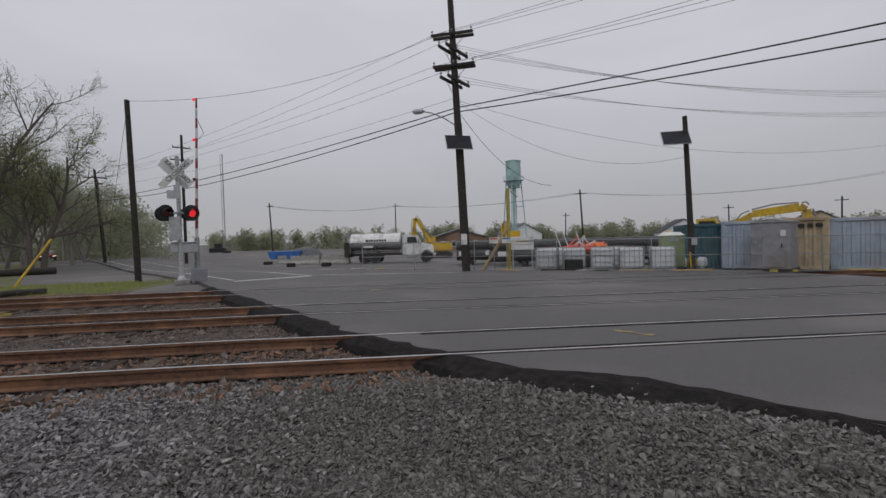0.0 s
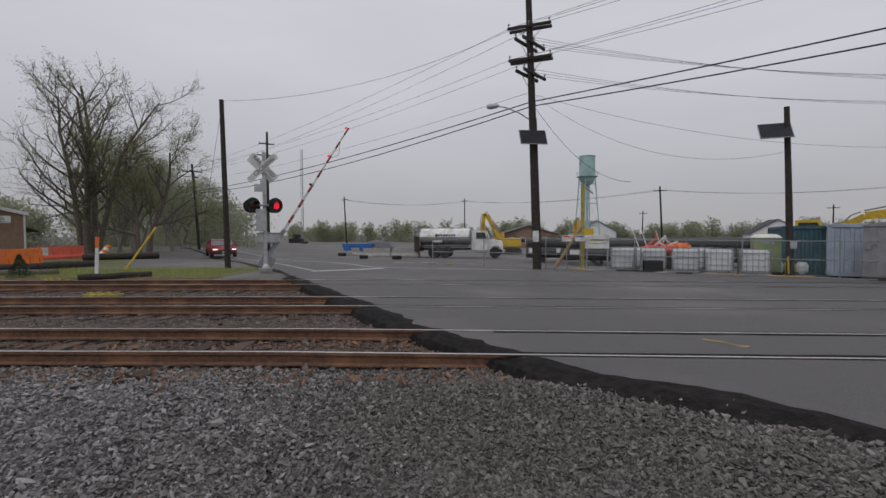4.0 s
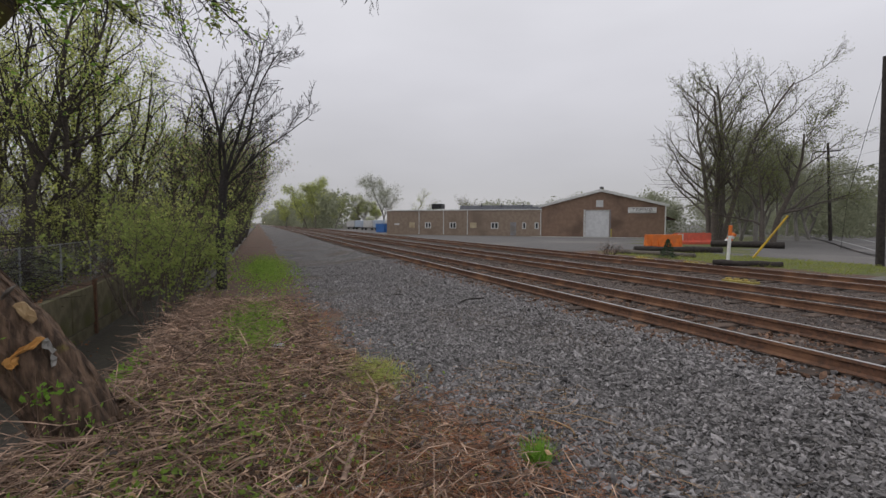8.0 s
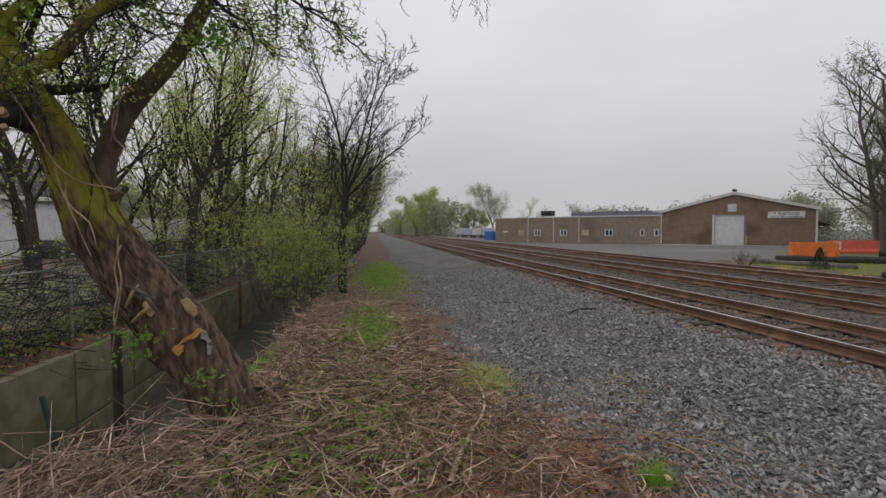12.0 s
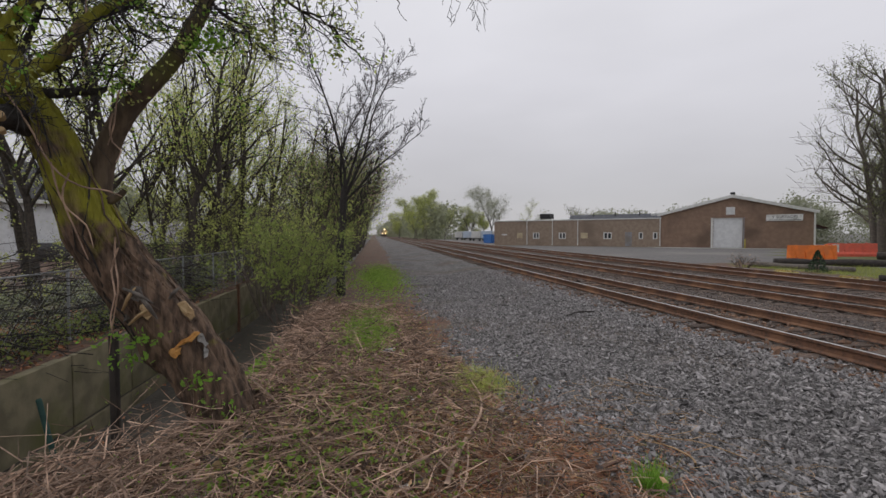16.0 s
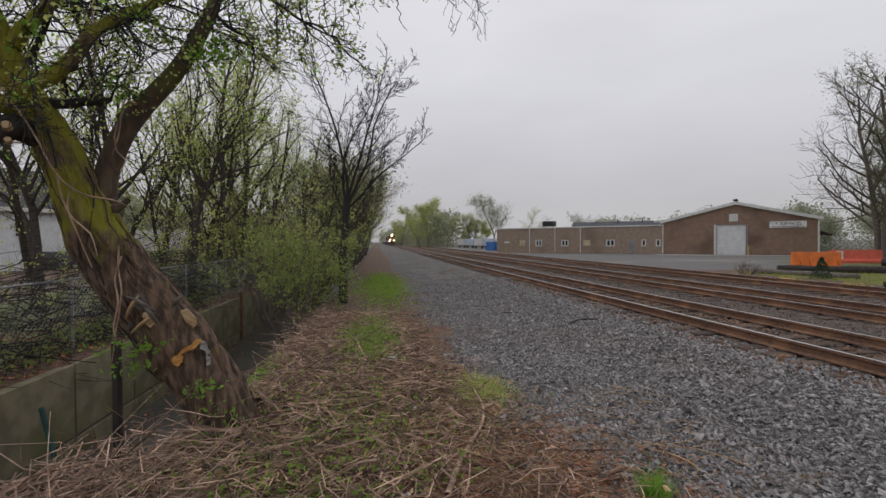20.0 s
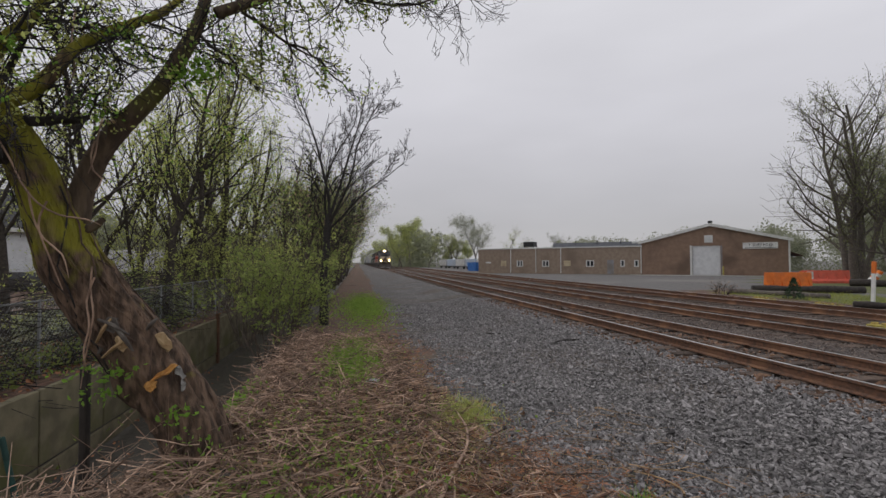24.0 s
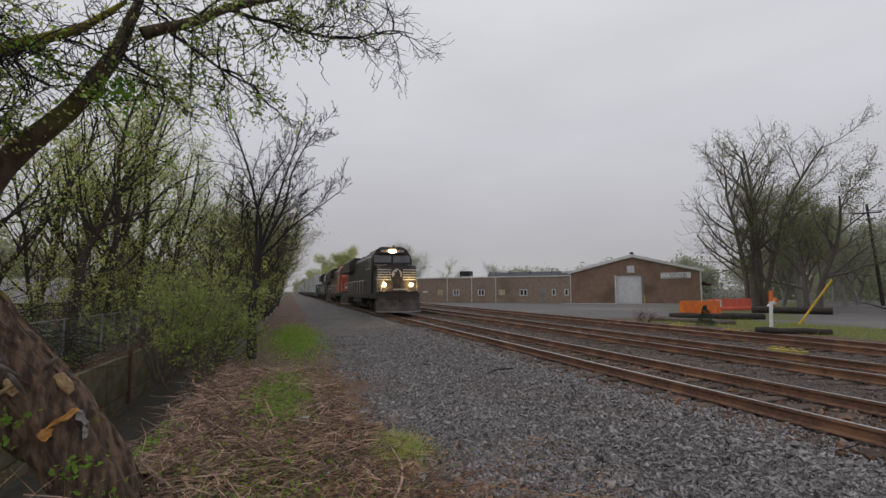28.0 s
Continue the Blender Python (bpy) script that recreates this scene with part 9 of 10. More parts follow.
sk = [shrub("green shrub in young leaf on the creek bank", pose(-12.6, -2.3, -0.9), 31, (2.2, 2.0, 3.2), 2000, M_LEAF_D, 11, 0.085),
      shrub("low green leafy shrub on the creek bank", pose(-14.2, -2.1, -0.7), 32, (2.0, 2.0, 2.6), 1900, M_LEAF_D, 11, 0.085),
      shrub("twiggy shrub with yellow-green buds", pose(-15.4, -3.4, -0.9), 33, (2.2, 2.2, 4.2), 700, M_LEAF_Y, 10, 0.09)]
rng = random.Random(31)
more = [(-16.9, -2.4, 0.95), (-18.6, -2.3, 1.0), (-20.8, -2.8, 1.05), (-23.5, -2.8, 1.1), (-27, -3.0, 1.2), (-31, -3.2, 1.3), (-36, -3.3, 1.5), (-42, -3.5, 1.6), (-50, -3.7, 1.8), (-59, -3.9, 1.9),
        (-11.2, -6.8, 0.55), (-14.5, -6.4, 0.65), (-18, -6.5, 0.75), (-22, -6.3, 0.85), (-8.4, -6.9, 0.5), (-26.5, -6.2, 0.95), (-32, -6.0, 1.1)]
twiggy = [(-16.2, -7.6, 0.75), (-17.8, -6.9, 0.9), (-20.9, -6.2, 1.0), (-21.8, -5.7, 1.0), (-24.2, -6.6, 1.0), (-13.8, -7.2, 0.6), (-19.2, -6.6, 0.8), (-22.6, -6.8, 0.9), (-25.2, -8.4, 1.0), (-28.0, -6.8, 1.0), (-34.0, -6.4, 1.1), (-18.2, -3.6, 0.9), (-21.6, -4.0, 1.0), (-25.6, -4.0, 1.1), (-30, -4.2, 1.2)]
for k, (x, y, s) in enumerate(more):
    z = -0.55 if y < -5.1 else (-0.6 if y > -2.1 else -0.95)
    c = copy_thing(sk[(k * 2 + k // 3) % 3], pose(x, y, z, 0, 0, rng.uniform(0, 360)))
    c.scale = (s, s, s * rng.uniform(0.85, 1.1))
for x, y, s in twiggy:
    c = copy_thing(sk[2], pose(x, y, -0.6 if y < -5.1 else -0.95, 0, 0, rng.uniform(0, 360)))
    c.scale = (s, s, s * rng.uniform(0.9, 1.1))
# Bank trees along the line, far ahead.
for k, (x, y, s) in enumerate(((-26, -3.4, 0.62), (-32, -3.3, 0.7), (-39, -3.3, 0.75), (-47, -3.4, 0.75), (-56, -3.4, 0.8), (-66, -3.6, 0.8), (-78, -3.8, 0.85), (-92, -4.0, 0.85), (-108, -4.2, 0.9), (-126, -4.5, 0.9), (-148, -5, 0.95), (-172, -6, 1.0), (-200, -8, 1.0))):
    c = copy_thing(kinds[(k + 2) % 3], pose(x, y, -0.6, 0, 0, rng.uniform(0, 360)))
    c.scale = [s] * 3
for k in range(12):
    x = -66 - 12.5 * k
    c = copy_thing(sk[k % 3], pose(x, -3.6 - 0.02 * k * k, -0.5, 0, 0, rng.uniform(0, 360)))
    c.scale = (2.0, 1.7, 1.9 + 0.04 * k)

# Big bare trees beyond the tracks.
BIG = dict(kids=(13, 8, 6), clear=0.2, angle=47, shrink=0.44, lift=0.06, wander=0.11, seg=(10, 7, 5, 3), thin=0.011)
b1 = tree("roadside_tree", "tall many-stemmed tree just coming into bud", pose(-29.6, 37.6, -0.2), 71, 15.0, 0.3, M_BARK_GREY, M_LEAF, 12000, 0.09, stems=4, spread=0.14, group="roadside trees", jitter=0.25, **{**BIG, "angle": 44, "shrink": 0.38, "wander": 0.075, "kids": (13, 8, 6), "clear": 0.16})
for k, (w, z, long) in enumerate((((-0.35, -0.95, 0.45), 4.2, 6.8), ((0.25, 0.95, 0.6), 5.0, 5.0))):
    bough, ends = Shape(), []
    grow(bough, ends, Vector((0, 0, z)), Vector(w), long, 0.10, 1, random.Random(60 + k), {**BASE, **BIG, "lift": 0.03})
    part("bough", bough, M_BARK_GREY, b1, "low spreading bough", smooth=True)
b2 = tree("roadside_tree", "spreading tree just coming into bud beside the road", pose(-24.9, 37.3, -0.2), 58, 10.4, 0.24, M_BARK_GREY, M_LEAF, 9000, 0.10, stems=2, spread=0.07, group="roadside trees", jitter=0.25, **BIG)
b3 = tree("roadside_tree", "straight tree in hazy spring leaf behind the roadside trees", pose(-29.4, 42.5, -0.2), 54, 10.6, 0.2, M_BARK_HAZE, M_LEAF_HAZE, 9000, 0.17, group="roadside trees", jitter=0.5, **{**BIG, "kids": (11, 6, 4)})
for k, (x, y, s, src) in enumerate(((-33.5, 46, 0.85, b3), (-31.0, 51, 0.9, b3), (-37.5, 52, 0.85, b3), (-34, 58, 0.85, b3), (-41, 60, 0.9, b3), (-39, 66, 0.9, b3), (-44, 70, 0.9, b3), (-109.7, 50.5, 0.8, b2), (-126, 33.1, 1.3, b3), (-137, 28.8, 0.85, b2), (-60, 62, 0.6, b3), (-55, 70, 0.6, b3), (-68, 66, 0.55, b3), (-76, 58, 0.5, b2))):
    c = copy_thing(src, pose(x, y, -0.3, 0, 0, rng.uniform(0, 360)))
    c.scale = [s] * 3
ln = tree("line_tree", "tall tree in fresh pale green leaf far along the line", pose(-161, 22.4, -0.3), 63, 15.5, 0.3, M_BARK_HAZE, M_LEAF_Y, 9000, 0.34, group="trees far along the line", leaf2=M_LEAF_HAZE, jitter=0.6, kids=(13, 7, 4), clear=0.2, angle=50, shrink=0.44, lift=0.06, thin=0.03)
for x, y, sc in ((-167, 14.6, 0.86), (-176, 19, 0.9), (-150, 30, 0.62), (-142, 34, 0.5), (-185, 10, 0.9)):
    c = copy_thing(ln, pose(x, y, -0.3, 0, 0, 40 * x))
    c.scale = [sc] * 3
sp = thing("spruce_sapling", "small dark green spruce sapling by the track", "sapling", pose(-17.5, 18.9, -0.13))
part("trunk", Shape().tube([(0, 0, -0.1), (0, 0, 0.95)], [0.035, 0.008], 6), M_BARK, sp)
g = np.random.default_rng(9)
pts, way = [], []
for k in range(700):
    h = g.uniform(0.03, 1.0)
    a = g.uniform(0, 6.283)
    rr = (1.0 - h) * 0.5 * g.uniform(0.2, 1) ** 0.5 + 0.03
    pts.append((rr * math.cos(a), rr * math.sin(a), h * 0.95 - rr * 0.15))
quads("needle_spray", np.array(pts), 0.11 * g.uniform(0.6, 1.3, 700), M_NEEDLE, sp, 3, aspect=0.35)["kind"] = "stuff"
shrub("low bare brown bush by the track", pose(-20.4, 17.8, -0.15), 61, (1.0, 1.0, 0.8), 300, M_TWIG, 12, 0.05, "trackside bushes")


def far_woods(name, label, line, n, height, depth, leaf, seed, size=0.85, m=400):
    """A far belt of trees: crowns of many small clumps, one object for the whole belt."""
    g = np.random.default_rng(seed)
    line = np.array(line, float)
    d = np.r_[0, np.cumsum(np.hypot(*np.diff(line, axis=0).T))]
    out, sizes = [], []
    for k in range(n):
        s = g.uniform(0, d[-1])
        x, y = np.interp(s, d, line[:, 0]) + g.normal(0, depth), np.interp(s, d, line[:, 1]) + g.normal(0, depth)
        h = height * g.uniform(0.55, 1.15)
        c = g.normal(0, 1, (m, 3))
        c *= (0.93 * g.uniform(0.0, 1, (m, 1)) ** 0.45 + 0.05 * g.normal(size=(m, 1))) / (np.linalg.norm(c, axis=1, keepdims=True) + 1e-6)
        c *= 1 + 0.25 * np.sin(3.1 * c[:, :1] * 2 + k) * np.sin(4.3 * c[:, 2:] + k)
        c *= np.array([h * 0.34, h * 0.34, h * 0.42])
        c[:, 2] += h * 0.55
        low = g.uniform(0, 1, m) < 0.42
        c[low, 2] = h * 0.62 * g.uniform(0, 1, int(low.sum())) ** 1.4
        c[low, :2] *= 1.9
        c = c[(c[:, 2] > 0) & (c[:, 2] < h * 1.1)]
        c += np.array([x, y, gz(x, y) - 0.3])
        out.append(c)
        sizes.append(size * g.uniform(0.5, 1.4, len(c)))
        sizes[-1] *= h / 8
    return tagged(quads(name, np.concatenate(out), np.concatenate(sizes), leaf, None, seed, aspect=0.8), label, "woods", kind="stuff")


far_woods("far_woods", "belt of misty spring trees beyond the yard", [(-70, 190), (-20, 175), (40, 185), (90, 170), (140, 130), (170, 90)], 190, 8.5, 8, M_LEAF_HAZE, 71, 0.5, 900)
far_woods("far_woods", "belt of spring trees behind the railway", [(95, 60), (115, 45), (130, 30), (160, 35)], 36, 6.2, 4, M_LEAF_HAZE, 72, 0.32, 1500)
far_woods("far_woods", "belt of spring trees beside the far bridge", [(90, 27), (110, 26), (140, 26)], 24, 6.5, 2.5, M_LEAF_HAZE, 73, 0.32, 1500)
far_woods("far_woods", "belt of spring trees south of the line", [(75, -6), (100, -10), (140, -14), (170, -30), (120, -40)], 46, 8, 5, M_LEAF_HAZE, 74, 0.32, 1500)
far_woods("far_woods", "misty spring trees behind the road bridge", [(166, 34), (172, 18), (170, 0), (162, -16), (150, -34)], 60, 11.5, 4, M_LEAF_HAZE, 80, 0.4, 1100)
far_woods("far_woods", "leafy wood along the road", [(-37, 72), (-42, 80), (-52, 92), (-66, 112), (-86, 142), (-110, 170)], 55, 9.5, 3.5, M_LEAF_HAZE, 75, 0.3, 1700)
far_woods("far_woods", "trees behind the warehouse", [(-44, 78), (-60, 78), (-80, 66), (-100, 60), (-130, 55)], 46, 8.6, 5, M_LEAF_HAZE, 76, 0.3, 1700)
far_woods("far_woods", "spring trees where the line vanishes", [(-150, 24), (-190, 22), (-260, 22), (-360, 20), (-480, 10)], 70, 13, 3, M_LEAF_HAZE, 77, 0.5, 900)
far_woods("far_woods", "spring trees along the far line", [(-140, -9), (-200, -11), (-300, -18), (-420, -30)], 60, 11, 2.5, M_LEAF_HAZE, 78, 0.5, 900)
far_woods("far_woods", "trees behind the houses over the creek", [(-20, -55), (-45, -52), (-75, -48), (-110, -40), (-150, -30)], 60, 11, 6, M_LEAF_HAZE, 79, 0.5, 800)
street = tree("street_tree", "leafy green tree behind the restaurant", pose(57.5, -5.5, gz(57.5, -5.5)), 19, 6.4, 0.16, M_BARK, M_WEED, 4200, 0.17, stems=2, spread=0.25, group="trees behind the restaurant", leaf2=M_LEAF, jitter=0.3, kids=(9, 5, 4), clear=0.3, angle=46, shrink=0.46)
for k, (x, y, s) in enumerate(((58.5, -8.5, 1.05), (57, -11.5, 1.1), (61, -7, 0.95), (58, -14.5, 1.1))):
    c = copy_thing(street, pose(x, y, gz(x, y), 0, 0, 60 * k))
    c.scale = [s] * 3



for k, (x, y, s, w) in enumerate(((-105, 33.0, 0.86, 1.45), (-129, 7.6 + 12, 0.82, 1.3), (-139, 15.6, 1.0, 1.3), (-150, 14.0, 0.9, 1.4))):
    c = copy_thing(kinds[2], pose(x, y, gz(x, y) - 0.3, 0, 0, 70 * k))
    c.scale = (s * w, s * w, s)


# ---- litter, grass and weeds on the ground ----
def on_ground(xy, up=0.0):
    return np.concatenate([xy, np.array([[ground_height(x, y)] for x, y in xy]) + np.asarray(up).reshape(-1, 1)], 1)


def brush_spots(g, n, reach=12.0, power=1.4):
    r = g.uniform(0, 1, n) ** power
    x = 0.7 - (reach + 1.3) * r
    hi = np.interp(-x, [0, 3, 5, 8, 13, 20], [2.3, 2.2, 1.6, 1.1, 0.7, 0.9])
    lo = np.interp(-x, [0, 3.3, 5.6, 12, 20], [-3.9, -3.6, -2.0, -1.6, -1.5])
    f = g.beta(1.3, 1.5, n)
    return np.stack([x, lo + (hi - lo) * f], 1)


def twig_litter(name, n, seed, length, radius, material, label, pile=0.12, spots=brush_spots, tilt=0.18):
    g = np.random.default_rng(seed)
    xy = spots(g, n)
    n = len(xy)
    way = g.normal(size=(n, 3)) * np.array([1, 1, tilt])
    L = length * g.lognormal(0, 0.5, n)
    c = on_ground(xy, 0.015 + pile * g.uniform(0, 1, n) ** 2)
    v, f = bars(c, way, L, radius * g.uniform(0.5, 1.6, n), seed)
    return tagged(raw_mesh(name, v, f, material), label, "litter", kind="stuff")


twig_litter("twig_litter", 13000, 81, 0.34, 0.0042, M_TWIG, "tangle of dry cut twigs and vines on the bank", 0.20)
twig_litter("dark_twig_litter", 5000, 181, 0.36, 0.005, M_TWIG_D, "dark brown twigs under the tangle on the bank", 0.10)
twig_litter("branch_litter", 620, 82, 0.6, 0.008, M_TWIG, "dry cut branches lying on the bank", 0.16)
twig_litter("straw_litter", 9000, 83, 0.17, 0.0022, M_STRAW, "dead straw and grass stems on the bank", 0.09)
twig_litter("needle_litter", 8000, 84, 0.07, 0.003, M_REDLEAF, "red-brown fallen needles and leaves", 0.04, lambda g, n: np.stack([g.normal(-3.3, 1.0, n), g.normal(1.0, 0.75, n)], 1))
twig_litter("needle_litter", 2500, 85, 0.07, 0.003, M_REDLEAF, "red-brown fallen needles and leaves", 0.04, lambda g, n: np.stack([g.normal(-8.5, 2.6, n), g.normal(0.6, 0.5, n)], 1))
twig_litter("straw_on_ballast", 260, 86, 0.32, 0.003, M_STRAW, "a few straws and twigs lying on the ballast", 0.05, lambda g, n: np.stack([g.uniform(-6, -1, n), g.uniform(1.6, 3.6, n)], 1))


def blades(name, xy, height, width, material, seed, label, lean=0.5):
    """Upright grass blades."""
    g = np.random.default_rng(seed)
    p = on_ground(xy, -0.01)
    n = len(p)
    h = height * g.lognormal(0, 0.35, (n, 1))
    a = g.uniform(0, 6.283, n)
    side = np.stack([np.cos(a), np.sin(a), 0 * a], 1) * width * g.uniform(0.6, 1.4, (n, 1))
    top = p + np.concatenate([g.normal(0, lean, (n, 2)) * h, h], 1)
    mid = 0.5 * (p + top) + np.array([0, 0, 0.06]) * h
    v = np.stack([p - side, p + side, mid + side * 0.7, mid - side * 0.7, top + side * 0.1, top - side * 0.1], 1).reshape(-1, 3)
    cell = np.array([(0, 1, 2, 3), (3, 2, 4, 5)])
    return tagged(raw_mesh(name, v, (np.arange(n)[:, None, None] * 6 + cell[None]).reshape(-1, 4), material), label, "grass", kind="stuff")


def patch(g, n, x, y, sx, sy):
    return np.stack([g.normal(x, sx, n), g.normal(y, sy, n)], 1)


def east_verge(g, n, green=0.0):
    """Spots on the verge; green 1 keeps to the growing patches, -1 to the dead ones."""
    xy = np.stack([g.uniform(0.3, 6.6, n), g.uniform(-4.2, 2.9, n)], 1)
    edge = np.interp(xy[:, 1], [-4.2, -0.8, 0.3, 1.5, 2.8], [6.6, 5.75, 5.75, 5.4, 4.6])
    edge = edge + 0.16 * np.sin(5.3 * xy[:, 1]) + 0.1 * np.sin(13 * xy[:, 1] + 1) + g.normal(0, 0.08, n)
    lump = np.sin(xy[:, 0] * 3.1 + 1) * np.sin(xy[:, 1] * 2.7) + 0.5 * np.sin(xy[:, 0] * 7 + xy[:, 1] * 5)
    tone = np.sin(xy[:, 0] * 1.9 + 0.6 * np.sin(2.2 * xy[:, 1]) + 0.5) + 0.8 * np.sin(xy[:, 1] * 2.9 - 1.3 * xy[:, 0] + 2) + 0.7 * np.sin(6.1 * xy[:, 0] + 4.7 * xy[:, 1]) + 0.5 * np.sin(13.7 * xy[:, 0] - 11.3 * xy[:, 1])
    stony = xy[:, 1] > 1.75 + 0.12 * (xy[:, 0] - 2) + 0.3 * np.sin(3 * xy[:, 0]) + g.normal(0, 0.25, n)
    return xy[(xy[:, 0] < edge - 0.05) & (lump + g.normal(0, 0.5, n) > -0.5) & ~stony & (green * tone + g.normal(0, 0.55, n) * abs(green) > -0.15)]


g = np.random.default_rng(90)
blades("verge_straw", east_verge(g, 160000, -0.6), 0.028, 0.0035, M_STRAW_D, 91, "dead brown grass on the road verge", 0.9)
blades("verge_grass", east_verge(g, 170000, 0.6), 0.034, 0.0035, M_GRASS, 92, "patchy green grass on the road verge", 0.6)
blades("verge_needles", east_verge(g, 9000, -1), 0.04, 0.004, M_REDLEAF, 93, "russet dead leaves on the road verge", 1.2)
blades("verge_grass", patch(g, 1600, 3.9, -2.2, 0.5, 0.4), 0.10, 0.004, M_WEED_B, 94, "fresh green grass at the verge corner", 0.5)
blades("grass_tuft", patch(g, 420, -3.34, 2.17, 0.06, 0.06), 0.15, 0.0035, M_WEED_B, 95, "bright green grass tuft growing in the ballast", 0.35)
blades("thin_grass", patch(g, 2200, -6.1, 1.36, 0.32, 0.22), 0.085, 0.0035, M_LEAF_Y, 96, "thin yellow-green grass in the ballast edge", 0.7)
blades("thin_grass", patch(g, 900, -9.5, 0.6, 1.2, 0.4), 0.07, 0.003, M_GRASS, 97, "thin green grass among the twigs", 0.7)
blades("thin_grass", patch(g, 900, -4.9, 1.05, 0.3, 0.25), 0.06, 0.003, M_LEAF_Y, 120, "thin yellow-green grass among the twigs", 0.7)
blades("thin_grass", patch(g, 900, -3.7, 1.0, 0.45, 0.35), 0.06, 0.003, M_LEAF_Y, 121, "thin yellow-green grass among the twigs", 0.8)
blades("lawn_grass", np.stack([g.uniform(-22, -9.5, 9000), g.uniform(18.2, 24, 9000)], 1), 0.09, 0.006, M_GRASS, 98, "rough grass between the tracks and the road", 0.6)
blades("verge_grass", np.stack([g.uniform(22.5, 36, 6000), g.uniform(-0.6, 3.6, 6000)], 1), 0.14, 0.008, M_GRASS, 99, "rough green grass strip beside the signal", 0.6)


def weeds(label, x, y, sx, sy, n, leaf, size, seed, high=0.16):
    g = np.random.default_rng(seed)
    p = on_ground(patch(g, n, x, y, sx, sy), high * g.uniform(0.1, 1, n))
    return tagged(quads("weed_patch", p, size * g.uniform(0.5, 1.4, n), leaf, None, seed, flat=0.3), label, "weeds", kind="stuff")


weeds("small green weeds sprouting through the twigs", -4.2, -0.5, 1.5, 0.75, 2400, M_WEED, 0.05, 100, 0.24)
weeds("brown dead leaves among the twigs", -5.0, -0.4, 2.2, 0.8, 2000, M_DEADLEAF, 0.06, 111, 0.12)
weeds("pale dead leaves among the twigs", -4.6, -0.3, 2.0, 0.9, 1200, M_STRAW, 0.06, 112, 0.2)
weeds("patch of bright green weeds on the bank", -9.1, -0.12, 0.85, 0.26, 3000, M_WEED, 0.06, 101, 0.24)
weeds("low green weeds spreading along the bank", -10.6, -0.1, 0.9, 0.26, 3000, M_WEED, 0.045, 114, 0.2)
weeds("patch of bright green weeds on the bank", -21.0, 0.3, 3.6, 0.5, 7000, M_WEED, 0.07, 102, 0.22)
weeds("scattered small weeds among the twigs", -4.5, -0.4, 1.4, 0.6, 900, M_WEED, 0.045, 103)
weeds("scattered small weeds among the twigs", -3.3, -1.2, 0.7, 0.5, 500, M_WEED_B, 0.04, 104)
weeds("leafy sprouts at the creek edge", -7.6, -1.85, 0.35, 0.15, 420, M_WEED_B, 0.075, 105, 0.5)
weeds("leafy sprouts at the foot of the leaning tree", -4.75, -1.55, 0.10, 0.10, 35, M_WEED_B, 0.05, 106, 0.5)
weeds("ivy and weeds over the creek wall", -11.0, -5.6, 4.0, 0.3, 2600, M_LEAF_D, 0.08, 107, 0.5)
weeds("dead leaves behind the creek wall", -9.0, -6.4, 4.5, 0.8, 3000, M_REDLEAF, 0.08, 108, 0.08)
twig_litter("vine_tangle", 1500, 109, 0.8, 0.008, M_BARK_DARK, "dark tangled vines on the fence", 1.7, lambda g, n: np.stack([g.uniform(-16, -3, n), np.minimum(g.normal(-5.75, 0.25, n), -5.42)], 1), 0.6)
twig_litter("bank_brush", 900, 113, 0.55, 0.006, M_TWIG, "dry canes standing along the brow of the bank", 0.3, lambda g, n: np.stack([g.uniform(-5.0, -1.2, n), g.normal(-2.7, 0.45, n)], 1), 0.7)
twig_litter("bank_brush", 1300, 110, 0.5, 0.005, M_TWIG, "dry brush hanging over the creek bank", 0.35, lambda g, n: np.stack([g.uniform(-14, -2, n), g.normal(-1.75, 0.3, n)], 1), 0.5)


# Small things lying about.
def crumple(name, x, y, r, material, label, seed, cat="rubbish"):
    rng = random.Random(seed)
    sh = Shape().lathe([(0.35, 0.0), (0.9, 0.15), (1.0, 0.45), (0.7, 0.75), (0.2, 0.85)], 11)
    sh.v = [(p[0] * r * rng.uniform(0.6, 1.25), p[1] * r * rng.uniform(0.6, 1.25), p[2] * r * rng.uniform(0.7, 1.3)) for p in sh.v]
    ob = part(name, sh, material)
    ob.matrix_basis = pose(x, y, ground_height(x, y), 0, 0, rng.uniform(0, 360))
    return tagged(ob, label, cat, "litter on the bank")


crumple("plastic_bag", -7.75, 0.26, 0.13, M_TRASH, "crumpled blue-white plastic bag among the weeds", 1)
crumple("paper_scrap", -4.35, 0.1, 0.06, M_WHITE, "scrap of white paper among the twigs", 2)
crumple("paper_scrap", -3.62, 0.25, 0.05, M_WHITE, "scrap of white paper among the twigs", 3)
crumple("paper_scrap", -3.72, -1.35, 0.08, M_WHITE, "scrap of white paper among the twigs", 4)
crumple("paper_scrap", -5.6, 0.45, 0.06, M_WHITE, "scrap of white paper among the twigs", 5)
crumple("paper_scrap", -13.2, 0.1, 0.09, M_WHITE, "scrap of white paper among the twigs", 6)
crumple("red_cup", 6.25, 2.35, 0.06, M_REDPLASTIC, "crushed red and white cup on the asphalt", 7)
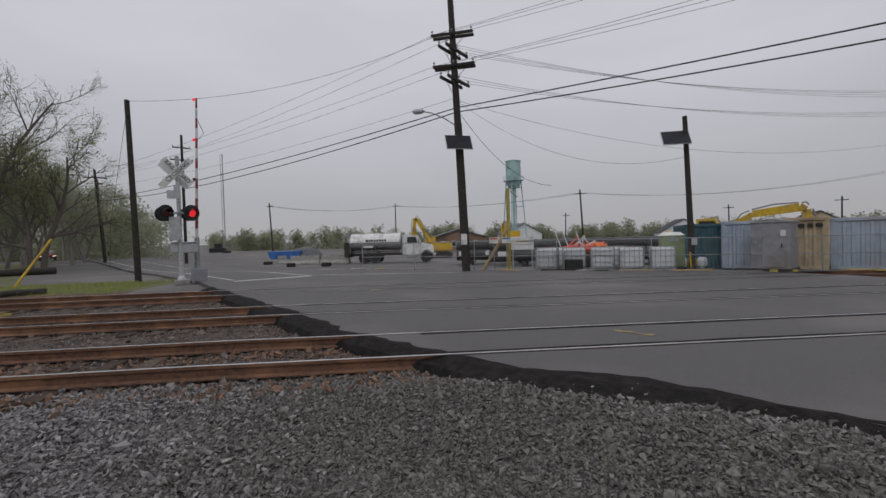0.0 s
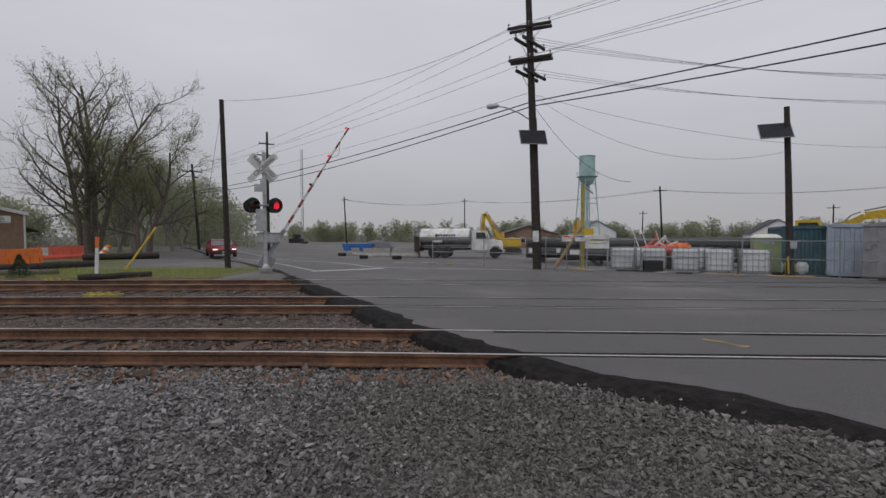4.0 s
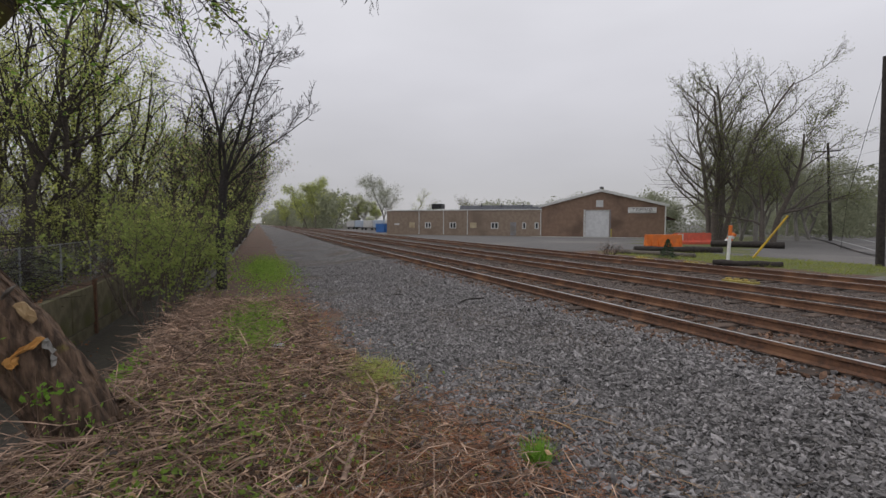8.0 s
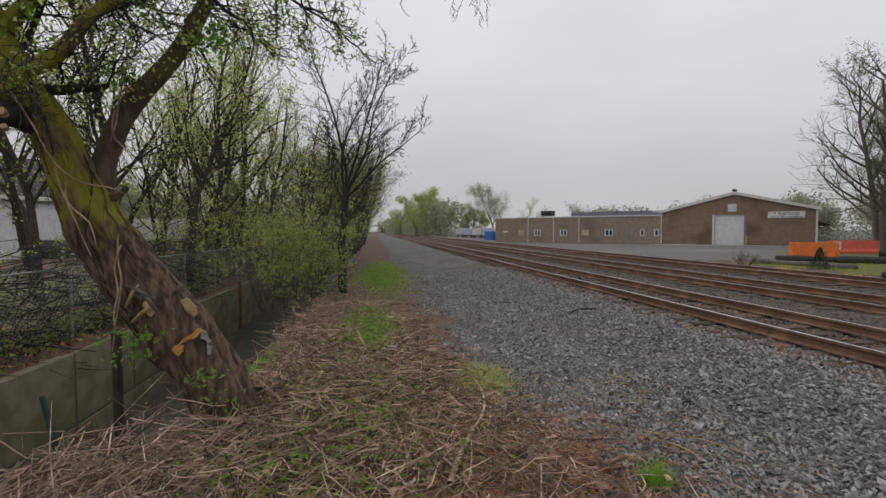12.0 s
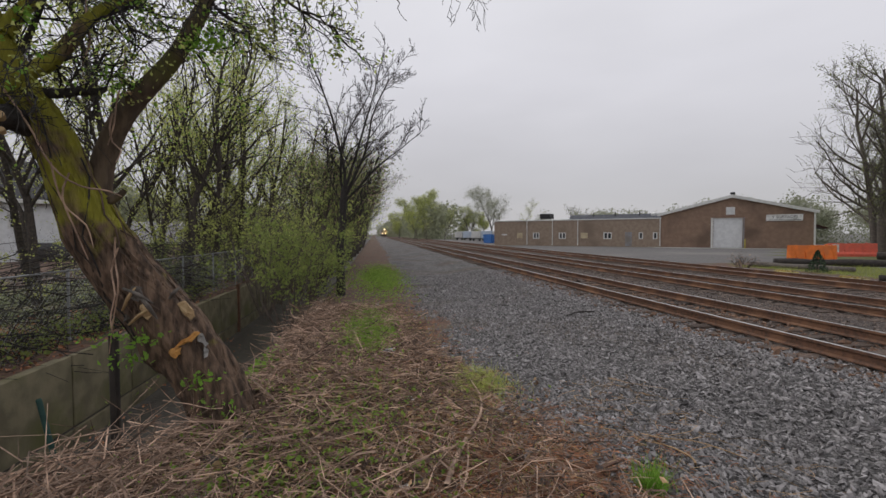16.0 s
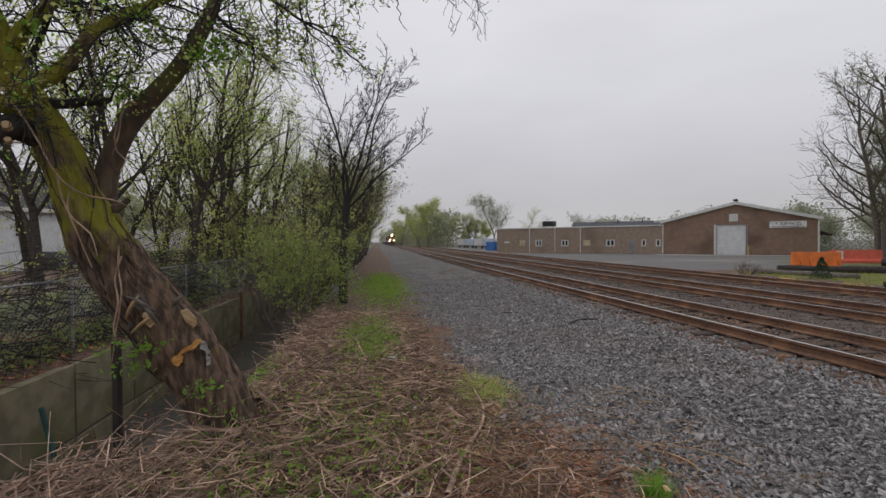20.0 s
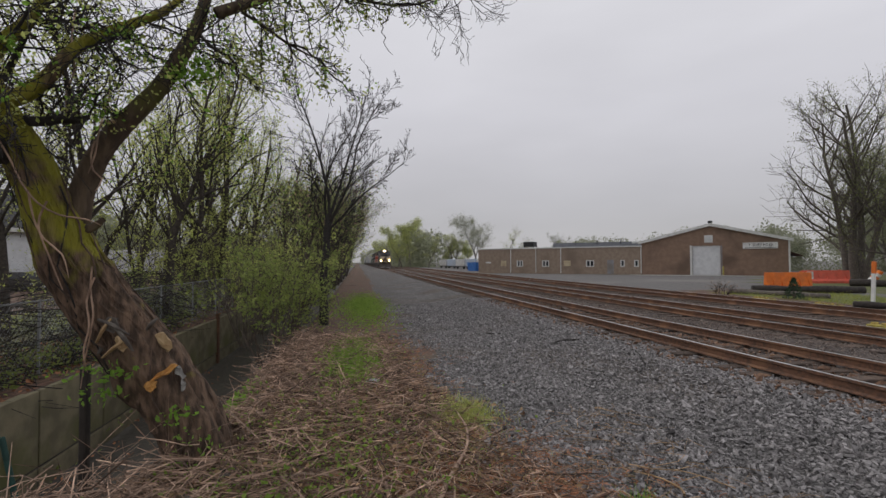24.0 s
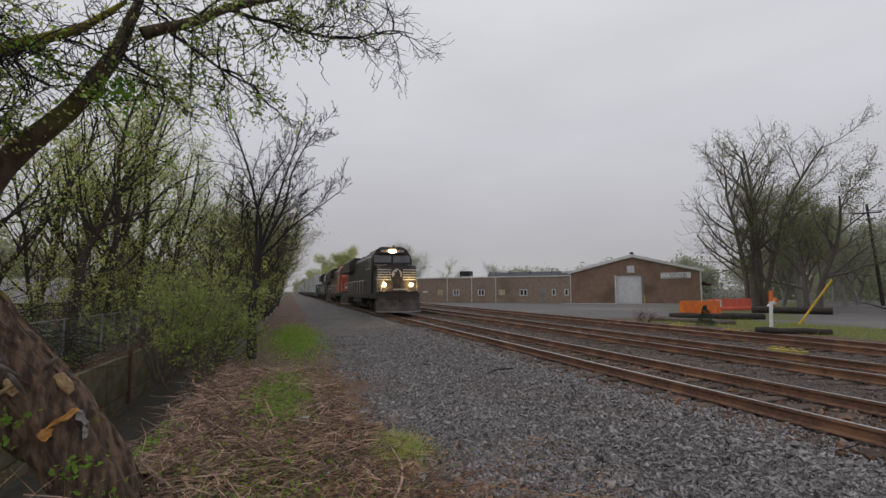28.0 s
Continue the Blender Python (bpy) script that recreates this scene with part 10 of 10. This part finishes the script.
for k, (x, y, r) in enumerate(((-4.7, -1.88, 0.045), (-4.65, -1.26, 0.032), (-4.42, -1.13, 0.06), (-4.07, -1.29, 0.05), (-3.96, -1.02, 0.062), (-3.93, -1.11, 0.04), (-4.49, -0.82, 0.03), (-5.19, -1.88, 0.03), (-3.5, 0.4, 0.035))):
    lg = thing("cut_log", "short sawn branch end with a pale cut face", "log", pose(x, y, ground_height(x, y) + 0.10, 0, -25 + 7 * (k % 4), 18 * (k % 5) - 20), "sawn branch ends")
    part("bark_sleeve", Shape().tube([(-0.22, 0, 0), (0.0, 0, 0.01)], r, 12), M_BARK, lg)
    part("cut_face", Shape().tube([(-0.001, 0, 0.01), (0.006, 0, 0.01)], r * 0.9, 12), M_CUTWOOD, lg, "pale sawn face")
def lying(name, line, r, up, material, label, cat, group):
    """A crooked stick lying along points of the ground, thickest at its last one."""
    pts = [Vector((x, y, ground_height(x, y) + up)) for x, y in line]
    n = len(pts) - 1
    return tagged(part(name, knotty(pts, [r * (0.35 + 0.65 * k / n) for k in range(n + 1)], 8, 0.12, len(line), 0.05), material, smooth=True), label, cat, group)


for line, r in (([(-6.05, 1.27), (-5.45, 1.27), (-4.99, 1.18), (-4.68, 1.07), (-4.26, 0.87), (-3.86, 0.69), (-3.45, 0.55)], 0.026), ([(-6.45, 1.78), (-5.5, 1.38), (-5.27, 1.23)], 0.008), ([(-4.2, 0.87), (-3.85, 0.8), (-3.54, 0.72)], 0.010), ([(-7.06, -0.31), (-5.98, 0.09), (-6.14, 0.62)], 0.010), ([(-7.93, -1.9), (-7.3, -1.0), (-6.25, -0.28)], 0.012), ([(-5.41, -2.13), (-5.22, -1.54), (-5.43, -1.0), (-5.2, -0.47)], 0.012), ([(-4.45, -0.61), (-4.79, -0.21), (-4.36, 0.12)], 0.014), ([(-4.03, 0.11), (-4.29, 0.22), (-3.82, 0.27)], 0.02)):
    lying("fallen_branch", line, r, 0.09, M_TWIG, "pale dry crooked branch lying on the bank", "branch", "fallen branches")
for line, r in (([(-5.24, 1.89), (-4.78, 1.94), (-4.51, 2.14), (-4.32, 2.4)], 0.005), ([(-5.01, 2.3), (-4.92, 2.57), (-4.78, 2.75)], 0.004), ([(-4.05, 2.56), (-3.86, 2.71), (-3.65, 2.75), (-3.55, 2.71)], 0.012), ([(-4.09, 2.7), (-3.93, 3.02), (-3.58, 3.23)], 0.006), ([(-3.71, 2.61), (-3.77, 2.84), (-3.84, 3.09)], 0.004), ([(-4.16, 2.6), (-4.0, 2.9), (-4.03, 3.13)], 0.004), ([(-5.26, 2.49), (-5.1, 2.69), (-5.16, 2.97)], 0.003)):
    lying("dry_stalk", line, r, 0.05, M_STRAW, "pale dry plant stalk lying on the ballast", "stalk", "dry stalks on the ballast")
for line, r in (([(-9.96, 4.16), (-10.25, 4.69), (-10.06, 5.01)], 0.03), ([(-8.76, 5.5), (-8.17, 5.31), (-7.43, 4.93)], 0.02), ([(-11.93, 2.97), (-12.56, 3.44), (-12.21, 3.82)], 0.02)):
    lying("rotten_wood", line, r, 0.02, M_BARK_DARK, "dark splinter of rotten tie on the ballast", "wood splinter", "splinters on the ballast")
lying("rusty_strip", [(-3.97, 1.42), (-3.87, 1.53), (-3.76, 1.63), (-3.7, 1.81), (-3.72, 1.9)], 0.035, 0.03, M_RAIL, "curved rust-brown strip lying on the bank", "scrap strip", "scrap")
rng = random.Random(50)
for k in range(6):
    x, y = -3.25 - 0.09 * k, 1.35 + 0.13 * k
    tagged(part("bark_strip", Shape().box((0, 0, 0.03), (0.06, 0.3, 0.015), ch=0.004), M_RAIL), "strip of rust-brown bark on the ground", "bark", "bark strips").matrix_basis = pose(x, y, ground_height(x, y), rng.uniform(-8, 8), rng.uniform(-10, 10), rng.uniform(-20, 40))


# ---- the freight train on the nearest track; its front is at x = 0, it heads along +x ----
TRACK_MID = 0.5 * (RAILS[0][0] + RAILS[0][1])


def bogie(parent, x, axles=3, pitch=1.85, r=0.52):
    b = part("bogie", Shape().box((x, 0, 0.62), (pitch * (axles - 1) + 1.1, 2.1, 0.42), ch=0.05), M_UNDER, parent, "grimy wheel bogie")
    for k in range(axles):
        xx = x + (k - (axles - 1) / 2) * pitch
        for y in (-0.75, 0.75):
            part("wheel", Shape().lathe([(r + 0.03, -0.02 if y > 0 else 0.02), (r, 0.0), (r, 0.09), (0.2, 0.1)], 20, pose(xx, y, r, 90 if y < 0 else -90)), M_UNDER, b)
        for y in (-1.1, 1.1):
            part("axle_box", Shape().box((xx, y, 0.55), (0.36, 0.2, 0.36), ch=0.03), M_UNDER, b)
            part("spring", Shape().box((xx + 0.55, y, 0.75), (0.5, 0.12, 0.16), ch=0.02), M_UNDER, b)


def locomotive(label, nose, stripes, lit, long=22.0):
    t = thing("locomotive", label, "locomotive", None, "train")
    L = -long
    part("underframe", Shape().box((L / 2, 0, 1.22), (long - 0.6, 2.9, 0.36), ch=0.03), M_UNDER, t)
    part("fuel_tank", Shape().prism([(-0.9, 0.35), (0.9, 0.35), (1.35, 0.7), (1.35, 1.05), (-1.35, 1.05), (-1.35, 0.7)], -13.6, -8.4, "x"), M_UNDER, t, "black fuel tank")
    bogie(t, -4.4)
    bogie(t, L + 4.4)
    # Plough, steps and handrails.
    blade = Shape()
    for k in range(13):
        a = -1 + k / 6
        bow = 0.75 * (1 - a * a)
        for x, z in ((0.02, 1.42), (-0.06, 1.0), (0.04, 0.55), (0.22, 0.16), (-0.05, 0.16), (-0.2, 1.42)):
            blade.v.append((x + bow - 0.15, 1.55 * a, z))
    for k in range(12):
        blade.f += [(6 * k + q, 6 * k + (q + 1) % 6, 6 * k + 6 + (q + 1) % 6, 6 * k + 6 + q) for q in range(6)]
    part("plough", blade, M_PLOUGH, t, "curved dusty snow plough", smooth=False)
    part("plough_edge", Shape().tube([(0.26 + 0.75 * (1 - a * a) - 0.15, 1.55 * a, 0.18) for a in (q / 6 - 1 for q in range(13))], 0.035, 6), M_GALV, t, "worn pale blade edge")
    part("pilot", Shape().box((-0.25, 0, 1.1), (0.3, 3.0, 0.75), ch=0.04), M_LOCO, t)
    part("coupler", Shape().box((0.25, 0, 0.95), (0.7, 0.28, 0.3), ch=0.06), M_UNDER, t)
    for s in (-1, 1):
        for k in range(4):
            part("step", Shape().box((-0.75, s * 1.42, 0.35 + 0.28 * k), (0.6, 0.22, 0.05)), M_UNDER, t)
        part("hand_rail", Shape().tube([(-0.45, s * 1.42, 0.5), (-0.45, s * 1.42, 2.2), (-1.0, s * 1.42, 2.4)], 0.02, 6), M_LOGO, t, "pale hand rail")
        part("hand_rail", Shape().tube([(-5.0, s * 1.42, 2.35), (L + 1.2, s * 1.42, 2.35), (L + 0.6, s * 1.42, 1.4)], 0.02, 6), M_LOGO, t)
        for k in range(9):
            part("stanchion", Shape().tube([(-5.4 - 1.75 * k, s * 1.42, 1.4), (-5.4 - 1.75 * k, s * 1.42, 2.35)], 0.017, 5), M_LOGO, t)
    # Nose, cab and hood.
    part("nose", Shape().prism([(-0.55, 1.4), (-0.58, 3.0), (-0.85, 3.2), (-2.4, 3.34), (-2.4, 1.4)], -1.4, 1.4), nose, t, "sloping short nose")
    part("nose_peak", Shape().prism([(-1.4, 3.05), (0, 3.4), (1.4, 3.05), (1.4, 2.9), (-1.4, 2.9)], -2.3, -0.66, "x"), nose, t, "gabled top of the nose")
    part("cab", Shape().prism([(-1.52, 1.4), (-1.52, 3.7), (-1.15, 4.3), (-0.75, 4.5), (0.75, 4.5), (1.15, 4.3), (1.52, 3.7), (1.52, 1.4)], -5.2, -2.3, "x"), nose, t, "crew cab with bevelled roof")
    part("cab_brow", Shape().prism([(-2.3, 4.02), (-2.12, 4.06), (-2.3, 4.46)], -0.95, 0.95), nose, t, "headlight brow")
    for y0, y1 in ((-1.36, -0.06), (0.06, 1.36)):
        part("windscreen", Shape().box((-2.28, 0.5 * (y0 + y1), 3.68), (0.06, y1 - y0, 0.5), ch=0.02), M_CABGLASS, t, "windscreen glass paled for reflected sky")
        part("windscreen_rim", Shape().box((-2.285, 0.5 * (y0 + y1), 3.66), (0.05, y1 - y0 + 0.08, 0.64), ch=0.02), M_RUBBER, t)
        part("wiper", Shape().tube([(-2.23, 0.5 * (y0 + y1), 3.92), (-2.23, 0.5 * (y0 + y1) + 0.25, 3.5)], 0.012, 5), M_BLACK, t)
    for s in (-1, 1):
        for x0 in (-3.2, -4.3):
            w = part("side_window", Shape().box((x0, s * 1.53, 3.45), (0.8, 0.04, 0.7), ch=0.01), M_GLASS, t, "cab side window")
            part("window_rim", Shape().box((x0, s * 1.525, 3.45), (0.92, 0.02, 0.82)), M_LOGO, w)
    for y in (-0.62, 0.62):
        part("number_board", Shape().box((-2.2, y, 4.2), (0.1, 0.6, 0.2), ch=0.02), M_BLACK, t)
        for q in range(4):
            part("number_bar", Shape().box((-2.145, y - 0.18 + 0.12 * q, 4.2), (0.01, 0.07, 0.13)), M_LOGO, t, "illegible pale number bar")
    part("headlight", Shape().box((-2.14, 0, 4.2), (0.14, 0.5, 0.22), ch=0.05), M_HEAD if lit else M_PLASTIC, t, "lit twin headlight" if lit else "")
    part("nose_rail", Shape().tube([(-0.4, -1.2, 1.5), (-0.4, -0.95, 2.3), (-0.4, -0.75, 2.5)], 0.02, 6), M_LOGO, t, "pale grab rail")
    part("nose_door", Shape().box((-0.55, 0.0, 1.78), (0.03, 0.66, 0.7), ch=0.02), nose, t)
    part("anticlimber", Shape().box((-0.3, 0, 1.5), (0.5, 2.7, 0.14), ch=0.03), M_LOCO, t)
    part("mu_hose_rail", Shape().box((-0.02, 0.1, 1.66), (0.05, 1.0, 0.07)), M_LOGO, t)
    for y in (-0.95, 0.95):
        part("ditch_light", Shape().lathe([(0.11, 0), (0.11, 0.08), (0.05, 0.12)], 14, pose(-0.3, y, 1.93, 0, 90, 0)), M_HEAD if lit else M_PLASTIC, t, "lit ditch light" if lit else "")
    if stripes:
        for k in range(5):
            z = 2.28 + 0.155 * k
            for y0, y1 in ((-1.4, -0.42), (0.42, 1.4)):
                part("stripe", Shape().box((-0.565, (y0 + y1) / 2, z), (0.03, y1 - y0, 0.065)), M_LOGO, t, "cream nose stripe")
        part("nose_emblem", Shape().lathe([(0.36, 0), (0.36, 0.03)], 20, pose(-0.6, 0, 2.6, 0, 90, 0)), M_LOGO, t, "round cream emblem plate")
        part("emblem_figure", Shape().prism([(-0.20, 2.3), (-0.08, 2.5), (0.04, 2.34), (0.24, 2.32), (0.26, 2.62), (0.14, 2.86), (0.02, 2.92), (-0.04, 2.74), (-0.24, 2.8), (-0.14, 2.6), (-0.26, 2.5)], -0.565, -0.555, "x"), M_LOCO, t, "dark plain figure on the emblem")
    part("hood", Shape().prism([(-1.0, 1.4), (1.0, 1.4), (1.0, 3.95), (0.7, 4.3), (-0.7, 4.3), (-1.0, 3.95)], L + 1.0, -5.2, "x"), M_LOCO, t, "long engine hood")
    part("radiator_wing", Shape().prism([(-1.5, 3.3), (1.5, 3.3), (1.5, 4.2), (1.0, 4.55), (-1.0, 4.55), (-1.5, 4.2)], L + 1.2, L + 6.2, "x"), M_LOCO, t, "flared radiator section")
    for k in range(10):
        for s in (-1, 1):
            part("hood_door", Shape().box((-6.2 - 0.92 * k, s * 1.01, 2.5), (0.84, 0.03, 1.9), ch=0.01), M_LOCO, t)
    for x in (-8.0, -10.5, -13.0):
        part("roof_fan", Shape().lathe([(0.6, 4.28), (0.6, 4.45), (0.5, 4.5)], 16, pose(x, 0, 0)), M_UNDER, t)
    part("exhaust", Shape().box((-11.8, 0, 4.45), (0.9, 0.6, 0.3), ch=0.04), M_UNDER, t)
    part("horn", Shape().lathe([(0.04, 0), (0.05, 0.3), (0.12, 0.42)], 8, pose(-4.0, 0.4, 4.6, 0, 90, 0)), M_LOCO, t)
    part("brake_wheel_box", Shape().box((L + 0.9, 0, 1.9), (0.4, 1.6, 1.0), ch=0.05), M_LOCO, t)
    for ob in t.children_recursive:
        for v in ob.data.vertices:
            v.co.z = v.co.z if v.co.z < 1.2 else 1.2 + (v.co.z - 1.2) * 1.11
    return t


def well_car(label, boxes, long=19.0):
    t = thing("container_car", label, "freight car", None, "train")
    L = -long
    for s in (-1, 1):
        part("side_sill", Shape().box((L / 2, s * 1.38, 0.95), (long - 3.0, 0.12, 0.85), ch=0.02), M_UNDER, t)
    part("end_platform", Shape().box((-1.2, 0, 1.1), (2.2, 2.4, 0.3), ch=0.03), M_UNDER, t)
    part("end_platform", Shape().box((L + 1.2, 0, 1.1), (2.2, 2.4, 0.3), ch=0.03), M_UNDER, t)
    part("well_floor", Shape().box((L / 2, 0, 0.45), (long - 4.0, 2.4, 0.1)), M_UNDER, t)
    bogie(t, -1.5, 2, 1.7, 0.42)
    bogie(t, L + 1.5, 2, 1.7, 0.42)
    for z, mt, w in boxes:
        c = part("container", Shape().box((L / 2, 0, z + 1.3), (w, 2.44, 2.58), ch=0.03), mt, t, "ribbed freight container")
        n = int(w / 0.6)
        for k in range(n):
            x = L / 2 - w / 2 + (k + 0.5) * w / n
            for s in (-1, 1):
                part("rib", Shape().box((x, s * 1.23, z + 1.3), (0.16, 0.04, 2.4)), mt, c)
        for s in (-1, 1):
            part("faded_lettering", Shape().box((L / 2 + w * 0.25, s * 1.26, z + 2.1), (2.2, 0.01, 0.4)), M_LOGO if mt is not M_CONTAINER_W else M_BLUEBOX, c, "faded lettering as a bar")
    return t


TRAIN = []
off = 0.0
for lab, nose, stripes, lit in (("black lead diesel locomotive with cream nose stripes and lit headlights", M_LOCO, True, True), ("diesel locomotive with an orange-red cab behind the leader", M_LOCO_RED, False, False), ("black diesel locomotive running third", M_LOCO, False, False)):
    TRAIN.append((locomotive(lab, nose, stripes, lit), off))
    off += 23.0
for k in range(13):
    boxes = [[(0.5, M_CONTAINER_W, 12.2), (3.12, M_CONTAINER_W, 12.2)], [(0.5, M_CONTAINER_G, 12.2)], [(0.5, M_BLUEBOX, 12.2), (3.12, M_CONTAINER_W, 16.0)], [(0.5, M_TANBOX, 12.2), (3.12, M_GREYBOX, 12.2)]]
    pick = (1, 0, 0, 2, 0, 3, 2, 0, 1, 0, 2, 3, 0)[k]
    TRAIN.append((well_car("double-stack container car of the freight train" if pick != 1 else "container car with one dark green container", boxes[pick]), off))
    off += 20.0

CAR_ROWS = [(0, -47.7, 72.5), (1.5, -34.5, 56), (3.5, -21.3, 40.5), (5.5, -13, 30.8), (6, -12, 29.7), (6.5, -10.9, 28.6), (7, -9.5, 26.8), (7.5, -8, 24.6), (8.3, -6.4, 22.4), (9.2, -5.6, 21.4), (28, -5.6, 21.4)]
RED_CAR = car("red_car", pose(-40, 70, 0), M_CARRED, "dark red saloon car driving up to the crossing with headlights on", "cars", lit=True)
for ob in RED_CAR.children_recursive:
    for v in ob.data.vertices:
        v.co.z *= 0.9
        v.co.y *= 1.03


# ---- what moves ----
def motions():
    walk(SIGNAL_1[1], gate_rows(SIGNAL_1[2], GATE_1))
    walk(SIGNAL_2[1], gate_rows(SIGNAL_2[2], GATE_2, (0.30, 0.42, 1.25)))
    for ob, back in TRAIN:
        walk(ob, [(t, pose(-31.8 - 23.0 * (28.0 - t) - back, TRACK_MID, 0.006)) for t in (0, 7, 14, 21, 28)])
    way = Vector((0.57, -0.82)).normalized()
    rows = []
    for t, x, y in CAR_ROWS:
        rows.append((t, pose(x, y, gz(x, y) + 0.005, 0, 0, math.degrees(math.atan2(way.y, way.x)))))
    walk(RED_CAR, rows)


motions()
